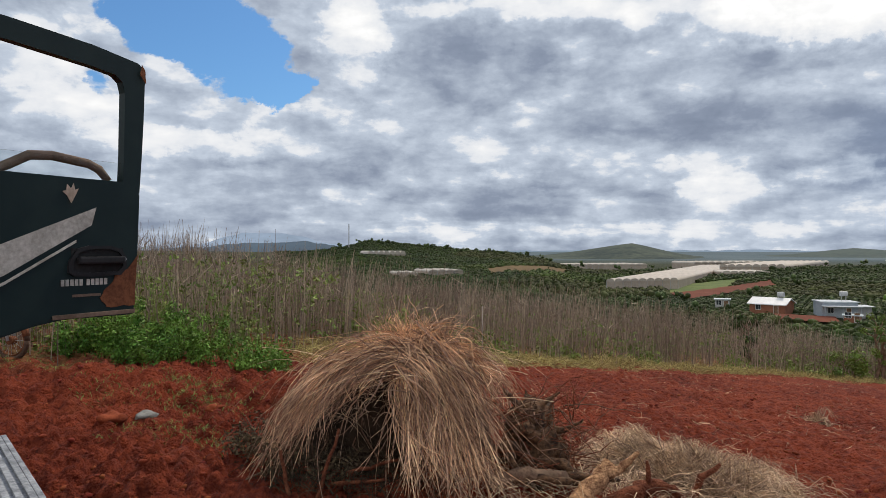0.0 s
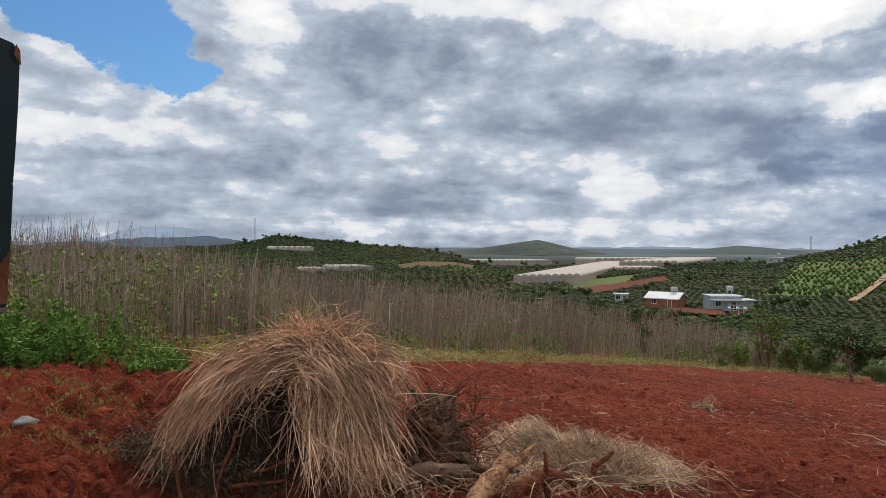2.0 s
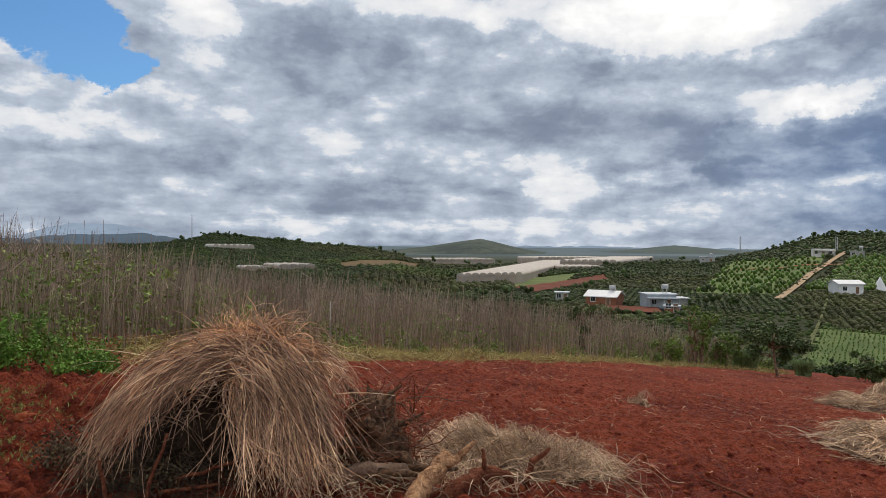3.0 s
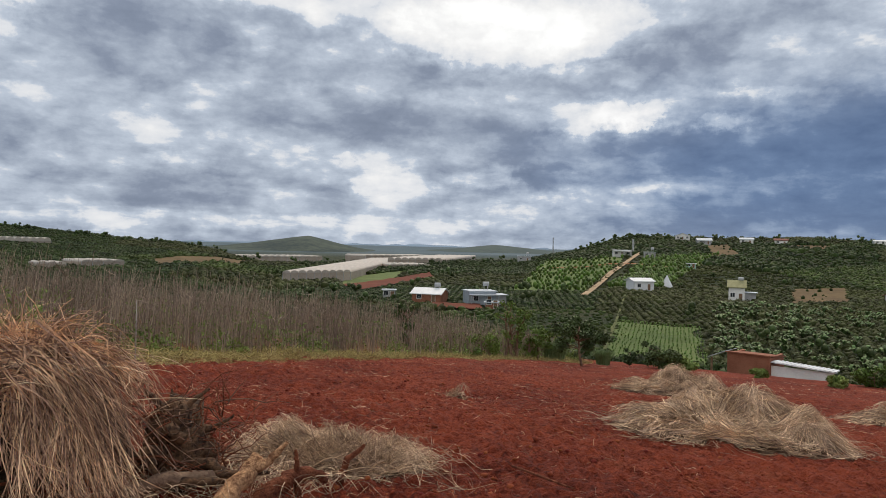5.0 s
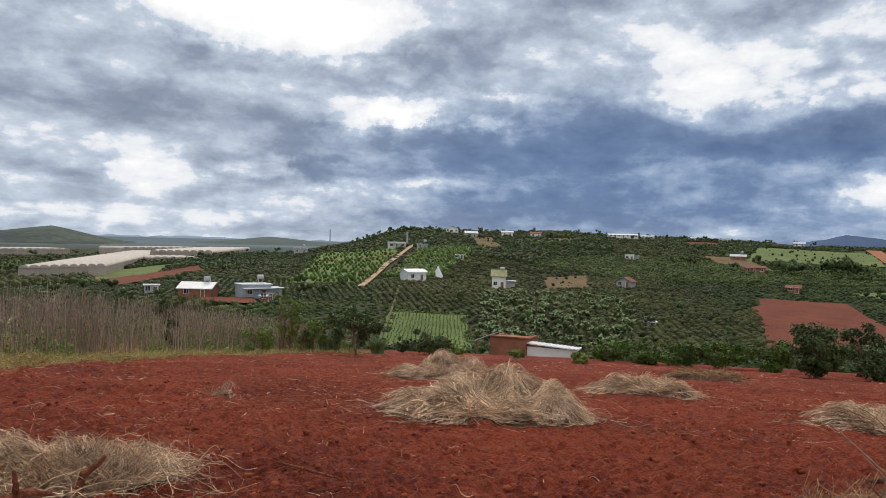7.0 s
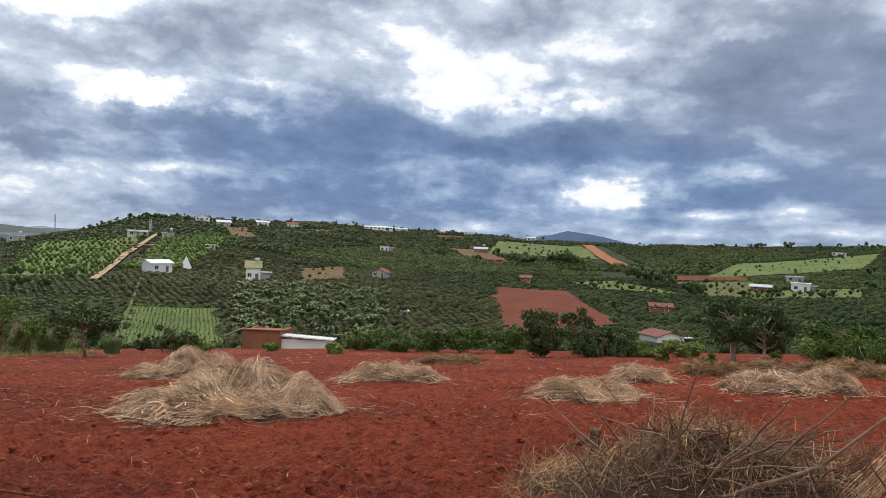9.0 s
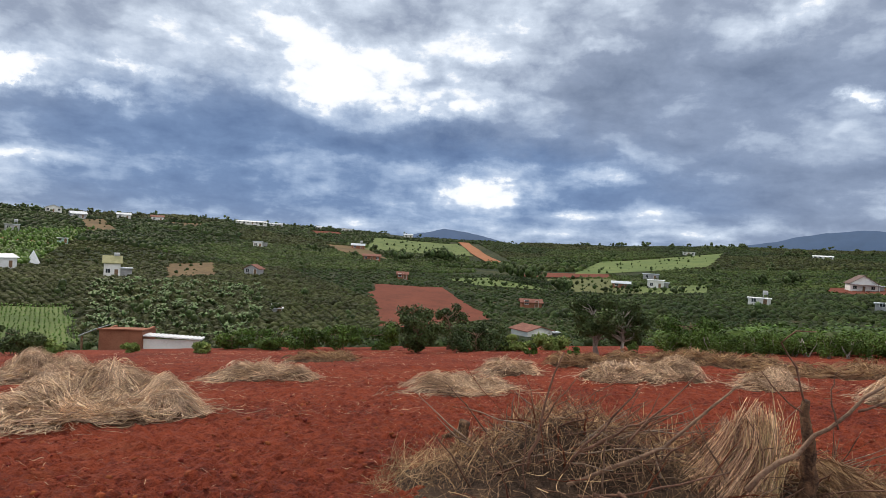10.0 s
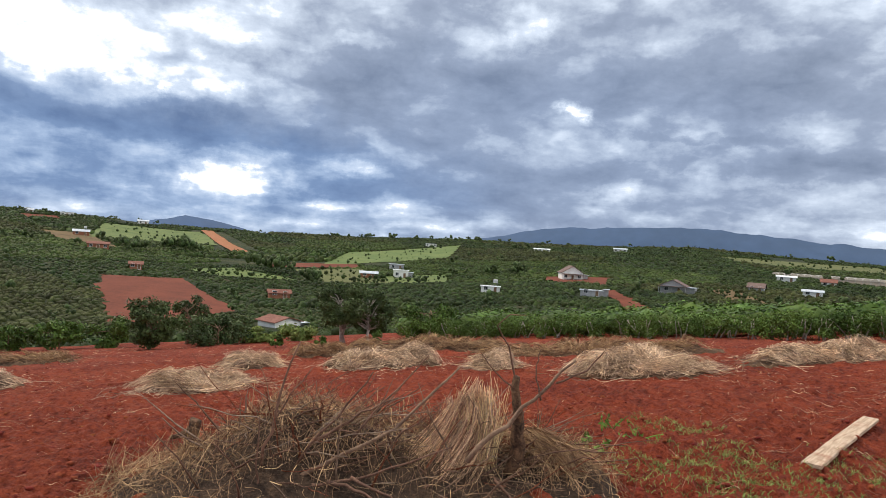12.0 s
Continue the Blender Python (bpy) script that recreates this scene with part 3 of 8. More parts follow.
EARTH = ground_cover("bare_earth", (0.11, 0.028, 0.014), (0.175, 0.048, 0.024), 0.12)
EARTH_TAN = ground_cover("dry_earth", (0.10, 0.066, 0.032), (0.17, 0.115, 0.052), 0.1)
TRACK = ground_cover("track_earth", (0.32, 0.225, 0.135), (0.46, 0.34, 0.22), 0.2)
TRACK_RED = ground_cover("red_track_earth", (0.25, 0.10, 0.045), (0.36, 0.16, 0.075), 0.2)
MEADOW = ground_cover("meadow", (0.08, 0.125, 0.035), (0.15, 0.19, 0.06), 0.08)
MEADOW_DULL = ground_cover("dry_meadow", (0.08, 0.095, 0.033), (0.135, 0.14, 0.052), 0.08)
MEADOW_BRIGHT = ground_cover("young_meadow", (0.075, 0.115, 0.034), (0.15, 0.185, 0.06), 0.08)

PLOTS = []


def plot(label, mat, corners, bare=True, lift=0.3, name="field_plot"):
    """A field laid over the slope between four corners."""
    c = [np.array([d * math.sin(radians(a)), d * math.cos(radians(a))]) for a, d in corners]
    n = 36
    u, v = np.meshgrid(np.linspace(0, 1, n), np.linspace(0, 1, n), indexing="ij")
    p = [(c[0][k] * (1 - u) + c[1][k] * u) * (1 - v) + (c[3][k] * (1 - u) + c[2][k] * u) * v for k in (0, 1)]
    wob = np.minimum.reduce([u, 1 - u, v, 1 - v]) < 0.02
    x = p[0] + 2.2 * relief(p[0], p[1], 13, 3, 51) + wob * 0.9 * relief(p[0], p[1], 3, 2, 55)
    y = p[1] + 2.2 * relief(p[0] + 90, p[1], 13, 3, 52) + wob * 0.9 * relief(p[0] + 90, p[1], 3, 2, 56)
    z = height(x, y) + lift
    i, j = np.meshgrid(np.arange(n - 1), np.arange(n - 1), indexing="ij")
    f = np.stack([i * n + j, i * n + j + 1, (i + 1) * n + j + 1, (i + 1) * n + j], -1).reshape(-1, 4)
    ob = new(name, mesh_from(name, np.stack([x, y, z], -1).reshape(-1, 3), f, True))
    ob.data.materials.append(mat)
    tagged(ob, label, "field", kind="structure")
    PLOTS.append((c, bare))
    return ob


def inside(x, y, c):
    ok = np.zeros(np.shape(x), bool)
    k = len(c)
    for i in range(k):
        (x0, y0), (x1, y1) = c[i], c[(i + 1) % k]
        hit = ((y0 > y) != (y1 > y)) & (x < (x1 - x0) * (y - y0) / (y1 - y0 + 1e-12) + x0)
        ok ^= hit
    return ok


plot("bare red tilled field on the far slope", EARTH, [(70.9, 241), (77.07, 246), (81.5, 172), (72.39, 142)], lift=0.5)
plot("light green vegetable plot in the valley", MEADOW_BRIGHT, [(42.09, 164), (48.27, 167), (49.0, 118), (40.8, 116)])
plot("grassy terrace planted with young trees", MEADOW, [(35.83, 401), (42.3, 350), (39.0, 232), (33.02, 237)])
plot("grassy terrace planted with young trees", MEADOW, [(43.9, 345), (49.63, 405), (47.03, 296), (42.6, 290)])
plot("grassy terrace planted with young trees", MEADOW, [(43.0, 288), (47.03, 294), (45.26, 247), (40.88, 241)])
plot("bare brown plot below the ridge", EARTH_TAN, [(48.3, 442), (50.04, 461), (51.14, 394), (48.98, 379)], lift=0.5)
plot("bare brown plot among coffee bushes", EARTH_TAN, [(54.74, 265), (58.09, 279), (58.31, 237), (54.69, 224)], lift=0.5)
plot("dry tan plot on the ridge", EARTH_TAN, [(54.65, 464), (57.23, 483), (57.04, 457), (55.06, 441)], lift=0.5)
plot("bright green meadow below the skyline", MEADOW_BRIGHT, [(71.06, 543), (78.2, 610), (79.57, 459), (70.15, 417)], lift=0.5)
plot("green crop strip on the slope", MEADOW, [(76.89, 292), (81.02, 310), (86.12, 263), (79.68, 265)])
plot("yellowish grass plot in the valley", MEADOW_DULL, [(85.43, 319), (91.23, 327), (94.0, 260), (88.44, 261)])
plot("strip of bare red earth", EARTH, [(84.11, 354), (90.82, 349), (91.23, 330), (83.69, 325)], lift=0.5)
plot("pale green meadow on the ridge", MEADOW, [(90.02, 466), (99.76, 587), (98.37, 436), (87.79, 339)])
plot("fresh green strip beside the houses", MEADOW_BRIGHT, [(91.31, 283), (98.48, 314), (98.77, 266), (91.36, 256)])
plot("bare brown strip running downhill", EARTH, [(111.31, 246), (112.44, 253), (115.65, 198), (113.67, 191)], lift=0.5)
plot("dry tan slope with a path", EARTH_TAN, [(119.6, 282), (121.24, 291), (124.28, 240), (121.3, 236)])
plot("dull green slope under the mountains", MEADOW_DULL, [(119.43, 530), (131.0, 540), (133, 470), (122.71, 480)])
plot("red earth yard of a house", EARTH, [(106.83, 312), (112.14, 314), (111.98, 270), (106.63, 281)], lift=0.5)
plot("green plot beside the greenhouse", MEADOW_BRIGHT, [(18.82, 303), (24.05, 348), (22.64, 271), (18.36, 251)])
plot("red earth strip beside the greenhouse", EARTH, [(18.36, 249), (25.98, 330), (26.47, 303), (20.27, 223)], lift=0.5)
plot("brown tilled land on the plain", EARTH_TAN, [(3.72, 317), (11.0, 420), (10.09, 354), (4.13, 286)])
plot("dry tan plot beside brick houses", EARTH_TAN, [(66.93, 431), (70.0, 443), (72.45, 367), (68.14, 388)], lift=0.5)
plot("bare brown plot below the ridge", EARTH, [(65.48, 538), (68.05, 561), (68.44, 529), (66.19, 508)], lift=0.5)
plot("red earth yard below two houses", EARTH, [(26.0, 182), (30.6, 180), (30.4, 168), (26.2, 170)], lift=0.5)


def track(label, mat, ends, width, verge=1.0):
    """A dirt track between places on the slope."""
    pts = [np.array([d * math.sin(radians(a)), d * math.cos(radians(a))]) for a, d in ends]
    s = np.linspace(0, len(pts) - 1, 60)
    x, y = np.interp(s, range(len(pts)), [p[0] for p in pts]), np.interp(s, range(len(pts)), [p[1] for p in pts])
    tx, ty = np.gradient(x), np.gradient(y)
    k = np.hypot(tx, ty)
    rows = []
    for o in (-0.5, 0, 0.5):
        w = width * (1 + 0.12 * relief(x, y, 5, 2, 61))
        px, py = x - ty / k * o * w, y + tx / k * o * w
        rows.append(np.stack([px, py, height(px, py) + 0.6], -1))
    n = len(s)
    f = [(r * n + i, r * n + i + 1, (r + 1) * n + i + 1, (r + 1) * n + i) for r in range(2) for i in range(n - 1)]
    ob = new("dirt_road", mesh_from("dirt_road", np.vstack(rows), f, True))
    ob.data.materials.append(mat)
    tagged(ob, label, "road", kind="structure")
    nx, ny, width = -ty / k, tx / k, width * verge
    PLOTS.append(([np.array(q) for q in ((x[0] - nx[0] * width / 2, y[0] - ny[0] * width / 2), (x[-1] - nx[-1] * width / 2, y[-1] - ny[-1] * width / 2),
                                         (x[-1] + nx[-1] * width / 2, y[-1] + ny[-1] * width / 2), (x[0] + nx[0] * width / 2, y[0] + ny[0] * width / 2))], True))


track("pale dirt road climbing the hillside", TRACK, [(39.07, 219), (41.2, 290), (43.5, 372)], 2.5)
track("red dirt track on the far slope", TRACK_RED, [(78.6, 640), (79.8, 500), (81.4, 403)], 10.0, verge=3.0)
track("reddish farm track along the terrace", TRACK_RED, [(36.0, 340), (41.5, 322), (46.6, 312)], 3.0)
track("narrow footpath between coffee plots", MEADOW_DULL, [(40.6, 120), (41.9, 175), (42.4, 225)], 0.6)

# ---- planted slopes ----
rng = np.random.default_rng(4)
HOUSE_SPOTS = []  # azimuth, distance, clear radius


def clear_of(x, y, pad_houses=True):
    ok = np.ones(len(x), bool)
    for c, bare in PLOTS:
        if bare:
            ok &= ~inside(x, y, c)
    if pad_houses:
        for a, d, r in HOUSE_SPOTS:
            hx, hy = d * math.sin(radians(a)), d * math.cos(radians(a))
            front = ((x - hx) * hx + (y - hy) * hy) / d
            side = np.abs((x - hx) * hy - (y - hy) * hx) / d
            ok &= ~((side < r) & (front > -r * 1.6) & (front < r))
    return ok

# ---- buildings ----
WALL_PALE = two_tone("pale_render", (0.70, 0.69, 0.66), (0.86, 0.85, 0.83), 0.6, 0.9, 0.2, 0.01, 9.0)
WALL_GREY = two_tone("grey_render", (0.30, 0.30, 0.31), (0.46, 0.46, 0.46), 0.6, 0.9, 0.2, 0.01, 9.0)
WALL_BLUE = two_tone("blue_render", (0.30, 0.35, 0.40), (0.46, 0.50, 0.54), 0.6, 0.85, 0.2, 0.01, 9.0)
WALL_BRICK = two_tone("raw_brick_wall", (0.22, 0.085, 0.05), (0.34, 0.15, 0.09), 0.8, 0.95, 0.4, 0.02, 14.0)
WALL_TEAL = two_tone("teal_sheet", (0.25, 0.42, 0.38), (0.40, 0.58, 0.52), 0.6, 0.8, 0.1, 0.01, 9.0)
ROOF_TIN = two_tone("tin_roof", (0.42, 0.46, 0.50), (0.62, 0.66, 0.70), 0.7, 0.45, 0.2, 0.02, 5.0)
ROOF_WHITE = two_tone("white_sheet_roof", (0.66, 0.67, 0.68), (0.82, 0.83, 0.84), 0.5, 0.5, 0.2, 0.02, 5.0)
ROOF_RED = two_tone("red_tile_roof", (0.16, 0.066, 0.048), (0.25, 0.115, 0.085), 0.8, 0.85, 0.5, 0.05, 6.0)
ROOF_BROWN = two_tone("brown_tile_roof", (0.13, 0.085, 0.075), (0.21, 0.15, 0.13), 0.8, 0.85, 0.5, 0.05, 6.0)
ROOF_OLIVE = two_tone("olive_roof", (0.26, 0.25, 0.12), (0.38, 0.36, 0.20), 0.8, 0.8, 0.3, 0.05, 6.0)
PLASTIC = two_tone("greenhouse_film", (0.40, 0.35, 0.30), (0.56, 0.50, 0.43), 0.15, 0.45, 0.1, 0.03, 1.5)
PLASTIC_SIDE = two_tone("greenhouse_side_film", (0.38, 0.31, 0.25), (0.50, 0.42, 0.35), 0.15, 0.6, 0.1, 0.03, 1.5)
GLASS_DARK = two_tone("dark_window", (0.02, 0.025, 0.03), (0.05, 0.06, 0.07), 1.0, 0.15, 0.0)
STEEL = two_tone("galvanised_steel", (0.35, 0.36, 0.37), (0.5, 0.51, 0.52), 5.0, 0.4, 0.1, 0.002, 40.0)


def pitched(w, d, z, rise, over, along_x=True):
    """A gabled roof with thickness over a plan w by d."""
    bm = bmesh.new()
    t = 0.18
    for s in (-1, 1):
        if along_x:
            pts = [(-w / 2 - over, s * (d / 2 + over), z - rise * over / (d / 2)), (w / 2 + over, s * (d / 2 + over), z - rise * over / (d / 2)), (w / 2 + over, 0, z + rise), (-w / 2 - over, 0, z + rise)]
        else:
            pts = [(s * (w / 2 + over), -d / 2 - over, z - rise * over / (w / 2)), (s * (w / 2 + over), d / 2 + over, z - rise * over / (w / 2)), (0, d / 2 + over, z + rise), (0, -d / 2 - over, z + rise)]
        low = [bm.verts.new(p) for p in pts]
        top = [bm.verts.new((p[0], p[1], p[2] + t)) for p in pts]
        bm.faces.new(low[::-1])
        bm.faces.new(top)
        for i in range(4):
            bm.faces.new((low[i], low[(i + 1) % 4], top[(i + 1) % 4], top[i]))
    bmesh.ops.recalc_face_normals(bm, faces=bm.faces)
    return bm


def walls(w, d, h, gable=0.0, along_x=True):
    """A hollow shell of four walls 0.2 thick, with gables."""
    bm = bmesh.new()
    t = 0.2
    box(bm, -w / 2, w / 2, -d / 2, -d / 2 + t, -1.5, h)
    box(bm, -w / 2, w / 2, d / 2 - t, d / 2, -1.5, h)
    box(bm, -w / 2, -w / 2 + t, -d / 2 + t + 0.003, d / 2 - t - 0.003, -1.5, h)
    box(bm, w / 2 - t, w / 2, -d / 2 + t + 0.003, d / 2 - t - 0.003, -1.5, h)
    if gable:
        for s in (-1, 1):
            if along_x:
                a = [(s * w / 2, -d / 2, h), (s * w / 2, d / 2, h), (s * w / 2, 0, h + gable)]
                b = [(x - s * t, y, z) for x, y, z in a]
            else:
                a = [(-w / 2, s * d / 2, h), (w / 2, s * d / 2, h), (0, s * d / 2, h + gable)]
                b = [(x, y - s * t, z) for x, y, z in a]
            va, vb = [bm.verts.new(p) for p in a], [bm.verts.new(p) for p in b]
            bm.faces.new(va)
            bm.faces.new(vb[::-1])
            for i in range(3):
                bm.faces.new((va[i], vb[i], vb[(i + 1) % 3], va[(i + 1) % 3]))
        bmesh.ops.recalc_face_normals(bm, faces=bm.faces)
    return bm


def opening(root, x, z, w, h, y, door=False):
    """A window or door set in the front wall, whose face is at -y."""
    f = part("door" if door else "window", boxed(x - w / 2, x + w / 2, -y - 0.03, -y + 0.02, z, z + h), GLASS_DARK if not door else TWIG, root)
    bm = bmesh.new()
    k = 0.09
    box(bm, x - w / 2 - k, x + w / 2 + k, -y - 0.07, -y - 0.033, z + h, z + h + k)
    box(bm, x - w / 2 - k, x + w / 2 + k, -y - 0.10, -y - 0.033, z - k, z)
    box(bm, x - w / 2 - k, x - w / 2, -y - 0.07, -y - 0.033, z + 0.002, z + h - 0.002)
    box(bm, x + w / 2, x + w / 2 + k, -y - 0.07, -y - 0.033, z + 0.002, z + h - 0.002)
    if not door:
        box(bm, x - 0.03, x + 0.03, -y - 0.06, -y - 0.033, z + 0.002, z + h - 0.002)
    part("frame", bm, WALL_PALE, f)


def house(label, az, d, w, depth, h, wall_mat, roof_mat, rise=1.4, turn=0.0, along_x=True, storeys=1, flat=False, porch=False, tank=False, annexe=0.0, name="house", sink=0.0):
    """A farmhouse that faces the viewer, turned by some degrees."""
    p = at(az, d, -sink)
    root = thing(name, pose(p.x, p.y, p.z, 0, 0, -az + turn), label, "house")
    HOUSE_SPOTS.append((az, d, w * 0.62 + annexe * 0.5))
    part("wall", walls(w, depth, h, 0.0 if flat else rise, along_x), wall_mat, root)
    if flat:
        bm = bmesh.new()
        box(bm, -w / 2 - 0.35, w / 2 + 0.35, -depth / 2 - 0.35, depth / 2 + 0.35, h + 0.003, h + 0.22)
        part("roof", bm, roof_mat, root)
    else:
        part("roof", pitched(w, depth, h + 0.02, rise, 0.5, along_x), roof_mat, root)
    n = max(2, int(w / 3.0))
    for s in range(storeys):
        for i in range(n):
            x = -w / 2 + w * (i + 0.5) / n
            is_door = s == 0 and i == n // 2
            opening(root, x, s * 3.1 + (0.1 if is_door else 1.0), 1.0 if is_door else 1.2, 2.0 if is_door else 1.2, depth / 2, is_door)
    if porch:
        bm = bmesh.new()
        box(bm, -w / 2 - 0.2, w / 2 + 0.2, -depth / 2 - 2.4, -depth / 2 - 0.004, 2.55, 2.68)
        pr = part("porch", bm, roof_mat, root)
        for x in (-w / 2, 0, w / 2):
            part("post", boxed(x - 0.07, x + 0.07, -depth / 2 - 2.3, -depth / 2 - 2.15, -1.2, 2.547), wall_mat, pr)
    if annexe:
        part("annexe", walls(annexe, depth * 0.7, 2.4, 0), WALL_GREY, root).matrix_local = pose(w / 2 + annexe / 2 + 0.01, 0.4, 0)
        part("annexe_roof", boxed(w / 2 + 0.02, w / 2 + annexe + 0.4, -depth * 0.45, depth * 0.5, 2.41, 2.55), ROOF_TIN, root)
    if tank:
        bm = bmesh.new()
        bmesh.ops.create_cone(bm, cap_ends=True, segments=16, radius1=0.6, radius2=0.6, depth=1.5, matrix=pose(w * 0.25, 0.3, h + 1.9 + (0 if flat else 0.4), 0, 90, 0))
        tk = part("water_tank", bm, STEEL, root, "round steel water tank")
        for x in (w * 0.25 - 0.5, w * 0.25 + 0.5):
            part("stand", boxed(x - 0.05, x + 0.05, 0.2, 0.35, h + 0.22 if flat else h, h + 1.5 + (0 if flat else 0.4)), STEEL, tk)
    return root


house("two-storey house with a pale blue front and flat roof", 30.3, 184, 7.6, 6, 3.4, WALL_BLUE, ROOF_TIN, flat=True, porch=True, tank=True, annexe=3.4, turn=18)
house("low house with a white sheet-metal roof", 26.1, 186, 8.2, 7, 2.4, WALL_BRICK, ROOF_WHITE, 1.3, turn=-18, tank=True)
house("small grey hut among trees", 22.6, 196, 3.6, 3.2, 2.4, WALL_GREY, ROOF_TIN, flat=True, name="hut")
house("tiny pink brick hut in a red yard", 31.4, 176, 3.4, 2.6, 1.4, WALL_BRICK, ROOF_TIN, flat=True, name="hut")
house("white flat-roofed house at the top of the dirt road", 42.0, 362, 9.0, 6, 3.1, WALL_PALE, ROOF_WHITE, flat=True, porch=True, turn=6)
house("grey house with a water tank beside the dirt road", 44.2, 352, 5.6, 5, 2.7, WALL_GREY, ROOF_TIN, flat=True, tank=True)
house("white shed with a blue end wall on a terrace", 43.5, 238, 7.2, 6, 3.0, ROOF_WHITE, ROOF_WHITE, 0.9, turn=28, name="shed")
house("teal sheet-metal cabin on the slope", 47.4, 320, 4.0, 3, 2.0, WALL_TEAL, ROOF_WHITE, flat=True, name="cabin")
house("tall pale house with an olive gable roof", 50.8, 230, 4.6, 5, 4.2, WALL_PALE, ROOF_OLIVE, 1.8, along_x=True, storeys=1, annexe=3.2, tank=True)
house("grey farmhouse with a brown gabled roof", 61.3, 251, 5.4, 5, 2.2, WALL_GREY, ROOF_RED, 1.4, along_x=False, turn=-20, annexe=0.0)
house("small whitewashed house in the coffee", 61.5, 365, 4.6, 4, 3.0, WALL_PALE, ROOF_TIN, flat=True, annexe=2.5)
house("white house on the ridge top", 51.4, 474, 8.0, 6, 2.8, WALL_PALE, ROOF_TIN, 1.0)
house("white house on the ridge top", 53.8, 472, 7.6, 6, 2.8, WALL_PALE, ROOF_RED, 1.0)
house("grey house among trees on the ridge", 48.3, 455, 8.5, 6, 2.6, WALL_GREY, ROOF_TIN, 1.3, turn=10)
house("brick house with a red roof below the meadow", 70.9, 354, 9.0, 6, 2.5, WALL_BRICK, ROOF_RED, 0.9)
house("brick house with a tin roof below the ridge", 69.7, 424, 8.0, 5, 2.4, WALL_BRICK, ROOF_TIN, 1.0, tank=True)
house("small red hut above the tilled field", 73.6, 272, 4.2, 3.5, 2.0, WALL_BRICK, ROOF_RED, 0.8, name="hut")
house("long low brick barn with a rusty roof", 84.6, 209, 6.2, 4.0, 1.6, WALL_BRICK, ROOF_RED, 0.8, turn=8, name="barn")
house("white house with a red tile roof sunk behind bushes", 84.8, 150, 6.8, 6, 2.9, WALL_PALE, ROOF_RED, 0.9, turn=38, along_x=False, sink=1.7, annexe=2.4)
house("raw brick cottage with a tin roof", 91.9, 284, 7.0, 5, 2.0, WALL_BRICK, ROOF_TIN, 0.7)
house("white cube house with two floors on a green terrace", 94.6, 290, 6.4, 5, 3.2, WALL_PALE, ROOF_WHITE, flat=True, annexe=2.0)
house("grey house behind the green terrace", 94.2, 330, 7.0, 5, 2.6, WALL_GREY, ROOF_TIN, flat=True)
house("pale villa with a steep brown roof", 108.9, 302, 9.0, 8, 3.2, WALL_PALE, ROOF_BROWN, 2.8, along_x=False, turn=14, porch=True, annexe=2.6)
house("low white house with a flat roof", 102.3, 232, 6.4, 4, 2.1, WALL_PALE, ROOF_WHITE, flat=True, tank=True)
house("grey villa with brown gabled roofs", 117.2, 255, 8.6, 7, 2.8, WALL_GREY, ROOF_BROWN, 2.0, along_x=False, turn=-10, porch=True, annexe=3.0)
house("small house with a brown roof", 123.2, 285, 5.6, 5, 1.8, WALL_GREY, ROOF_BROWN, 1.5, turn=-8)
house("white house with a tin roof", 127.0, 277, 6.4, 4, 1.9, WALL_PALE, ROOF_TIN, 0.6)
house("half-built grey house in a red yard", 110.7, 232, 7.2, 4, 1.8, WALL_GREY, ROOF_TIN, flat=True, annexe=2.0)
house("white house near the long greenhouse", 125.2, 350, 8.0, 5, 2.3, WALL_PALE, ROOF_WHITE, 0.6)
house("red-roofed house near the long greenhouse", 128.0, 330, 5.6, 5, 2.4, WALL_PALE, ROOF_RED, 1.2)
house("flat-roofed house on the skyline", 34.0, 428, 8.4, 6, 3.0, WALL_GREY, ROOF_TIN, flat=True, tank=True)
house("whitewashed house behind trees on the ridge", 46.7, 478, 9.0, 6, 2.8, WALL_PALE, ROOF_TIN, 1.6, along_x=False)
house("long white-roofed barn on the skyline", 60.9, 530, 22.0, 7, 2.0, WALL_PALE, ROOF_WHITE, 0.8, turn=12, name="barn")
house("low white barn on the skyline", 63.0, 540, 12.0, 6, 1.9, WALL_PALE, ROOF_TIN, 0.8, name="barn")
house("small pale house on the ridge", 66.3, 560, 5.0, 4, 2.4, WALL_PALE, ROOF_TIN, 1.0)
house("white house on the ridge above the meadow", 68.7, 575, 9.0, 6, 3.0, WALL_PALE, ROOF_WHITE, flat=True)
house("white house on the ridge above the meadow", 73.9, 610, 8.0, 6, 2.6, WALL_PALE, ROOF_TIN, 1.0)
house("half-hidden grey hut beside the coffee", 63.3, 172, 2.6, 2.2, 0.9, WALL_GREY, ROOF_WHITE, flat=True, name="hut")
house("white farm building on the far ridge", 97.0, 560, 9.0, 5, 2.6, WALL_PALE, ROOF_WHITE, flat=True)
house("white farm building on the far ridge", 106.4, 520, 12.0, 5, 2.2, WALL_PALE, ROOF_WHITE, 0.6)
house("white farm building on the far ridge", 112.8, 540, 10.0, 5, 2.6, WALL_PALE, ROOF_TIN, 0.8)


def cone_tent(az, d):
    """A white pointed chapel-like tent."""
    p = at(az, d)
    root = thing("pointed_tent", pose(p.x, p.y, p.z, 0, 0, -az + 20), "white pointed tent-shaped hut on a terrace", "tent")
    bm = bmesh.new()
    bmesh.ops.create_cone(bm, cap_ends=True, segments=4, radius1=2.4, radius2=0.05, depth=4.4, matrix=pose(0, 0, 2.2, 0, 0, 45))
    part("canvas", bm, ROOF_WHITE, root)
    HOUSE_SPOTS.append((az, d, 2.0))


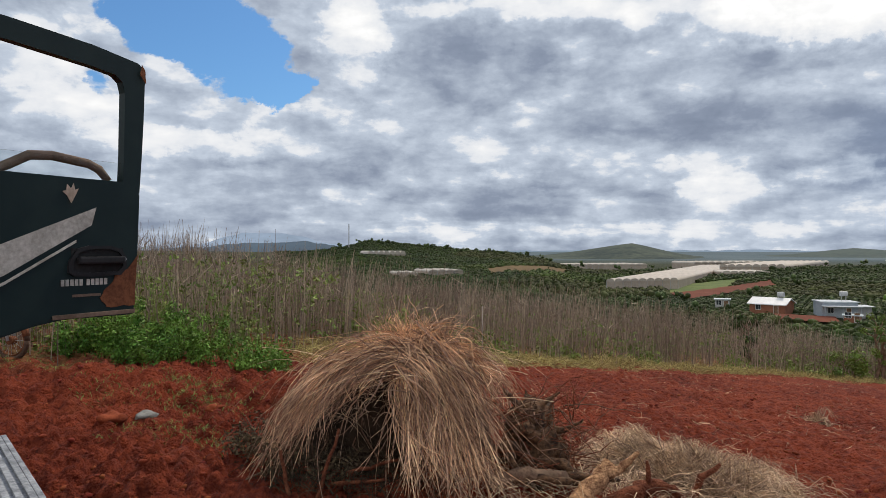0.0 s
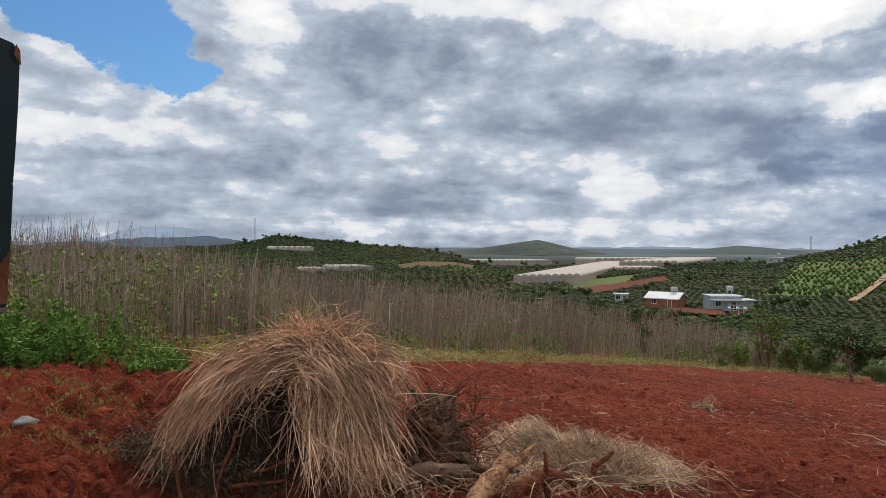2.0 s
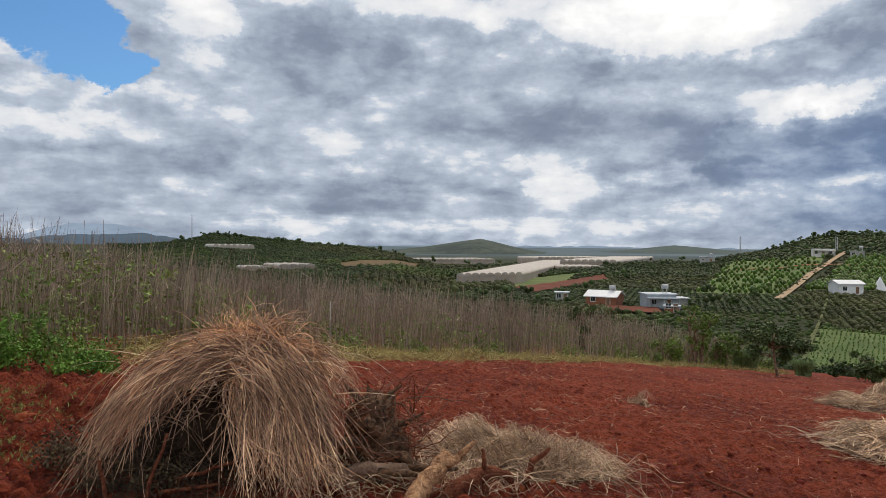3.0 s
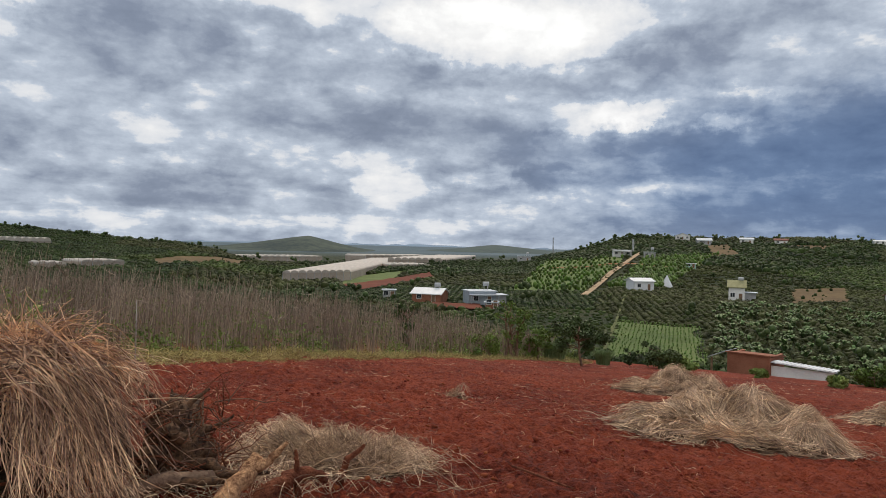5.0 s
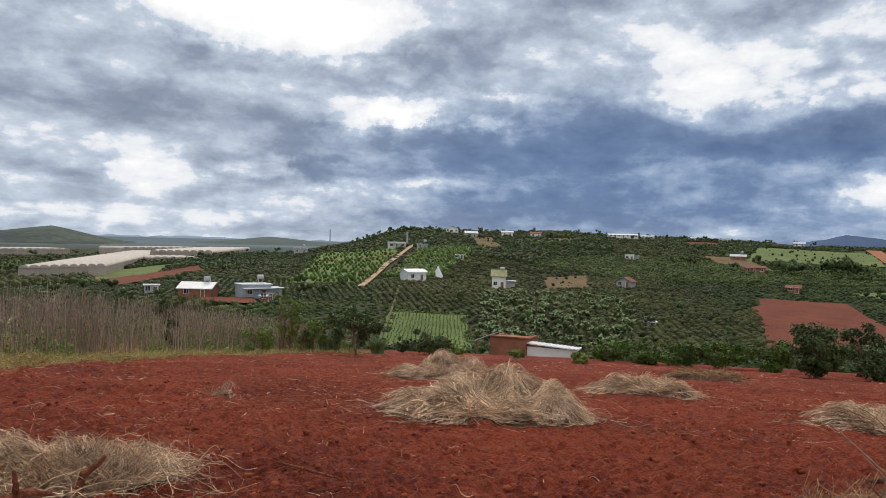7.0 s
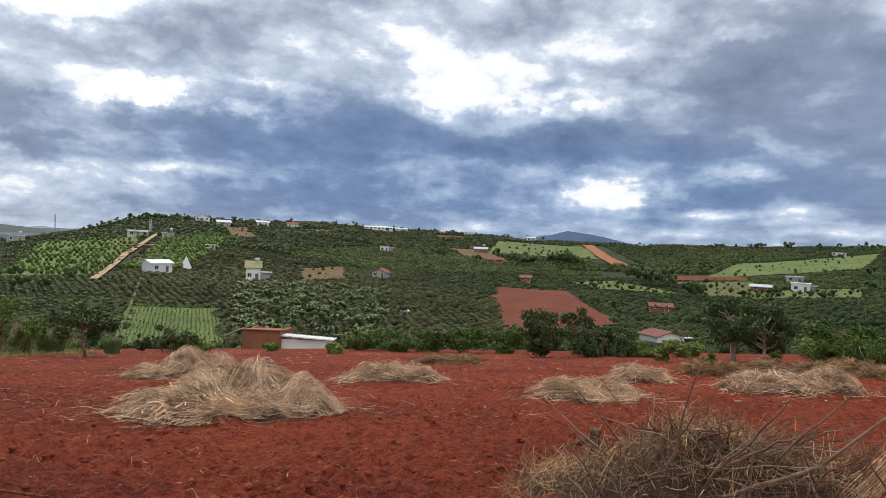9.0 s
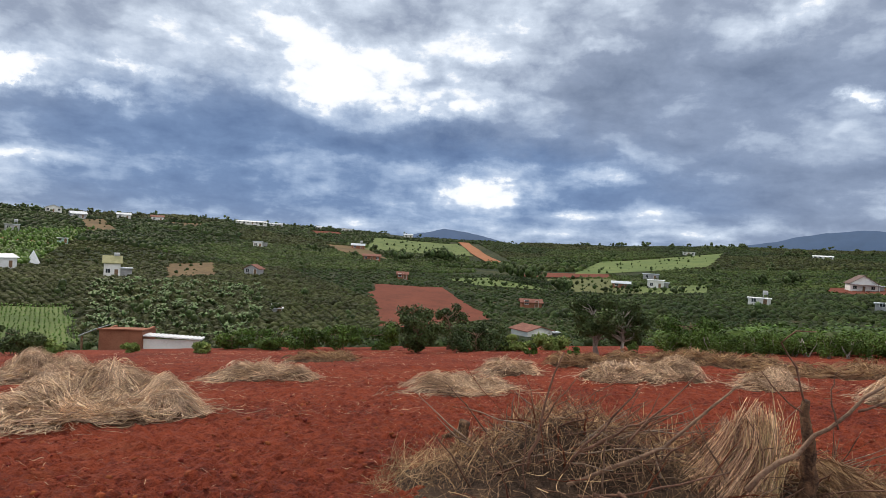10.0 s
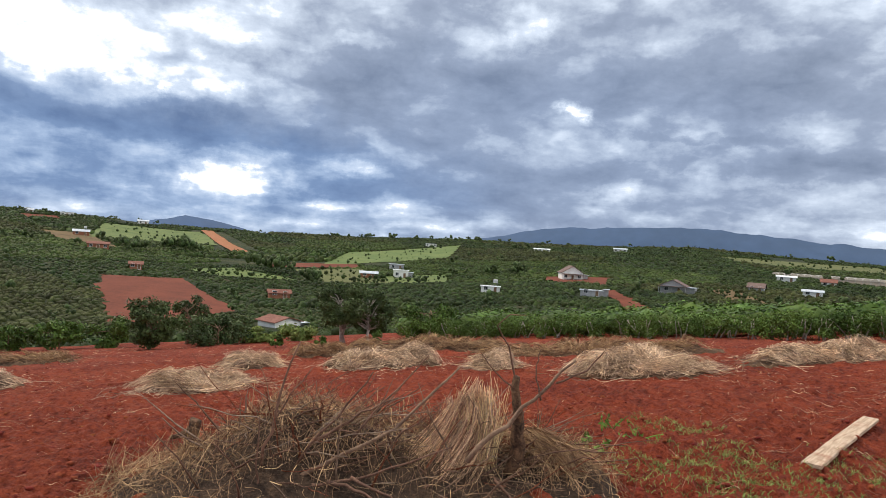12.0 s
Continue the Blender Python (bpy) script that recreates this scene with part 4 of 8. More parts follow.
cone_tent(45.6, 252)


def brick_shed():
    """The long brick shed just below the brow: brick end, tin awning, white tin roof."""
    az, d = 52.7, 49.0
    p = at(az, d)
    top = EYE + d * math.tan(radians(-8.05))
    root = thing("brick_shed", pose(p.x, p.y, p.z, 0, 0, -az - 16), "raw brick shed with a white tin roof below the brow", "shed")
    h = top - p.z + 0.3
    bm = bmesh.new()
    box(bm, -1.6, 1.0, -1.6, -1.42, -0.5, h)
    box(bm, -1.6, 1.0, 1.42, 1.6, -0.5, h - 0.4)
    box(bm, -1.6, -1.42, -1.417, 1.417, -0.5, h - 0.1)
    box(bm, 0.82, 1.0, -1.417, 1.417, -0.5, h - 0.1)
    part("wall", bm, WALL_BRICK, root)
    bm = bmesh.new()
    v = [bm.verts.new(q) for q in ((-1.7, -1.75, h + 0.02), (1.05, -1.75, h + 0.02), (1.05, 1.8, h - 0.35), (-1.7, 1.8, h - 0.35))]
    w = [bm.verts.new((q.co.x, q.co.y, q.co.z + 0.07)) for q in v]
    bm.faces.new(v[::-1]), bm.faces.new(w)
    for i in range(4):
        bm.faces.new((v[i], v[(i + 1) % 4], w[(i + 1) % 4], w[i]))
    part("roof", bm, WALL_BRICK, root)
    bm = bmesh.new()
    for i in range(9):
        x = -2.75 + i * 0.115
        z0, z1 = h - 0.42 + i * 0.052, h - 0.42 + (i + 1) * 0.052
        v = [bm.verts.new(q) for q in ((x, -1.9, z0), (x + 0.115, -1.9, z1), (x + 0.115, 0.9, z1 - 0.05), (x, 0.9, z0 - 0.05))]
        w = [bm.verts.new((q.co.x, q.co.y, q.co.z + (0.05 if i % 2 else 0.02))) for q in v]
        bm.faces.new(v[::-1]), bm.faces.new(w)
        for k in range(4):
            bm.faces.new((v[k], v[(k + 1) % 4], w[(k + 1) % 4], w[k]))
    part("awning", bm, ROOF_TIN, root, "corrugated tin awning")
    part("post", boxed(-2.6, -2.5, -1.8, -1.7, -0.5, h - 0.42), TWIG, root)
    part("lean_to_wall", boxed(1.01, 4.5, -1.3, -1.15, -0.5, h - 0.57), WALL_PALE, root, "whitewashed wall")
    for i in range(28):
        x, z = 1.02 + i * 0.13, h - 0.36 - i * 0.006
        part("roof_sheet", boxed(x, x + 0.128, -1.5, -0.4, z, z + 0.06 + 0.03 * (i % 2)), ROOF_WHITE, root, "white corrugated sheet")
    HOUSE_SPOTS.append((az, d, 5.0))


brick_shed()


def greenhouse(label, a, b, depth, h, bays, arch=1.6, name="greenhouse", run=None):
    """A multi-span film house whose front runs from a to b (azimuth, distance)."""
    p, q = at(*a), at(*b)
    z = min(p.z, q.z)
    along = Vector((q.x - p.x, q.y - p.y, 0))
    length = along.length
    turn = math.atan2(along.y, along.x)
    root = thing(name, pose(p.x, p.y, z, 0, 0, math.degrees(turn)), label, "greenhouse")
    # run: azimuth of the ridges, where they are not square to the front
    skew = 0.0 if run is None else math.tan(radians(90 - run) - turn - math.pi / 2)
    slant = Matrix(((1, -skew, 0, 0), (0, 1, 0, 0), (0, 0, 1, 0), (0, 0, 0, 1)))
    bm = bmesh.new()
    box(bm, 0, length, 0, 0.15, -3, h)
    box(bm, 0, length, depth - 0.15, depth, -3, h)
    box(bm, 0, 0.15, 0.153, depth - 0.153, -3, h)
    box(bm, length - 0.15, length, 0.153, depth - 0.153, -3, h)
    bm.transform(slant)
    part("side_wall", bm, PLASTIC_SIDE, root)
    w = length / bays
    for i in range(bays):
        bm = bmesh.new()
        prev = None
        for k in range(9):
            t = math.pi * k / 8
            x, zz = i * w + w / 2 - math.cos(t) * w / 2, h + math.sin(t) ** 0.8 * arch + 0.01
            cur = (bm.verts.new((x, -0.3, zz)), bm.verts.new((x, depth + 0.3, zz)))
            if prev:
                f = bm.faces.new((prev[0], cur[0], cur[1], prev[1]))
                f.smooth = True
            prev = cur
        ends = [v for v in bm.verts if v.co.y < 0]
        bm.faces.new(ends)
        bm.transform(slant)
        part("roof_bay", bm, PLASTIC, root)
    for i in range(bays + 1):
        part("post", boxed(i * w - 0.08, i * w + 0.08, -0.12, -0.004, -3, h + 0.1), STEEL, root)
    pc = [np.array([p.x, p.y]), np.array([q.x, q.y])]
    nrm = Vector((-along.y, along.x, 0)).normalized() * depth - along.normalized() * skew * depth
    PLOTS.append(([pc[0], pc[1], pc[1] + np.array(nrm[:2]), pc[0] + np.array(nrm[:2])], True))
    return root


greenhouse("long multi-span greenhouse with cream plastic film", (13.7, 258), (19.3, 276), 175, 3.6, 9, 1.1, run=28.5)
greenhouse("greenhouse with pale plastic film", (22.4, 415), (27.0, 432), 120, 3.4, 8, run=38)
greenhouse("greenhouse with pale plastic film", (22.6, 372), (26.0, 380), 22, 2.0, 6, 1.0)
greenhouse("low greenhouse far down the plain", (10.0, 470), (16.9, 500), 30, 3.0, 14, 1.2)
greenhouse("low greenhouse far down the plain", (20.5, 520), (26.5, 560), 30, 4.0, 12, 1.4)
greenhouse("white round-topped film tunnels on the hill", (-6.4, 372), (-3.2, 378), 18, 1.4, 7, 2.0)
greenhouse("low white greenhouse at the foot of the hill", (-4.0, 255), (-2.2, 257), 12, 1.6, 3, 0.8)
greenhouse("low white greenhouse at the foot of the hill", (-1.2, 262), (1.7, 268), 16, 2.2, 4, 0.8)
greenhouse("long white greenhouse across the slope", (124.2, 392), (132.6, 362), 14, 2.4, 18, 1.2)


def mast(az, d, h):
    p = at(az, d)
    root = thing("radio_mast", pose(p.x, p.y, p.z), "thin lattice radio mast on the hill", "mast")
    for a in (0, 120, 240):
        part("leg", boxed(0.45 * math.cos(radians(a)) - 0.09, 0.45 * math.cos(radians(a)) + 0.09, 0.45 * math.sin(radians(a)) - 0.09, 0.45 * math.sin(radians(a)) + 0.09, -1, h), STEEL, root)
    bm = bmesh.new()
    for k in range(int(h / 2)):
        box(bm, -0.4, 0.4, -0.4, 0.4, k * 2 + 1, k * 2 + 1.12)
    part("brace", bm, STEEL, root)


mast(-8.0, 470, 17)
mast(42.9, 366, 8)
mast(36.4, 520, 14)

DOME_V = np.array([(0.42, 0, 0), (0, 0.42, 0), (-0.42, 0, 0), (0, -0.42, 0), (0.30, 0.30, 0.42), (-0.30, 0.30, 0.42), (-0.30, -0.30, 0.42), (0.30, -0.30, 0.42), (0, 0, 0.66)])
DOME_F = np.array([(0, 1, 4), (1, 2, 5), (2, 3, 6), (3, 0, 7), (4, 1, 5), (5, 2, 6), (6, 3, 7), (7, 0, 4), (4, 5, 8), (5, 6, 8), (6, 7, 8), (7, 4, 8)])


def small_bush(leaves, leaf):
    """A far bush of unit width: a dark rounded heart and loose leaves round it."""
    core = DOME_V * (1 + 0.16 * rng.normal(size=(9, 1)))
    v, f = leaf_cloud(rng, [(0, 0, 0.42), (0.14, 0.1, 0.55), (-0.14, -0.1, 0.45)], [0.38, 0.28, 0.28], leaves, leaf, 0.8, 0.6, False)
    return np.vstack([core, v]), np.vstack([DOME_F, f + 9])


# coffee rows: each plot of the slope has its own direction and spacing
def plant_slopes():
    seeds = []
    for k in range(90):
        a, d = rng.uniform(-14, 137), 70 + 620 * rng.random() ** 0.8
        seeds.append((d * math.sin(radians(a)), d * math.cos(radians(a)), rng.uniform(0, np.pi), rng.uniform(0.85, 1.2), rng.random()))
    s = np.array(seeds)
    near, far = ([], [], []), ([], [], [])
    for k, (sx, sy, ang, sp, kind) in enumerate(seeds):
        d0 = math.hypot(sx, sy)
        step = sp * (1.9 if d0 < 230 else 2.4 if d0 < 380 else 3.2)
        n = int(110 / step)
        u, v = np.meshgrid(np.arange(-n, n) * step * 1.15, np.arange(-n, n) * step * 0.72)
        u = u.ravel() + rng.normal(size=u.size) * step * 0.05
        v = v.ravel() + rng.normal(size=v.size) * step * 0.08
        x, y = sx + u * math.cos(ang) - v * math.sin(ang), sy + u * math.sin(ang) + v * math.cos(ang)
        own = ((x[:, None] - s[None, :, 0]) ** 2 + (y[:, None] - s[None, :, 1]) ** 2).argmin(1) == k
        x, y = x[own], y[own]
        az, d = polar(x, y)
        rd, bd = np.interp(az, FORM_AZ, RIDGE_D), np.interp(az, FORM_AZ, BROW_D)
        ok = (az > -14) & (az < 137) & (d > bd + 14) & (d < rd + 25) & clear_of(x, y)
        ok &= rng.random(len(x)) > (0.04 if kind < 0.8 else 0.25) + 0.35 * (relief(x, y, 9.0, 2, 53) > 0.45)
        x, y, d = x[ok], y[ok], d[ok]
        if not len(x):
            continue
        size = step * (1.12 if kind < 0.8 else 0.85) * rng.uniform(0.7, 1.25, len(x)) * (1 + 0.25 * relief(x, y, 16.0, 2, 54))
        rec = np.stack([x, y, height(x, y) - 0.1, size, size * rng.uniform(0.62, 0.9, len(x)) * (1.0 if kind < 0.6 else 0.8)], -1)
        tone = int(kind * 37) % 3
        near[tone].append(rec[d < 260])
        far[tone].append(rec[d >= 260])
    full, light = [small_bush(26, 0.12) for _ in range(10)], [small_bush(8, 0.2) for _ in range(10)]
    for tone, (mat, word) in enumerate(((COFFEE, "dark green"), (COFFEE_FRESH, "fresh green"), (COFFEE_DULL, "olive green"))):
        p, q = np.vstack(near[tone]), np.vstack(far[tone])
        scatter("coffee_bushes", full, p[:, :3], p[:, 3:], rng, mat, word + " coffee bushes planted in rows on the slope", "coffee bushes")
        scatter("coffee_bushes", light, q[:, :3], q[:, 3:], rng, mat, "distant " + word + " coffee bushes covering the hillside", "coffee bushes")


plant_slopes()


def on_slope(count, az0, az1, d0, d1, bare=True, tries=6):
    a, d = rng.uniform(az0, az1, count * tries), np.sqrt(rng.uniform(d0 ** 2, d1 ** 2, count * tries))
    x, y = d * np.sin(np.radians(a)), d * np.cos(np.radians(a))
    if bare:
        ok = clear_of(x, y)
        x, y = x[ok], y[ok]
    x, y = x[:count], y[:count]
    return np.stack([x, y, height(x, y) - 0.15], -1)


def tree_form(leaves, tall=1.2):
    """A far tree of unit height: stem, ragged crown of several clumps."""
    k = rng.integers(4, 7)
    c = np.stack([rng.normal(size=k) * 0.17, rng.normal(size=k) * 0.17, rng.uniform(0.42, 0.82, k)], -1)
    r = rng.uniform(0.13, 0.24, k)
    v, f = leaf_cloud(rng, c, r, leaves, 0.075, 0.85, 0.5, False)
    vs, fs, base = [v], [f], len(v)
    for cc, rr in zip(c, r):
        vs.append(ICO_V * rr * 0.8 + cc)
        fs.append(ICO_F + base)
        base += 12
    t = np.array([(-0.02, 0, 0), (0.02, -0.01, 0), (0, 0.02, 0), (0, 0, 0.55)])
    vs.append(t)
    fs.append(np.array([(0, 1, 3), (1, 2, 3), (2, 0, 3)]) + base)
    return np.vstack(vs), np.vstack(fs)


def far_trees():
    forms = [tree_form(70) for _ in range(10)]
    p = np.vstack([on_slope(260, 10, 136, 150, 560), on_slope(50, 52, 100, 105, 190), on_slope(24, 15, 40, 110, 200)])
    size = (2.2 + 4.5 * rng.random(len(p)) ** 2.0) * np.interp(polar(p[:, 0], p[:, 1])[1], [100, 240], [0.6, 1.0])
    scatter("hillside_trees", forms, p, np.stack([size * 0.95, size], -1), rng, TREE_DARK, "scattered dark trees on the far slopes", "trees")
    # dark groves in the folds of the slope: place, spread, height
    for gx, gy, wide, tall, count in ((372, 87, 9, 11, 14), (289, 33, 10, 10, 14), (246, 13, 4.0, 9, 6), (344, 102, 6, 9, 8), (307, -80, 5, 8, 6), (306, -67, 4, 7, 5), (364, 112, 6, 8, 7), (338, 148, 4, 7, 4), (384, 94, 6, 9, 6), (512, -130, 5, 7, 5)):
        q = np.stack([gx + rng.normal(size=count) * wide * 0.35, gy + rng.normal(size=count) * wide * 0.6, np.zeros(count)], -1)
        q[:, 2] = height(q[:, 0], q[:, 1]) - 0.2
        size = tall * rng.uniform(0.6, 1.0, count)
        scatter("tree_grove", forms, q, np.stack([size * 0.8, size], -1), rng, TREE_DARK, "dense dark grove in a fold of the slope", "trees")
    # trees along the skyline
    a = np.concatenate([rng.uniform(38, 46, 50), rng.uniform(-9, 12, 50), rng.uniform(46, 75, 70), rng.uniform(80, 102, 60), rng.uniform(100, 134, 40)])
    d = np.interp(a, FORM_AZ, RIDGE_D) - rng.uniform(-6, 25, len(a))
    x, y = d * np.sin(np.radians(a)), d * np.cos(np.radians(a))
    size = rng.uniform(1.8, 5.0, len(a)) * (1 + 0.5 * ((a > 88) & (a < 101)))
    scatter("skyline_trees", forms, np.stack([x, y, height(x, y) - 0.2], -1), np.stack([size * 1.1, size], -1), rng, TREE_DARK, "row of small trees along the skyline", "trees")
    # young trees on the grass terraces
    pts = []
    for c, az0, az1 in ((PLOTS[2][0], 33, 42.3), (PLOTS[3][0], 42.4, 49.7), (PLOTS[4][0], 40.5, 47.2)):
        u, v = np.meshgrid(np.linspace(0.03, 0.97, 17), np.linspace(0.03, 0.97, 15))
        u, v = u.ravel() + rng.normal(size=u.size) * 0.006, v.ravel() + rng.normal(size=v.size) * 0.006
        q = [(c[0][k] * (1 - u) + c[1][k] * u) * (1 - v) + (c[3][k] * (1 - u) + c[2][k] * u) * v for k in (0, 1)]
        pts.append(np.stack([q[0], q[1], height(q[0], q[1])], -1))
    pts = np.vstack(pts)
    pts = pts[clear_of(pts[:, 0], pts[:, 1], True) | (rng.random(len(pts)) < 0.9)]
    scatter("young_trees", [bush_form(rng, 16, 1.4) for _ in range(5)], pts, rng.uniform(1.3, 2.3, len(pts)), rng, COFFEE_NEAR, "young fruit trees in rows on the grass terrace", "trees")
    # vegetables in the valley plot
    c = PLOTS[1][0]
    u, v = np.meshgrid(np.linspace(0.02, 0.98, 22), np.linspace(0.02, 0.98, 20))
    u, v = u.ravel() + rng.normal(size=u.size) * 0.006, v.ravel() + rng.normal(size=v.size) * 0.006
    q = [(c[0][k] * (1 - u) + c[1][k] * u) * (1 - v) + (c[3][k] * (1 - u) + c[2][k] * u) * v for k in (0, 1)]
    p = np.stack([q[0], q[1], height(q[0], q[1]) + 0.25], -1)
    scatter("crop_plants", [banana_form(5, 0.9) for _ in range(6)], p, rng.uniform(0.7, 1.1, len(p)), rng, YOUNG, "light green crop plants in the valley plot", "crop")
    p = np.vstack([on_slope(260, 49, 62, 130, 215), on_slope(14, 60, 66, 100, 125)])
    scatter("banana_plants", [banana_form(8, 1.0) for _ in range(6)], p, rng.uniform(1.6, 2.8, len(p)), rng, BANANA, "pale banana plants among the coffee", "banana plants")
    # single bushes on the open meadows
    pts = []
    for k in (5, 6, 7, 8, 9, 10, 12, 13, 15, 16):
        c = PLOTS[k][0]
        count = 16 if k < 8 else 70
        u, v = rng.random(count), rng.random(count)
        q = [(c[0][i] * (1 - u) + c[1][i] * u) * (1 - v) + (c[3][i] * (1 - u) + c[2][i] * u) * v for i in (0, 1)]
        pts.append(np.stack([q[0], q[1], height(q[0], q[1]) + 0.2], -1))
    pts = np.vstack(pts)
    scatter("meadow_bushes", [bush_form(rng, 24, 1.0, 0.15) for _ in range(6)], pts, 0.7 + 2.0 * rng.random(len(pts)) ** 3, rng, COFFEE, "small bushes dotted over the meadows", "bushes")
    # loose scrub, just below the brow
    p = on_slope(420, 28, 100, 48, 120, False)
    pa, pd = polar(p[:, 0], p[:, 1])
    p = p[~((pa > 47.5) & (pa < 59.5) & (pd < 66)) & ~((pa > 82.5) & (pa < 87.5))]
    scatter("valley_scrub", [bush_form(rng, 140, 1.0, 0.09) for _ in range(8)], p, rng.uniform(1.4, 3.2, len(p)), rng, COFFEE, "green scrub filling the dip below the field", "scrub")


def banana_form(leaves, spread):
    """Arching blades from one stem, of unit height."""
    vs, fs, base = [], [], 0
    for k in range(leaves):
        a = 2 * math.pi * k / leaves + rng.normal() * 0.3
        c, s = math.cos(a), math.sin(a)
        lift = rng.uniform(0.6, 1.0)
        pts = []
        for t, w in ((0.0, 0.02), (0.4, 0.11), (0.75, 0.10), (1.0, 0.01)):
            r, z = 0.5 * spread * t, 0.25 + lift * (0.75 * math.sin(t * 2.2)) * 0.8
            pts += [(r * c - s * w, r * s + c * w, z), (r * c + s * w, r * s - c * w, z)]
        vs += pts
        fs += [(base + 2 * i, base + 2 * i + 1, base + 2 * i + 3, base + 2 * i + 2) for i in range(3)]
        base += 8
    return np.array(vs), np.array(fs)


far_trees()

# ---- near ground cover ----
def ribbons(paths, widths, rng, taper=True):
    """Flat blades along curves: paths is (n, k, 3)."""
    paths = np.asarray(paths, float)
    n, k, _ = paths.shape
    t = np.gradient(paths, axis=1)
    t /= np.linalg.norm(t, axis=2)[..., None] + 1e-9
    side = np.cross(t, rng.normal(size=(n, 1, 3)) + np.array([0, 0, 0.6]))
    side /= np.linalg.norm(side, axis=2)[..., None] + 1e-9
    w = np.asarray(widths, float).reshape(-1, 1, 1) * 0.5
    if taper:
        w = w * np.linspace(1.0, 0.35, k)[None, :, None]
    v = np.stack([paths - side * w, paths + side * w], 2).reshape(-1, 3)
    i = np.arange(n)[:, None] * (2 * k) + 2 * np.arange(k - 1)[None]
    f = np.stack([i, i + 1, i + 3, i + 2], -1).reshape(-1, 4)
    return v, f


def tubes(paths, radii, sides=5):
    """Round sticks along curves; radii is (n, k)."""
    vs, fs, base = [], [], 0
    for p, r in zip(paths, radii):
        p, r = np.asarray(p, float), np.asarray(r, float)
        t = np.gradient(p, axis=0)
        t /= np.linalg.norm(t, axis=1)[:, None] + 1e-9
        ref = np.array([0, 0, 1.0]) if abs(t[:, 2]).mean() < 0.8 else np.array([1.0, 0, 0])
        a = np.cross(t, ref)
        a /= np.linalg.norm(a, axis=1)[:, None] + 1e-9
        b = np.cross(t, a)
        ang = np.arange(sides) * 2 * np.pi / sides
        ring = p[:, None] + (a[:, None] * np.cos(ang)[None, :, None] + b[:, None] * np.sin(ang)[None, :, None]) * r[:, None, None]
        vs.append(ring.reshape(-1, 3))
        k = len(p)
        for i in range(k - 1):
            for s in range(sides):
                fs.append((base + i * sides + s, base + i * sides + (s + 1) % sides, base + (i + 1) * sides + (s + 1) % sides, base + (i + 1) * sides + s))
        vs.append(p[[0, -1]])
        c0, c1 = base + k * sides, base + k * sides + 1
        for s in range(sides):
            fs.append((c0, base + (s + 1) % sides, base + s, c0))
            fs.append((c1, base + (k - 1) * sides + s, base + (k - 1) * sides + (s + 1) % sides, c1))
        base += k * sides + 2
    verts = np.vstack(vs)
    bm = bmesh.new()
    bv = [bm.verts.new(v) for v in verts]
    for f in fs:
        q = list(dict.fromkeys(f))
        bm.faces.new([bv[i] for i in q]).smooth = True
    me = bpy.data.meshes.new("sticks")
    bm.to_mesh(me)
    bm.free()
    return me


def wander(p0, p1, k, bend, rng):
    """A crooked line between two places."""
    p0, p1 = np.asarray(p0, float), np.asarray(p1, float)
    t = np.linspace(0, 1, k)[:, None]
    off = rng.normal(size=(k, 3)) * bend * np.linalg.norm(p1 - p0)
    off = np.cumsum(off, axis=0)
    off -= off[0] + (off[-1] - off[0]) * t
    return p0 + (p1 - p0) * t + off


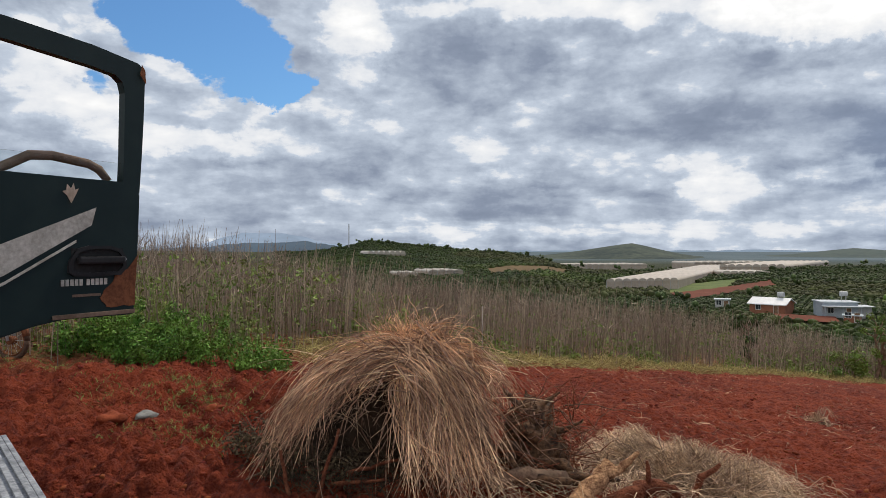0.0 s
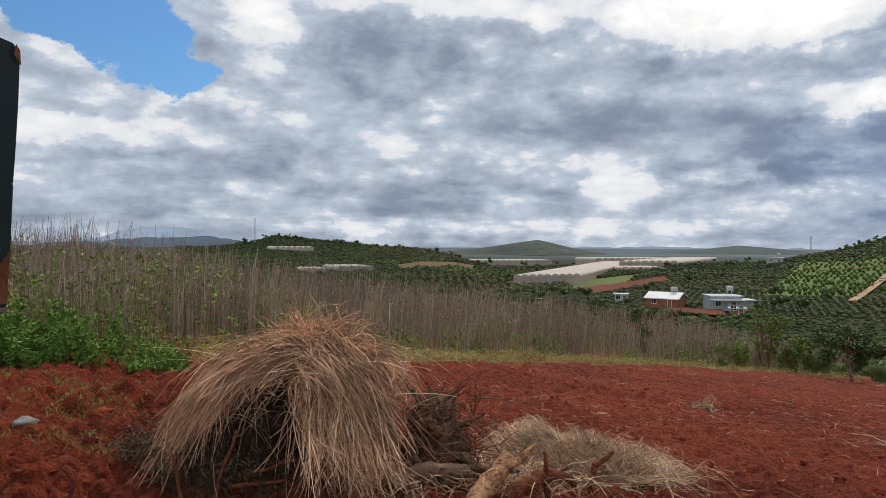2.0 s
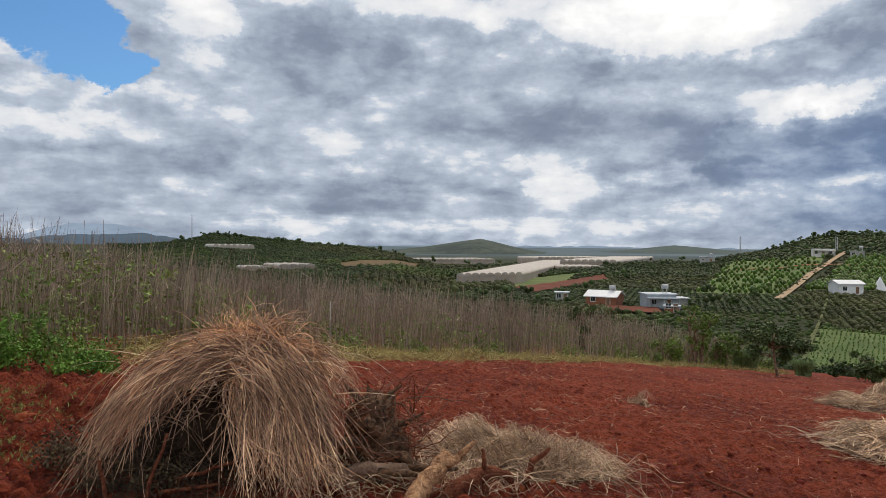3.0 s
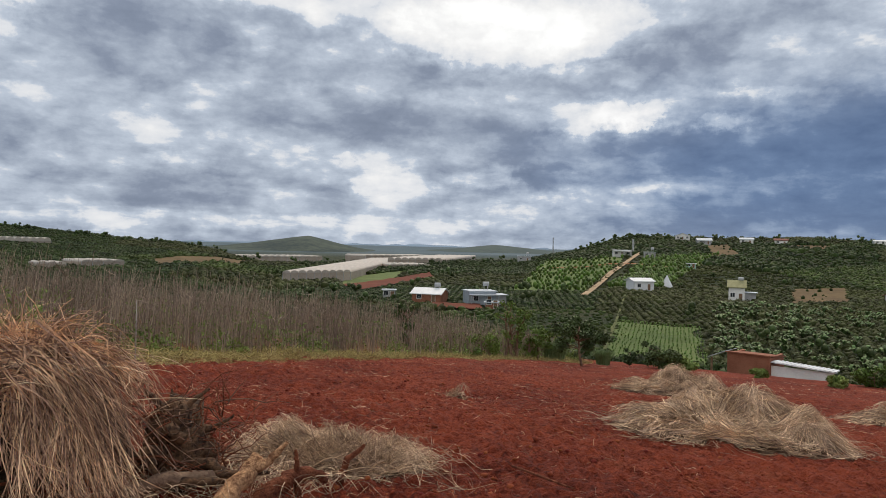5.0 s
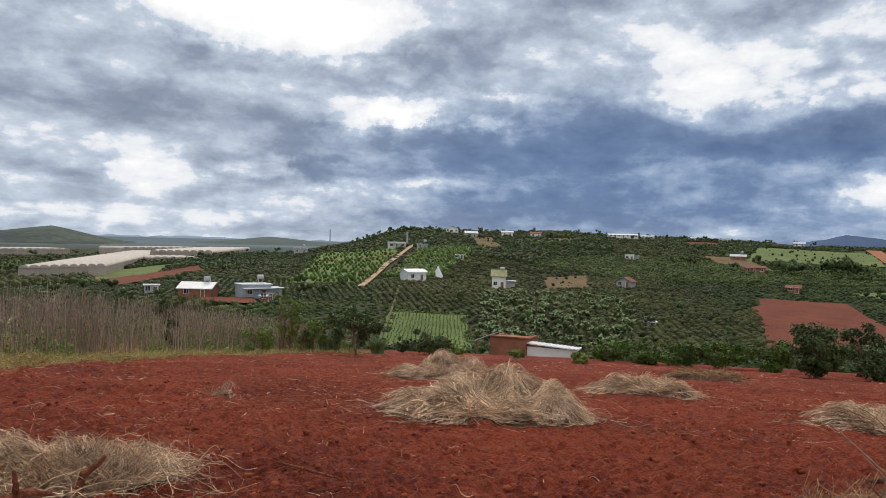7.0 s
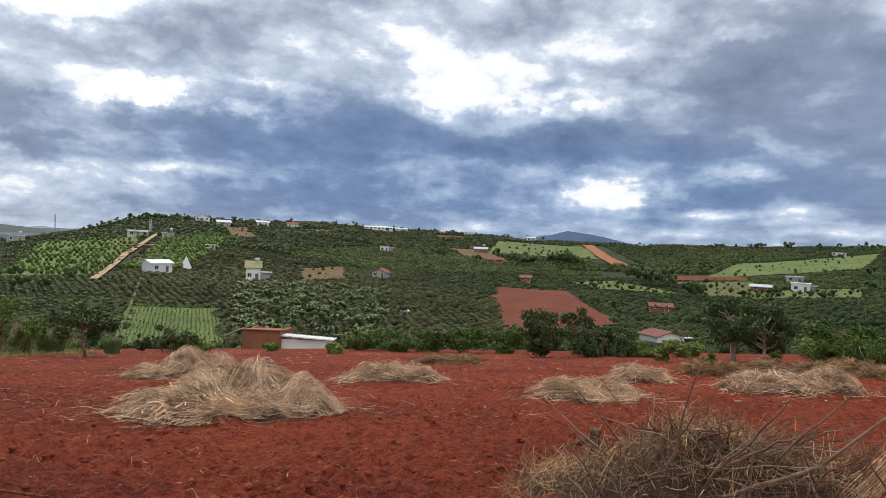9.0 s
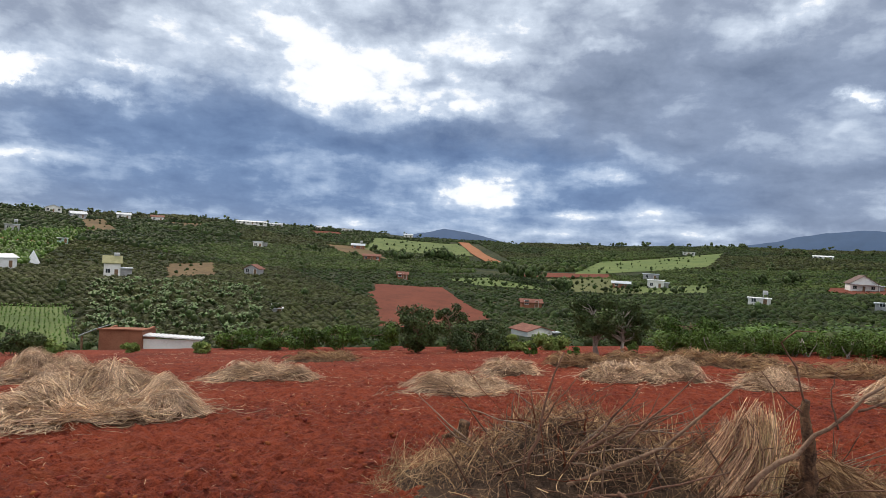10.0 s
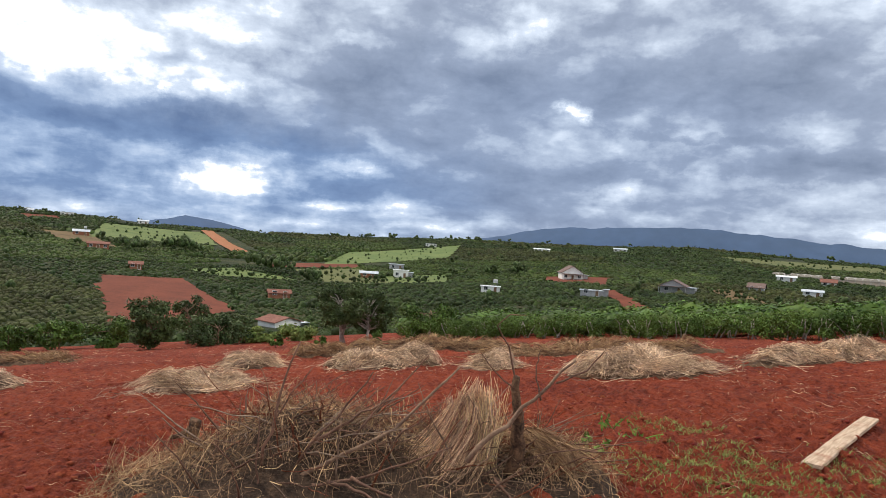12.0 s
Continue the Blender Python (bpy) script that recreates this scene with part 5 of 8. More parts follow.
def stalk_field():
    """Dried stalks standing thick on the rise, thinning at the front."""
    n = 24000
    az = rng.uniform(-40, 37.5, n)
    edge = np.interp(az, EDGE_AZ, EDGE_D) + rng.normal(size=n) * 0.7
    deep = np.interp(az, [-40, -10, 20, 37], [14, 15, 14, 9])
    d = edge + 0.6 + deep * rng.random(n) ** 1.15
    x, y = d * np.sin(np.radians(az)), d * np.cos(np.radians(az))
    keep = relief(x, y, 1.6, 3, 71) + 0.6 > rng.random(n) * 1.15
    x, y, d, az, edge = x[keep], y[keep], d[keep], az[keep], edge[keep]
    z = height(x, y)
    n = len(x)
    tall = np.interp(az, [-40, -24, 0, 14, 24, 30, 37], [2.2, 2.1, 1.8, 1.9, 1.9, 1.7, 1.1]) * rng.uniform(0.55, 1.1, n) * np.clip(0.55 + (d - edge) / 4, 0.55, 1)
    lean = rng.normal(size=(n, 2)) * 0.10 + np.array([0.05, 0.0])
    k = 4
    t = np.linspace(0, 1, k)
    p = np.stack([x[:, None] + lean[:, :1] * tall[:, None] * t ** 1.6, y[:, None] + lean[:, 1:] * tall[:, None] * t ** 1.6, z[:, None] - 0.03 + tall[:, None] * t], -1)
    v, f = ribbons(p, rng.uniform(0.010, 0.022, n), rng)
    tagged(new("dry_stalks", mesh_from("dry_stalks", v, f)), "tall grey-brown dried stalks standing in a field", "dry grass", kind="stuff").data.materials.append(STALK)
    # wispy side shoots and seed heads
    m = n // 2
    pick = rng.choice(n, m, replace=False)
    base = p[pick, 2] * 0.6 + p[pick, 3] * 0.4
    out = rng.normal(size=(m, 3)) * np.array([0.13, 0.13, 0.10]) + np.array([0, 0, 0.12])
    q = np.stack([base, base + out * 0.6, base + out], 1)
    v, f = ribbons(q, rng.uniform(0.010, 0.020, m), rng)
    tagged(new("dry_shoots", mesh_from("dry_shoots", v, f)), "thin side shoots of the dried stalks", "dry grass", kind="stuff").data.materials.append(STALK)
    # green weeds through the stalks, thicker at the foot
    m = 20000
    az = rng.uniform(-40, 39, m)
    edge = np.interp(az, EDGE_AZ, EDGE_D)
    d = edge - 0.2 + np.abs(rng.normal(size=m)) * np.interp(az, [-40, -10, 38], [7.0, 5.0, 2.8])
    x, y = d * np.sin(np.radians(az)), d * np.cos(np.radians(az))
    keep = relief(x, y, 0.9, 3, 77) > np.interp(az, [-40, -12, 0, 37], [-0.3, -0.1, 0.02, -0.05]) + 0.5 * ((az > -15) & (az < -2) & (d < edge + 2.2))
    x, y, d, edge = x[keep], y[keep], d[keep], edge[keep]
    z = height(x, y) + rng.random(len(x)) ** 1.5 * np.clip(0.25 + (d - edge) * 0.35, 0.2, 1.15)
    c = np.stack([x, y, z], -1)
    v, f = leaf_cloud(rng, c, np.full(len(c), 0.07), len(c) * 3, 0.045, 1.0, 0.3)
    tagged(new("verge_weeds", mesh_from("verge_weeds", v, f)), "yellow-green weeds along the foot of the stalks", "weeds", kind="stuff").data.materials.append(WEED_PALE)


stalk_field()


def tall_weeds():
    m = 2600
    az, d = rng.uniform(-40, -9, m), rng.uniform(11.5, 19, m)
    x, y = d * np.sin(np.radians(az)), d * np.cos(np.radians(az))
    keep = relief(x, y, 1.3, 3, 78) > 0.0
    x, y = x[keep], y[keep]
    z = height(x, y) + rng.uniform(0.2, 1.55, len(x))
    c = np.stack([x, y, z], -1)
    v, f = leaf_cloud(rng, c, np.full(len(c), 0.10), len(c) * 4, 0.045, 1.0, 0.3)
    tagged(new("tall_weeds", mesh_from("tall_weeds", v, f)), "green weeds growing up between the dry stalks", "weeds", kind="stuff").data.materials.append(WEED_PALE)


tall_weeds()


def tussocks():
    """Matted yellow grass along the edge of the bare soil."""
    m = 15000
    az = rng.uniform(-12, 40, m)
    edge = np.interp(az, EDGE_AZ, EDGE_D)
    d = edge + rng.uniform(-2.0, 1.2, m) + rng.normal(size=m) * 0.25
    x, y = d * np.sin(np.radians(az)), d * np.cos(np.radians(az))
    keep = relief(x, y, 0.8, 2, 81) > -0.25
    x, y = x[keep], y[keep]
    n = len(x)
    z = height(x, y) + clods(x, y)
    a, ln = rng.uniform(0, 2 * np.pi, n), rng.uniform(0.10, 0.36, n)
    up = rng.uniform(0.05, 0.6, n) * ln
    t = np.linspace(0, 1, 4)
    p = np.stack([x[:, None] + np.cos(a)[:, None] * ln[:, None] * t, y[:, None] + np.sin(a)[:, None] * ln[:, None] * t, z[:, None] + up[:, None] * np.sin(t * 2.6) + 0.01], -1)
    v, f = ribbons(p, rng.uniform(0.008, 0.016, n), rng)
    tagged(new("matted_grass", mesh_from("matted_grass", v, f)), "matted yellow grass at the edge of the soil", "grass", kind="stuff").data.materials.append(
        two_tone("matted_grass", (0.26, 0.21, 0.07), (0.50, 0.40, 0.17), 1.5, 0.85, 0.0, island=0.4))


tussocks()


def loose_straw():
    """Single straws and scraps lying on the soil."""
    n = 26000
    az = rng.uniform(-6, 138, n)
    d = 3.0 + 30 * rng.random(n) ** 1.5
    x, y = d * np.sin(np.radians(az)), d * np.cos(np.radians(az))
    keep = (relief(x, y, 2.2, 3, 91) > 0.08) | (rng.random(n) < 0.2)
    keep &= ~((az < 40) & (d > np.interp(az, EDGE_AZ, EDGE_D)))
    x, y = x[keep], y[keep]
    n = len(x)
    a, ln = rng.uniform(0, 2 * np.pi, n), 0.03 + 0.27 * rng.random(n) ** 2
    t = np.linspace(-0.5, 0.5, 5)
    bend = rng.normal(size=n) * 0.16
    px = x[:, None] + ln[:, None] * (np.cos(a)[:, None] * t - np.sin(a)[:, None] * bend[:, None] * t ** 2)
    py = y[:, None] + ln[:, None] * (np.sin(a)[:, None] * t + np.cos(a)[:, None] * bend[:, None] * t ** 2)
    pz = height(px, py) + clods(px, py) + 0.012 + rng.random(n)[:, None] * 0.02
    v, f = ribbons(np.stack([px, py, pz], -1), (0.0012 + 0.0036 * rng.random(n) ** 2) * (0.5 + np.hypot(x, y) / 9), rng)
    tagged(new("loose_straw", mesh_from("loose_straw", v, f)), "loose pale straws scattered on red soil", "straw", kind="stuff").data.materials.append(STRAW)


loose_straw()


def soil_clods():
    """Lumps of red earth."""
    n = 26000
    az = rng.uniform(-38, 136, n)
    d = 2.6 + 20 * rng.random(n) ** 2.0
    x, y = d * np.sin(np.radians(az)), d * np.cos(np.radians(az))
    keep = ~((az < 40) & (d > np.interp(az, EDGE_AZ, EDGE_D) - 0.4)) & (relief(x, y, 1.3, 2, 95) > -0.35)
    x, y = x[keep], y[keep]
    size = 0.008 + 0.03 * rng.random(len(x)) ** 6
    forms = [(ICO_V * np.array([1, 0.85, 0.65]) * (1 + 0.28 * rng.normal(size=(12, 1))), ICO_F) for _ in range(8)]
    p = np.stack([x, y, height(x, y) + clods(x, y) + size * 0.05], -1)
    ob = scatter("soil_clods", forms, p, size, rng, CLOD, "small lumps of turned red soil", "soil")
    return ob


CLOD = two_tone("red_clods", (0.13, 0.022, 0.010), (0.30, 0.064, 0.028), 6.0, 0.95, 0.6, 0.01, 60.0, island=0.3)
soil_clods()


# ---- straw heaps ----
# core colour kept dark to give shaded gaps between the straws
STRAW_CORE = two_tone("shaded_matted_straw", (0.05, 0.028, 0.017), (0.22, 0.135, 0.08), 9.0, 0.95, 0.9, 0.03, 60.0)


def straw_heap(label, ends, width, tall, count, mat=None, ln=(0.45, 1.0), flow=0.0, lumps=3, humps=None, group="straw heaps on the field", thick=(0.006, 0.012)):
    """A heap of cut grass along a line between two places (x, y): a matted core with long straws draped over."""
    mat = mat or STRAW_PALE
    (x0, y0), (x1, y1) = ends
    cx, cy = (x0 + x1) / 2, (y0 + y1) / 2
    length, turn = math.hypot(x1 - x0, y1 - y0), math.atan2(y1 - y0, x1 - x0)
    zc = float(height(cx, cy))
    root = thing("straw_heap", pose(cx, cy, zc, 0, 0, math.degrees(turn)), label, "straw heap", group)
    ca, sa = math.cos(turn), math.sin(turn)
    tall = tall * 0.72
    bumps = [(rng.uniform(-0.33, 0.33) * length, rng.uniform(-0.2, 0.2) * width, rng.uniform(0.2, 0.36) * length, rng.uniform(0.55, 1.0)) for _ in range(lumps + 2)] if humps is None else humps

    def top(u, v):
        gx, gy = cx + u * ca - v * sa, cy + u * sa + v * ca
        ground = height(gx, gy) + clods(gx, gy) - zc
        ragged = 0.18 * relief(gx, gy, 0.4, 2, 96)
        e = np.clip(1 + ragged - (u / (length * 0.5)) ** 2 - (v / (width * 0.5)) ** 2, 0, 1)
        h = 0.22
        for bu, bv, br, bh in bumps:
            h = np.maximum(h, bh * np.exp(-((u - bu) / br) ** 2 - ((v - bv) / (width * 0.34)) ** 2))
        h = h * np.clip(0.88 + 0.5 * relief(gx, gy, 0.7, 2, 98), 0.3, 1.2)
        return ground + tall * h * np.minimum(1, e * 1.8)

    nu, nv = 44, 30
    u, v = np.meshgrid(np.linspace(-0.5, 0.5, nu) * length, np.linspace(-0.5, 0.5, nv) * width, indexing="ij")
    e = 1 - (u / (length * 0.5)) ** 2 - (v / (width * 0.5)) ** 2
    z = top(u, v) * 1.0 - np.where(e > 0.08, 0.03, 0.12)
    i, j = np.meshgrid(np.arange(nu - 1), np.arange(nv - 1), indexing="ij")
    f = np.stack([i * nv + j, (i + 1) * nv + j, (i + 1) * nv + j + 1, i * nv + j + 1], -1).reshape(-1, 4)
    part("matted_core", mesh_from("matted_core", np.stack([u, v, z], -1).reshape(-1, 3), f, True), STRAW_CORE, root, "matted straw inside the heap, darkened as shade between straws")
    # straws in tangled locks, lying over one another
    n = int(count * 1.5)
    who = rng.integers(0, max(n // 13, 4), n)
    r, a = (np.sqrt(rng.random(n)) * 1.0)[who], rng.uniform(0, 2 * np.pi, n)[who]
    stray = np.where(rng.random(n) < 0.2, 5.5, 1.0)
    su = r * np.cos(a) * length * 0.40 + rng.normal(size=n) * 0.05 * stray
    sv = r * np.sin(a) * width * 0.40 + rng.normal(size=n) * 0.05 * stray
    lock = relief(su + cx, sv + cy, 0.55, 2, 99) * 3.4
    out = np.arctan2(sv / width, su / length * 0.6)
    ang = np.where(rng.random(n) < 0.45, out, 0.0)[who] + 0.5 * lock + flow + (rng.normal(size=n) * 0.9)[who] + rng.normal(size=n) * 0.13 * stray
    size = rng.uniform(*ln, n) * 0.72
    t = np.linspace(-0.5, 0.5, 8)
    curl, curl2 = (rng.normal(size=n) * 0.9)[who] + rng.normal(size=n) * 0.25, (rng.normal(size=n) * 1.2)[who]
    sway = curl[:, None] * t ** 2 + curl2[:, None] * t ** 3
    uu = su[:, None] + size[:, None] * (np.cos(ang)[:, None] * t - np.sin(ang)[:, None] * sway)
    vv = sv[:, None] + size[:, None] * (np.sin(ang)[:, None] * t + np.cos(ang)[:, None] * sway)
    lift = 0.006 + (0.13 * rng.random(n) ** 2.0)[who] + 0.03 * rng.random(n)
    ww = top(uu, vv) + lift[:, None] * (1 + 0.7 * np.sin(t * 6 + a[:, None]))
    for _ in range(2):
        ww[:, 1:-1] = (ww[:, :-2] + 2 * ww[:, 1:-1] + ww[:, 2:]) / 4
    v_, f_ = ribbons(np.stack([uu, vv, ww], -1), rng.uniform(*thick, n) * 0.85, rng)
    part("straw", mesh_from("straw", v_, f_), mat, root, "long pale dry straws")["kind"] = "stuff"
    return root


straw_heap("large heap of pale cut grass on red soil", ((6.35, 7.15), (8.05, 4.6)), 1.9, 0.86, 4200, ln=(0.5, 1.1),
           humps=[(0.25, 0.2, 0.55, 1.0), (-0.35, 0.15, 0.5, 0.72), (-0.95, -0.15, 0.6, 0.34), (0.85, -0.05, 0.4, 0.52), (1.2, -0.3, 0.4, 0.3)])
straw_heap("smaller heap of cut grass behind the large one", ((10.9, 12.4), (13.8, 11.0)), 1.7, 0.75, 1700, thick=(0.008, 0.014),
           humps=[(0.1, 0.1, 0.6, 1.0), (0.8, 0.0, 0.5, 0.75), (-0.9, -0.1, 0.7, 0.3)])
straw_heap("flat heap of cut grass with a hollow", ((12.7, 7.9), (13.6, 5.5)), 1.6, 0.55, 1500, lumps=3, thick=(0.008, 0.014))
straw_heap("low spread heap of pale cut grass", ((10.6, 2.8), (11.4, 1.2)), 1.1, 0.30, 1500, lumps=4)
straw_heap("small scattered heap of cut grass", ((19.6, 9.4), (22.5, 8.0)), 1.8, 0.5, 800, mat=STRAW_BROWN, lumps=3, thick=(0.012, 0.02))
straw_heap("small heap of dry grass", ((15.9, 2.6), (16.6, 1.2)), 1.2, 0.35, 700, thick=(0.009, 0.015))
straw_heap("small rounded heap of brown grass", ((19.3, 1.3), (19.9, -0.5)), 1.3, 0.42, 800, mat=STRAW_BROWN, thick=(0.01, 0.018))
straw_heap("spread heap of pale cut grass", ((14.6, 0.3), (14.2, -2.3)), 1.4, 0.42, 1500, lumps=4, thick=(0.008, 0.014))
straw_heap("rounded heap of grey-brown grass", ((13.6, -2.7), (13.6, -3.7)), 0.9, 0.42, 700, thick=(0.008, 0.014))
straw_heap("long row of tangled pale straw", ((11.6, -3.9), (11.0, -6.7)), 1.5, 0.48, 2400, lumps=5, mat=STRAW_PALE, thick=(0.007, 0.012))
straw_heap("long heap of straw at the field's edge", ((12.2, -7.6), (13.0, -11.8)), 1.4, 0.42, 2200, lumps=4, thick=(0.008, 0.013))
straw_heap("long bank of brown dry grass before the hedge", ((17.5, -3.0), (15.5, -9.5)), 1.7, 0.36, 1600, lumps=6, mat=STRAW_BROWN, thick=(0.01, 0.018))
straw_heap("bank of reddish dry grass before the hedge", ((22.0, 0.5), (20.5, -6.0)), 1.8, 0.42, 1300, lumps=6, mat=STRAW_BROWN, thick=(0.012, 0.02))
straw_heap("small tuft of pale straw on the soil", ((5.0, 9.3), (5.3, 9.1)), 0.3, 0.16, 90, ln=(0.15, 0.3), lumps=1)
straw_heap("flat mat of pale straw beside the stump", ((0.95, 5.15), (2.55, 4.55)), 0.80, 0.30, 2600, ln=(0.25, 0.6), thick=(0.004, 0.007),
           humps=[(-0.45, 0.05, 0.34, 1.0), (0.05, 0.0, 0.3, 0.7), (0.5, 0.0, 0.35, 0.42)])

# ---- trees at the field's edge ----
def tree(label, az, d, tall, crown_w, clumps, leaves, size, mat, stems=1, clear=0.35, name="tree", bark=None, lean=0.05, category="tree"):
    """A tapered trunk with limbs and a crown of many leaves in uneven clumps."""
    p = at(az, d)
    root = thing(name, pose(p.x, p.y, p.z - 0.03), label, category)
    limbs, radii = [], []
    tips = []
    for s in range(stems):
        foot = np.array([(s - (stems - 1) / 2) * crown_w * 0.28 + rng.normal() * 0.03, rng.normal() * 0.05, 0])
        head = foot + np.array([rng.normal() * lean * tall + foot[0] * 0.3, rng.normal() * lean * tall, tall * 0.72])
        stem = wander(foot, head, 7, 0.03, rng)
        limbs.append(stem)
        radii.append(np.linspace(tall * 0.028, tall * 0.008, 7))
        for k in range(max(4, clumps // stems)):
            h = rng.uniform(clear, 0.72)
            i = min(int(h / 0.72 * 6), 5)
            a = rng.uniform(0, 2 * np.pi)
            reach = crown_w * 0.5 * rng.uniform(0.45, 1.0) * (1.15 - 0.5 * abs(h - 0.55))
            tip = stem[i] + np.array([math.cos(a) * reach, math.sin(a) * reach, tall * rng.uniform(0.06, 0.26)])
            tip[2] = min(tip[2], tall * 0.95)
            round_ = math.sqrt(max(0.15, 1 - ((tip[2] / tall - 0.58) / 0.45) ** 2))
            tip[:2] = stem[i][:2] + (tip[:2] - stem[i][:2]) * round_
            limbs.append(wander(stem[i], tip, 5, 0.05, rng))
            radii.append(np.linspace(tall * 0.012, tall * 0.004, 5))
            tips.append(tip)
    part("trunk", tubes(limbs, radii, 6), bark or BARK, root)
    tips = np.array(tips)
    r = rng.uniform(0.14, 0.27, len(tips)) * crown_w * 0.8
    v, f = leaf_cloud(rng, tips, r, int(leaves * 1.7), size * 1.45, 0.8, 0.3)
    part("crown", mesh_from("crown", v, f), mat, root)
    return root


tree("small dark tree with a bare trunk at the field's edge", 39.1, 28.1, 2.25, 1.75, 24, 2600, 0.045, TREE_DARK)
tree("slim dark young tree among dry stalks", 25.0, 26.0, 2.1, 0.95, 14, 1300, 0.04, TREE_DARK, clear=0.2)
tree("thin pale-leaved sapling at the field's edge", 33.4, 28.0, 2.7, 1.1, 24, 1100, 0.035, TREE_LIGHT, stems=3, clear=0.15)
tree("thin yellow-green sapling at the field's edge", 35.3, 29.0, 1.7, 1.1, 16, 900, 0.04, TREE_LIGHT, stems=2, clear=0.1)
tree("yellow-green bush at the field's edge", 31.2, 27.0, 1.2, 1.2, 14, 800, 0.04, TREE_LIGHT, stems=2, clear=0.08)
tree("bushy green shrub below the brow", 45.3, 33.0, 1.35, 1.5, 18, 1700, 0.05, TREE_DARK, clear=0.05, name="shrub", category="shrub")
tree("dark leafless-looking shrub below the brow", 43.0, 34.0, 0.9, 0.8, 10, 500, 0.05, TREE_DARK, clear=0.05, name="shrub", category="shrub")
tree("dense dark fruit tree at the field's edge", 75.3, 30.5, 2.2, 1.9, 44, 5200, 0.045, TREE_DARK, clear=0.06)
tree("broad dark shrub beside the fruit tree", 80.6, 33.0, 1.5, 2.7, 36, 3600, 0.055, TREE_DARK, stems=3, clear=0.08, name="shrub", category="shrub")
tree("feathery bamboo-like tree behind the fruit tree", 78.0, 36.0, 2.7, 1.5, 34, 2600, 0.045, TREE_DARK, stems=3, clear=0.2)
tree("large dark tree with pale forked trunks", 90.2, 30.6, 2.8, 2.1, 48, 6000, 0.045, TREE_DARK, stems=2, clear=0.26, bark=BARK_PALE)
tree("large dark tree with pale forked trunks", 92.5, 29.8, 2.6, 1.9, 44, 5400, 0.045, TREE_DARK, stems=2, clear=0.26, bark=BARK_PALE)
tree("rounded green shrub before the hedge", 97.5, 33.0, 1.9, 2.4, 30, 2600, 0.05, COFFEE_NEAR, stems=2, clear=0.1, name="shrub", category="shrub")
for k, (az, d, s) in enumerate([(84.9, 27.5, 0.55), (88.4, 28.5, 0.5), (93.4, 27.5, 0.6)]):
    tree("small bright green seedling shrub on red soil", az, d, s, s * 1.1, 8, 350, 0.045, COFFEE_NEAR, clear=0.1, name="shrub", category="shrub")
for az, d, t, w in [(66.0, 36, 1.3, 2.0), (63.5, 37, 1.2, 2.2), (60.5, 37, 1.1, 1.6), (69.0, 36, 1.4, 2.0), (57.8, 33, 0.5, 0.8), (52.6, 34.5, 0.45, 0.7), (47.0, 33, 0.7, 1.1), (83.2, 34, 0.7, 1.6), (86.4, 35, 0.9, 1.8), (72.6, 35, 1.5, 2.0)]:
    tree("green scrub at the brow of the field", az, d, t, w, 18, 1500, 0.055, COFFEE_NEAR if t > 1 else WEED_PALE, stems=2, clear=0.06, name="shrub", category="shrub")


def silver_grass(az, d, w, tall):
    """A clump of silvery plumed grass."""
    p = at(az, d)
    root = thing("plume_grass", pose(p.x, p.y, p.z), "silvery green clump of plumed grass", "grass clump")
    n = 900
    a, r = rng.uniform(0, 2 * np.pi, n), rng.random(n) ** 0.7 * w * 0.25
    ln = tall * rng.uniform(0.6, 1.1, n)
    out = rng.uniform(0.15, 0.75, n)
    t = np.linspace(0, 1, 5)
    x = np.cos(a)[:, None] * (r[:, None] + out[:, None] * ln[:, None] * 0.7 * t ** 2)
    y = np.sin(a)[:, None] * (r[:, None] + out[:, None] * ln[:, None] * 0.7 * t ** 2)
    z = ln[:, None] * (t - 0.35 * out[:, None] * t ** 3)
    v, f = ribbons(np.stack([x, y, z], -1), rng.uniform(0.012, 0.022, n), rng)
    part("blades", mesh_from("blades", v, f), SILVER, root)["kind"] = "stuff"


SILVER = leafy("silver_blades", (0.12, 0.19, 0.07), (0.27, 0.33, 0.16), 0.3, 0.7, 0.8)
silver_grass(37.2, 31.0, 1.2, 0.8)
silver_grass(40.9, 31.5, 1.2, 0.75)
silver_grass(36.6, 31.0, 1.2, 1.0)


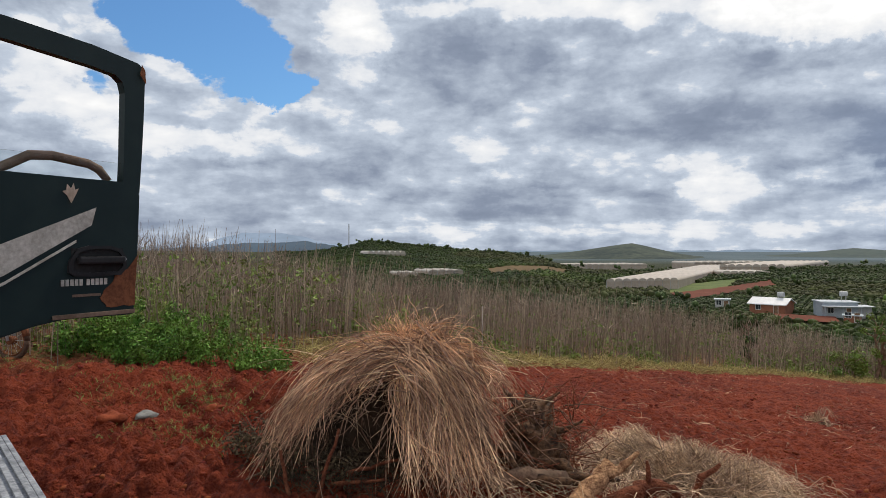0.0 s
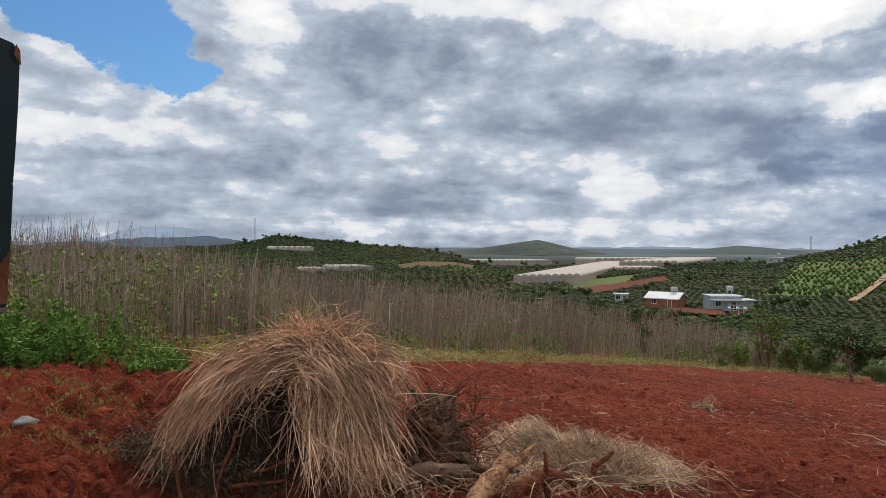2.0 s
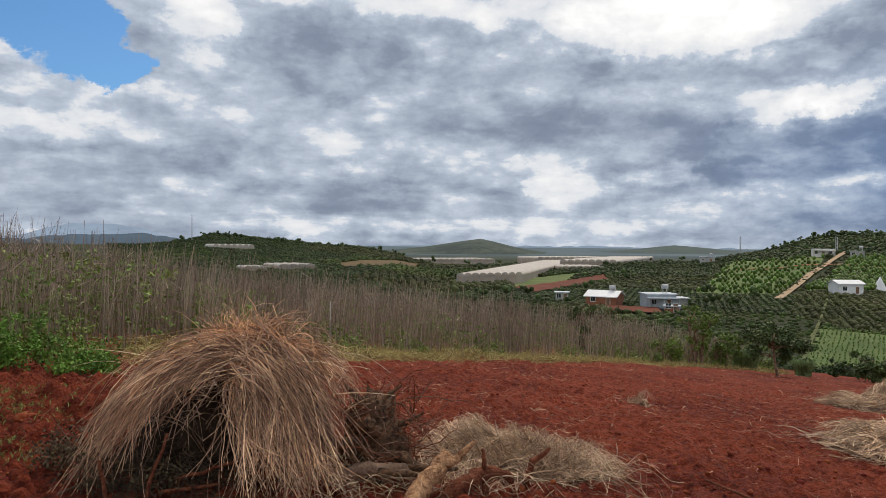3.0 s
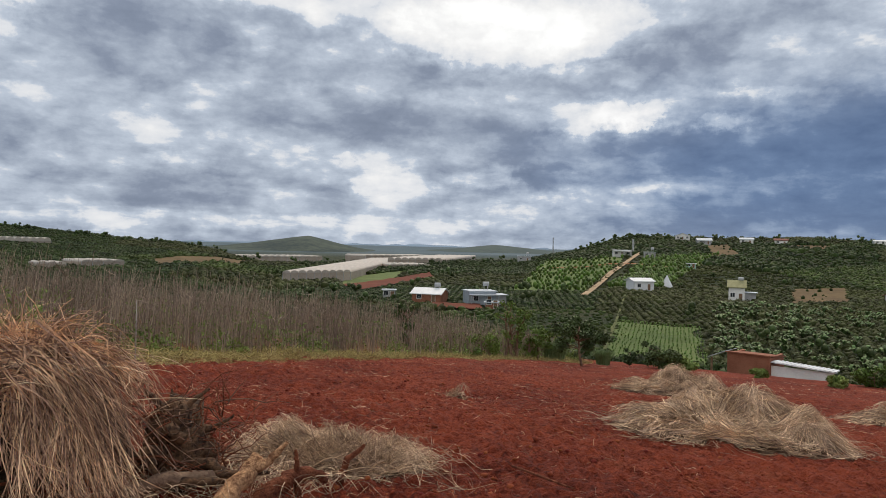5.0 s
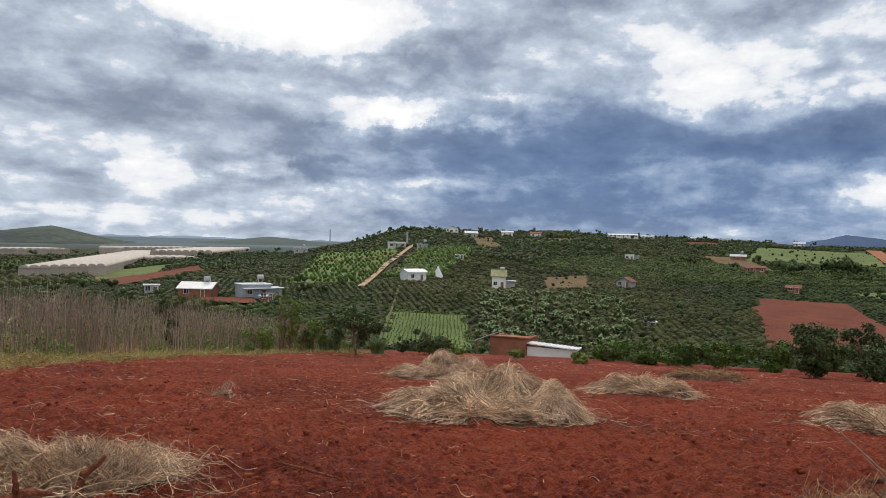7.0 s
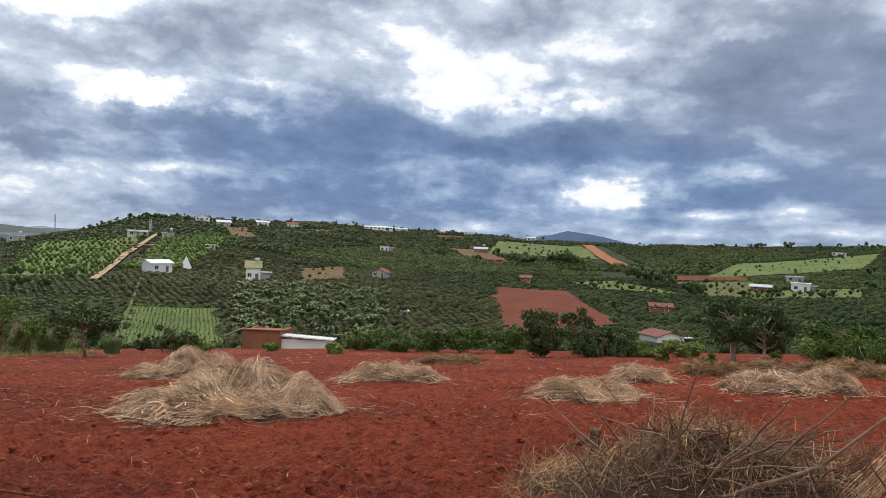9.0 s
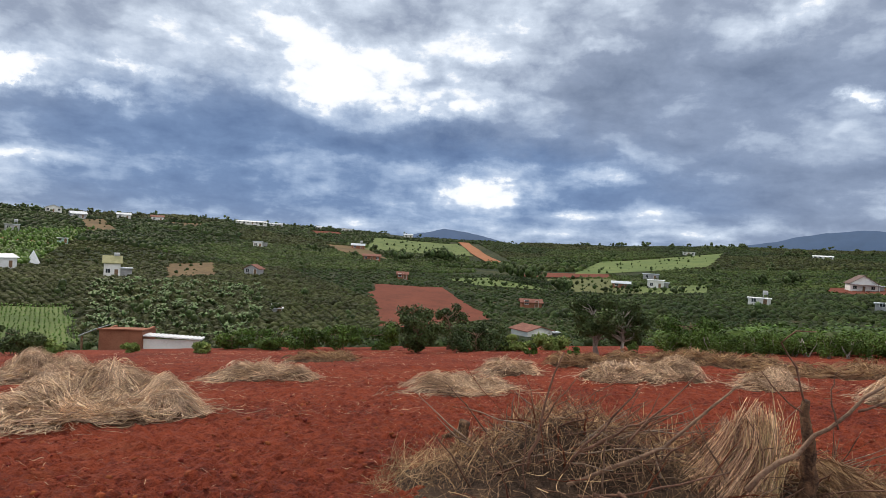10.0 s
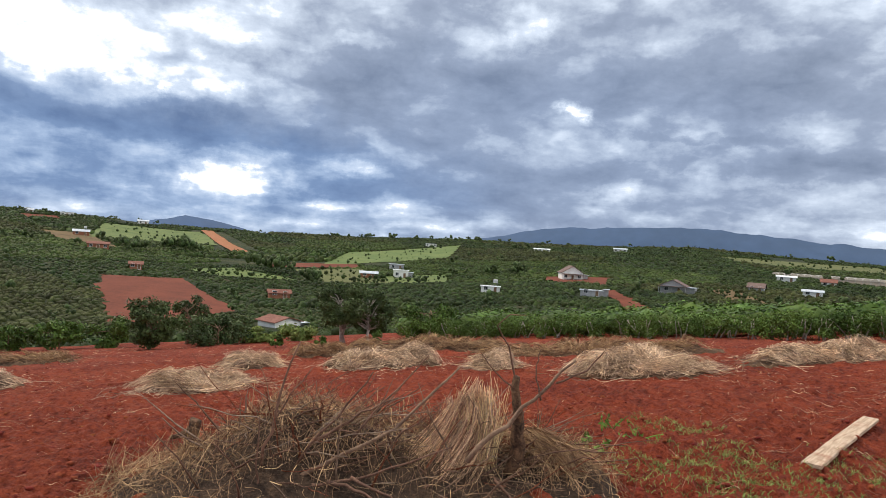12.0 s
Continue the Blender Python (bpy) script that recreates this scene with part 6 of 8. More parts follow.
def coffee_hedge():
    """Coffee bushes in close rows behind the field; the front ones stand singly."""
    k = 0
    for row, (da, count) in enumerate([(0.0, 34), (2.2, 32), (4.6, 30), (7.2, 30)]):
        for i in range(count):
            az = 95.5 + (137 - 95.5) * (i + 0.5) / count + rng.normal() * 0.25
            d = np.interp(az, [95, 109, 118, 126, 138], [31.5, 28.8, 27.0, 25.4, 24.5]) + da + rng.normal() * 0.25
            s = rng.uniform(0.9, 1.2) * (1.0 + 0.10 * row)
            p = at(az, d)
            if row == 0:
                tall = 0.80 * s
                root = thing("coffee_bush", pose(p.x, p.y, p.z, 0, 0, rng.uniform(0, 360)), "leafy dark green coffee bush in a hedge row", "coffee bush", "coffee hedge behind the field")
                stems = [wander((rng.normal() * 0.06, rng.normal() * 0.06, -0.05), (rng.normal() * 0.22, rng.normal() * 0.22, tall * 0.8), 5, 0.05, rng) for _ in range(3)]
                part("stem", tubes(stems, [np.linspace(0.03, 0.012, 5)] * 3, 5), BARK_PALE, root)
                m = 18
                c = np.stack([rng.normal(size=m) * 0.34, rng.normal(size=m) * 0.30, rng.uniform(0.15, 0.95, m) * tall], -1)
                v, f = leaf_cloud(rng, c, rng.uniform(0.14, 0.28, m), 1300, 0.042, 0.8, 0.3)
                part("foliage", mesh_from("foliage", v, f), COFFEE_NEAR, root)
            else:
                hedge_back.append((p.x, p.y, p.z, s * 1.8, s * 1.12))


hedge_back = []
coffee_hedge()
hb = np.array(hedge_back)
scatter("coffee_rows", [bush_form(rng, 420, 1.0, 0.06) for _ in range(6)], hb[:, :3], hb[:, 3:], rng, COFFEE_NEAR, "close rows of leafy coffee bushes behind the hedge", "coffee bushes")


# ---- green weeds by the truck and on the soil ----
def weed_patch(label, cx, cy, rx, ry, tall, leaves, size, mat, name="weed_patch"):
    z = float(height(cx, cy))
    root = thing(name, pose(cx, cy, z), label, "weeds")
    m = 60 if rx > 0.2 else 5
    r, a = np.sqrt(rng.random(m)), rng.uniform(0, 2 * np.pi, m)
    x, y = r * np.cos(a) * rx, r * np.sin(a) * ry
    h = tall * (1 - 0.5 * r ** 2) * rng.uniform(0.3, 1.35, m)
    gz = height(cx + x, cy + y) - z
    stems = [wander((x[i], y[i], gz[i] - 0.02), (x[i] + rng.normal() * 0.08, y[i] + rng.normal() * 0.08, gz[i] + h[i]), 4, 0.04, rng) for i in range(m)]
    part("stem_tangle", tubes(stems, [np.linspace(0.008, 0.003, 4)] * m, 4), mat, root)["kind"] = "stuff"
    c = np.array([s[k] for s in stems for k in (1, 2, 3)])
    v, f = leaf_cloud(rng, c, np.full(len(c), max(0.10 if rx > 0.2 else 0.04, tall * 0.16)), leaves, size, 0.85, 0.3)
    keep = v.reshape(-1, 4, 3)
    low = keep[:, :, 2].min(1) > -0.2
    part("foliage", mesh_from("foliage", keep[low].reshape(-1, 3), np.arange(low.sum() * 4).reshape(-1, 4)), mat, root)
    return root


weed_patch("bright green weeds growing thick beside the truck", -4.75, 10.0, 0.95, 0.7, 0.66, 11000, 0.026, WEED)
weed_patch("bright green leafy weeds at the field's edge", -3.8, 9.6, 0.9, 0.7, 0.56, 8500, 0.025, WEED)
weed_patch("low green weeds thinning onto bare soil", -2.45, 9.2, 0.42, 0.4, 0.34, 2400, 0.024, WEED)
weed_patch("pale green weeds in front of the stalks", -4.4, 11.0, 1.6, 0.6, 0.9, 2200, 0.028, WEED_PALE)
weed_patch("yellow-green weed among dry stalks", -0.75, 11.5, 0.5, 0.4, 0.75, 700, 0.045, WEED_PALE)
weed_patch("small leafy seedling with bright green leaves", 5.6, -2.2, 0.07, 0.07, 0.18, 50, 0.035, WEED)
weed_patch("thin seedling on red soil", 6.6, -2.75, 0.08, 0.08, 0.2, 40, 0.025, WEED)
weed_patch("thin seedling on red soil", 6.2, -2.9, 0.05, 0.05, 0.16, 30, 0.022, WEED)


def grass_mats():
    """Low grass and creeping weeds on the soil."""
    spots = [(5.1, -2.55, 0.45), (4.75, -3.3, 0.5), (4.4, -3.0, 0.4), (5.0, -4.4, 0.5), (5.6, -3.5, 0.28), (5.5, -2.9, 0.3), (4.3, -3.8, 0.6), (6.6, -3.7, 0.25), (6.9, -3.4, 0.25),
             (-2.3, 5.6, 0.4), (-3.0, 6.8, 0.5), (-3.9, 7.6, 0.5), (-2.2, 6.6, 0.35), (-4.6, 8.0, 0.6), (-3.1, 7.6, 0.4), (-1.75, 5.3, 0.3), (-2.3, 7.4, 0.4), (-5.2, 8.6, 0.6)]
    c = []
    for x, y, r in spots:
        m = int(700 * r / 0.4)
        q, a = np.sqrt(rng.random(m)) * r, rng.uniform(0, 2 * np.pi, m)
        c.append(np.stack([x + q * np.cos(a) * 1.5, y + q * np.sin(a), np.zeros(m)], -1))
    c = np.vstack(c)
    c = c[relief(c[:, 0], c[:, 1], 0.35, 2, 33) > -0.2]
    c[:, 2] = height(c[:, 0], c[:, 1]) + clods(c[:, 0], c[:, 1])
    n = len(c)
    a, ln = rng.uniform(0, 2 * np.pi, n), rng.uniform(0.015, 0.055, n)
    t = np.linspace(0, 1, 4)
    p = np.stack([c[:, :1] + np.cos(a)[:, None] * ln[:, None] * t * 0.8, c[:, 1:2] + np.sin(a)[:, None] * ln[:, None] * t * 0.8, c[:, 2:] + ln[:, None] * np.sin(t * 2.0) * 0.7], -1)
    v, f = ribbons(p, rng.uniform(0.003, 0.008, n), rng)
    tagged(new("creeping_grass", mesh_from("creeping_grass", v, f)), "creeping green grass on red soil", "grass", kind="stuff").data.materials.append(
        leafy("creeping_grass", (0.13, 0.19, 0.045), (0.33, 0.38, 0.12), 0.4, 0.6, 2.0))


grass_mats()

# ---- the tall stack of cut grass with roots and logs ----
def fan(n, start_a, start_b, end_a, end_b, sag, rng_, jitter=0.05, up=0.12, k=9, lock=18):
    """Straws in loose locks from a line of starts to a line of ends, arched."""
    m = max(n // lock, 3)
    who = rng_.integers(0, m, n)
    wild = np.where(rng_.random((n, 1)) < 0.16, 3.0, 1.0)

    def locks(size, share=0.35):
        return (rng_.normal(size=(m, 3)) * size)[who] + rng_.normal(size=(n, 3)) * size * share * wild

    s = rng_.random((m, 1))
    e = np.clip(s + rng_.normal(size=(m, 1)) * 0.22, -0.05, 1.05)
    s, e = s[who] + rng_.normal(size=(n, 1)) * 0.025 * wild, e[who] + rng_.normal(size=(n, 1)) * 0.05 * wild
    p0 = np.asarray(start_a) * (1 - s) + np.asarray(start_b) * s + locks(jitter)
    p3 = np.asarray(end_a) * (1 - e) + np.asarray(end_b) * e + locks(jitter * 1.5, 0.6)
    p3 = p0 + (p3 - p0) * (rng_.uniform(0.72, 1.12, (m, 1))[who] * rng_.uniform(0.8, 1.08, (n, 1)))
    mid = (p0 + p3) / 2 + np.array([0, -0.10, up]) + locks(jitter * 1.3) + np.array([0, -1, 0.3]) * (rng_.random((m, 1)) * 0.10)[who]
    t = np.linspace(0, 1, k)[None, :, None]
    p = (1 - t) ** 2 * p0[:, None] + 2 * t * (1 - t) * mid[:, None] + t ** 2 * p3[:, None]
    wave = np.cumsum(rng_.normal(size=(n, k, 3)) * 0.0035, 1)
    return p + sag * rng_.normal(size=(n, 1, 3)) * np.sin(t * 3.1) * 0.6 + wave


# dark copy of the straw that stands for shade in the hollow
STRAW_SHADED = two_tone("shaded_straw", (0.025, 0.018, 0.012), (0.11, 0.075, 0.045), 6.0, 0.9, 0.0, island=0.4)


def sweep(n, lines, rng_, spread=0.035, lock=16, wild=0.3, k=11, ends=0.3, short=0.75):
    """Straws in locks along a curve whose four handles each run on a line between two places."""
    m = max(n // lock, 3)
    who = rng_.integers(0, m, n)
    s0 = rng_.random((m, 1))
    loose = np.where(rng_.random((n, 1)) < wild, 3.2, 1.0)
    hs = []
    for i, (a, b) in enumerate(lines):
        s_ = np.clip(s0 + rng_.normal(size=(m, 1)) * 0.12 * (i > 0) * (1 + i * ends), -0.08, 1.08)[who] + rng_.normal(size=(n, 1)) * 0.03 * loose
        h = np.asarray(a) * (1 - s_) + np.asarray(b) * s_
        h = h + (rng_.normal(size=(m, 3)) * spread)[who] + rng_.normal(size=(n, 3)) * spread * 0.4 * loose * (0.6 + 0.4 * i)
        hs.append(h)
    p0, p1, p2, p3 = [h[:, None] for h in hs]
    reach = (rng_.uniform(short, 1.06, (m, 1))[who] * rng_.uniform(0.85, 1.05, (n, 1)))[:, :, None]
    t = np.linspace(0, 1, k)[None, :, None] * reach
    q = (1 - t) ** 3 * p0 + 3 * t * (1 - t) ** 2 * p1 + 3 * t ** 2 * (1 - t) * p2 + t ** 3 * p3
    return q + np.cumsum(rng_.normal(size=(n, k, 3)) * 0.007, 1)


def grass_stack():
    root = thing("grass_stack", Matrix.Identity(4), "tall shaggy stack of brown cut grass with a dark hollow", "straw heap")
    # heart, hollowed in front, coloured dark for the shade inside
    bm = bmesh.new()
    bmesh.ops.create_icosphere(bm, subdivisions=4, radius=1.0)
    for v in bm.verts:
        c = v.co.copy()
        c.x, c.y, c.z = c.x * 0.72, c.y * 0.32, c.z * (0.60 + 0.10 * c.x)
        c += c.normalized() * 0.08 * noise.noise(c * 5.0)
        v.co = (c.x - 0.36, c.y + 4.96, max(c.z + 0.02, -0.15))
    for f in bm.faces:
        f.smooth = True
    part("matted_core", bm, two_tone("hollow_shade_straw", (0.014, 0.009, 0.006), (0.06, 0.038, 0.024), 8.0, 0.95, 0.8, 0.03, 50.0), root, "straw core, coloured dark for the hollow's shade")
    # each mat: count, four handle lines, spread, straws to a lock
    mats = [
        # long mat drooping over the side
        (1150, (((-0.30, 4.82, 0.70), (0.02, 4.66, 0.78)), ((-0.56, 4.72, 0.80), (-0.42, 4.52, 0.80)), ((-1.02, 4.56, 0.76), (-0.86, 4.40, 0.70)), ((-1.12, 4.40, 0.08), (-0.94, 4.28, 0.22))), 0.045, 14),
        # fringe hanging before the hollow
        (520, (((-0.34, 4.66, 0.72), (-0.06, 4.60, 0.76)), ((-0.55, 4.52, 0.80), (-0.38, 4.46, 0.80)), ((-0.92, 4.40, 0.74), (-0.66, 4.36, 0.72)), ((-0.98, 4.32, 0.30), (-0.60, 4.34, 0.50))), 0.04, 9),
        # pale sheaf falling forward
        (1000, (((-0.32, 4.62, 0.72), (0.02, 4.66, 0.84)), ((-0.30, 4.50, 0.62), (0.12, 4.50, 0.62)), ((-0.30, 4.28, 0.30), (0.26, 4.26, 0.32)), ((-0.28, 4.06, -0.04), (0.40, 4.08, 0.0))), 0.04, 12),
        # top layer crossing it towards the stump
        (420, (((-0.46, 4.60, 0.80), (-0.10, 4.62, 0.90)), ((-0.20, 4.48, 0.78), (0.10, 4.48, 0.76)), ((0.05, 4.34, 0.46), (0.36, 4.34, 0.42)), ((0.10, 4.16, 0.12), (0.40, 4.20, 0.14))), 0.05, 6),
        # cover over the stump, curling down
        (260, (((-0.12, 4.72, 0.72), (0.10, 4.68, 0.76)), ((0.10, 4.66, 0.80), (0.24, 4.60, 0.74)), ((0.26, 4.60, 0.70), (0.44, 4.52, 0.62)), ((0.26, 4.46, 0.44), (0.50, 4.44, 0.42))), 0.045, 5),
        # feathery tuft standing on the crest
        (330, (((-0.36, 4.66, 0.64), (0.02, 4.66, 0.66)), ((-0.34, 4.64, 0.84), (-0.08, 4.64, 0.86)), ((-0.38, 4.62, 0.95), (-0.12, 4.62, 0.98)), ((-0.50, 4.60, 0.98), (0.06, 4.60, 1.03))), 0.04, 6),
        (90, (((-0.30, 4.64, 0.70), (0.02, 4.64, 0.72)), ((-0.24, 4.62, 0.98), (0.02, 4.62, 0.94)), ((-0.10, 4.60, 1.12), (0.20, 4.60, 1.0)), ((0.10, 4.58, 0.98), (0.42, 4.56, 0.78))), 0.05, 3),
        # back slope
        (420, (((-0.9, 4.86, 0.56), (0.25, 4.86, 0.66)), ((-0.95, 5.0, 0.56), (0.32, 5.0, 0.60)), ((-1.0, 5.12, 0.3), (0.38, 5.12, 0.3)), ((-1.05, 5.25, -0.05), (0.45, 5.25, -0.1))), 0.06, 14),
        # crest, combed along the top
        (380, (((0.30, 4.72, 0.62), (0.16, 4.62, 0.70)), ((0.05, 4.72, 0.84), (-0.06, 4.62, 0.86)), ((-0.35, 4.72, 0.86), (-0.45, 4.56, 0.84)), ((-0.92, 4.66, 0.62), (-0.84, 4.48, 0.60))), 0.05, 5),
    ]
    for count, lines, spread, lock in mats:
        q = sweep(int(count * 0.62), lines, rng, spread * 1.4, max(lock // 2, 3))
        v, f = ribbons(q, 0.0045 + 0.009 * rng.random(len(q)) ** 2, rng)
        part("straw", mesh_from("straw", v, f), STRAW, root, "long brown dry straws")["kind"] = "stuff"
    # litter in the hollow and at the foot, darkened as if shaded
    n = 900
    p0 = np.stack([rng.uniform(-1.15, 0.1, n), rng.uniform(4.15, 4.62, n), np.zeros(n)], -1)
    p0[:, 2] = height(p0[:, 0], p0[:, 1]) + rng.random(n) * 0.22 * np.clip((p0[:, 1] - 4.05) * 2.2, 0.1, 1)
    a, ln, t = rng.uniform(0, 2 * np.pi, n), rng.uniform(0.08, 0.34, n), np.linspace(0, 1, 6)
    q = np.stack([p0[:, :1] + np.cos(a)[:, None] * ln[:, None] * t, p0[:, 1:2] + 0.5 * np.sin(a)[:, None] * ln[:, None] * t, p0[:, 2:] + 0.12 * np.sin(t * 3)[None] * rng.random((n, 1))], -1)
    v, f = ribbons(q, rng.uniform(0.003, 0.006, n), rng)
    part("straw", mesh_from("straw", v, f), STRAW_SHADED, root, "straws in the hollow, coloured dark for its shade")["kind"] = "stuff"
    # feathery heads standing up at the top and bending over
    n = 260
    s = np.stack([rng.uniform(-0.50, 0.10, n), rng.normal(size=n) * 0.06 + 4.66, np.full(n, 0.70)], -1)
    dx, hgt = rng.normal(size=n) * 0.13 - 0.05 + 0.25 * (s[:, 0] + 0.2), rng.uniform(0.10, 0.46, n) * np.where(rng.random(n) < 0.3, 1.2, 0.85) * np.interp(s[:, 0], [-0.5, -0.28, -0.1, 0.1], [0.45, 1.15, 0.9, 0.5])
    t = np.linspace(0, 1, 8)
    curl = np.where(rng.random(n) < 0.45, 0.42, 0.05) * rng.random(n)
    q = np.stack([s[:, :1] + dx[:, None] * t + curl[:, None] * t ** 3, s[:, 1:2] + rng.normal(size=(n, 1)) * 0.1 * t, s[:, 2:] + hgt[:, None] * (1.35 * t - (0.35 + curl[:, None]) * t ** 3)], -1)
    v, f = ribbons(q, rng.uniform(0.003, 0.007, n), rng)
    part("standing_straw", mesh_from("standing_straw", v, f), STRAW, root)["kind"] = "stuff"
    # long stray straws springing out all round
    n = 300
    a0 = np.stack([rng.uniform(-0.9, 0.45, n), rng.uniform(4.4, 4.75, n), rng.uniform(0.35, 0.78, n)], -1)
    d0 = np.stack([np.clip(rng.normal(size=n) * 0.22, -0.4, 0.4), rng.normal(size=n) * 0.12 - 0.05, rng.normal(size=n) * 0.12 + 0.12], -1)
    t = np.linspace(0, 1, 8)[None, :, None]
    q = a0[:, None] + d0[:, None] * t + np.array([0, 0, -0.34]) * t ** 2 * rng.random((n, 1, 1))
    v, f = ribbons(q, rng.uniform(0.003, 0.008, n), rng)
    part("stray_straw", mesh_from("stray_straw", v, f), STRAW_PALE, root)["kind"] = "stuff"
    # withered leafy scrub at the side
    v, f = leaf_cloud(rng, [(-1.30, 4.62, 0.20), (-1.15, 4.50, 0.18), (-1.42, 4.70, 0.14), (-1.05, 4.42, 0.08), (-0.7, 4.35, 0.05)], [0.20, 0.2, 0.16, 0.18, 0.2], 2300, 0.016, 0.9, 0.2)
    v[:, 2] = np.maximum(v[:, 2], height(v[:, 0], v[:, 1]) + 0.01)
    part("dead_leaves", mesh_from("dead_leaves", v, f), two_tone("dead_leaves", (0.035, 0.026, 0.016), (0.15, 0.105, 0.06), 9.0, 0.9, 0.0, island=0.5), root, "withered brown leaves")["kind"] = "stuff"
    sticks = [wander((-1.35 + 0.08 * i + rng.normal() * 0.1, 4.5 + rng.normal() * 0.15, -0.05), (-1.3 + 0.08 * i + rng.normal() * 0.25, 4.5 + rng.normal() * 0.2, rng.uniform(0.15, 0.40)), 5, 0.05, rng) for i in range(12)]
    sticks += [wander((-0.80, 4.12, -0.08), (-0.66, 4.26, 0.36), 6, 0.02, rng), wander((-0.94, 4.12, -0.08), (-1.02, 4.20, 0.24), 6, 0.02, rng),
               wander((-0.62, 4.30, 0.06), (-0.28, 4.30, 0.15), 6, 0.03, rng), wander((-0.70, 4.22, 0.02), (-0.35, 4.20, 0.06), 6, 0.03, rng)]
    for i, q in enumerate(sticks):
        r = 0.016 if i > 11 else 0.007
        part("stick", tubes([q], [np.linspace(r, r * 0.6, len(q))], 5), ROOT_BARK if i > 11 else TWIG, root)


LOG_BARK = two_tone("peeling_log_bark", (0.15, 0.05, 0.022), (0.72, 0.42, 0.22), 16.0, 0.85, 1.0, 0.03, 60.0)
ROOT_BARK = two_tone("red_root_bark", (0.10, 0.026, 0.014), (0.32, 0.11, 0.055), 16.0, 0.95, 1.0, 0.03, 70.0)
DARK_WOOD = two_tone("rotten_stump_wood", (0.03, 0.017, 0.012), (0.20, 0.11, 0.06), 10.0, 0.9, 0.9, 0.02, 40.0)
grass_stack()


def gnarled(label, pts, radii, mat, stubs=(), name="log", lump=0.34):
    """A knotty length of wood along a line, with side stubs."""
    mid = np.mean(pts, axis=0)
    gz = float(height(mid[0], mid[1]))
    root = thing(name, pose(mid[0], mid[1], gz), label, "log")
    base = Vector((mid[0], mid[1], gz))

    def wood(points, rr, sides=10):
        k = 14
        s = np.linspace(0, len(points) - 1, k)
        p = np.stack([np.interp(s, range(len(points)), [q[i] for q in points]) for i in range(3)], -1) - np.array(base)
        r = np.interp(s, range(len(points)), rr)
        me = tubes([p + rng.normal(size=p.shape) * r.mean() * 0.12], [r], sides)
        for v in me.vertices:
            v.co += v.co.normalized() * 0.0 + Vector(noise.noise_vector(v.co * 14.0)) * float(r.mean()) * lump
        return me

    part("trunk", wood(pts, radii), mat, root)
    for q, rr in stubs:
        part("branch_stub", wood(q, rr, 7), mat, root)
    return root


gnarled("sawn log with peeling orange-brown bark", [(0.70, 3.86, -0.06), (0.83, 3.98, 0.02), (0.95, 4.09, 0.10), (1.04, 4.17, 0.165)], [0.060, 0.060, 0.056, 0.050], LOG_BARK,
        [([(0.98, 4.10, 0.11), (1.10, 4.12, 0.16), (1.20, 4.13, 0.25)], [0.034, 0.024, 0.012])])
gnarled("thick reddish root lying in the pile", [(0.98, 4.05, -0.08), (1.15, 4.12, 0.0), (1.34, 4.16, 0.03), (1.46, 4.18, -0.04)], [0.04, 0.055, 0.045, 0.02], ROOT_BARK, name="root", lump=0.9)
gnarled("dark uprooted stump with knotty roots", [(0.62, 4.70, -0.05), (0.62, 4.68, 0.14), (0.60, 4.66, 0.30), (0.56, 4.66, 0.42)], [0.24, 0.22, 0.17, 0.08], DARK_WOOD,
        [([(0.50, 4.46, 0.28), (0.56, 4.40, 0.32), (0.62, 4.42, 0.24)], [0.05, 0.055, 0.03]), ([(0.60, 4.6, 0.3), (0.70, 4.62, 0.44), (0.80, 4.6, 0.52)], [0.035, 0.018, 0.006]),
         ([(0.55, 4.6, 0.36), (0.46, 4.58, 0.50), (0.40, 4.56, 0.55)], [0.03, 0.02, 0.008]), ([(0.65, 4.50, 0.05), (0.78, 4.4, 0.1), (0.90, 4.3, 0.0)], [0.06, 0.035, 0.012]),
         ([(0.66, 4.6, 0.25), (0.84, 4.6, 0.26), (0.95, 4.55, 0.34)], [0.035, 0.02, 0.006]), ([(0.50, 4.50, 0.16), (0.42, 4.36, 0.22), (0.46, 4.28, 0.10)], [0.05, 0.035, 0.015])], name="stump", lump=0.6)
for ends, r in [(((0.55, 4.42, 0.02), (0.85, 4.28, 0.05), (1.12, 4.30, 0.02)), 0.030), (((0.35, 4.30, 0.02), (0.62, 4.22, 0.06), (0.90, 4.16, 0.04)), 0.028)]:
    gnarled("dark root trailing from the stump", list(ends), [r, r * 0.9, r * 0.4], DARK_WOOD, name="root", lump=0.5)
gnarled("grey-brown branch lying across the pile", [(0.28, 4.22, 0.02), (0.52, 4.25, 0.08), (0.80, 4.28, 0.05)], [0.04, 0.045, 0.03], BARK, name="branch")
gnarled("curved reddish root standing out of the straw", [(1.62, 4.35, -0.12), (1.66, 4.33, 0.02), (1.78, 4.3, 0.12)], [0.03, 0.025, 0.010], ROOT_BARK, name="root")
gnarled("short upright root in the straw", [(1.28, 4.15, -0.1), (1.27, 4.13, 0.08), (1.25, 4.12, 0.2)], [0.022, 0.018, 0.008], ROOT_BARK, name="root")
gnarled("thin stick lying on the soil", [(3.12, 4.52, -0.265), (3.16, 4.15, -0.245), (3.2, 3.83, -0.23)], [0.009, 0.011, 0.006], ROOT_BARK, name="stick", lump=0.3)


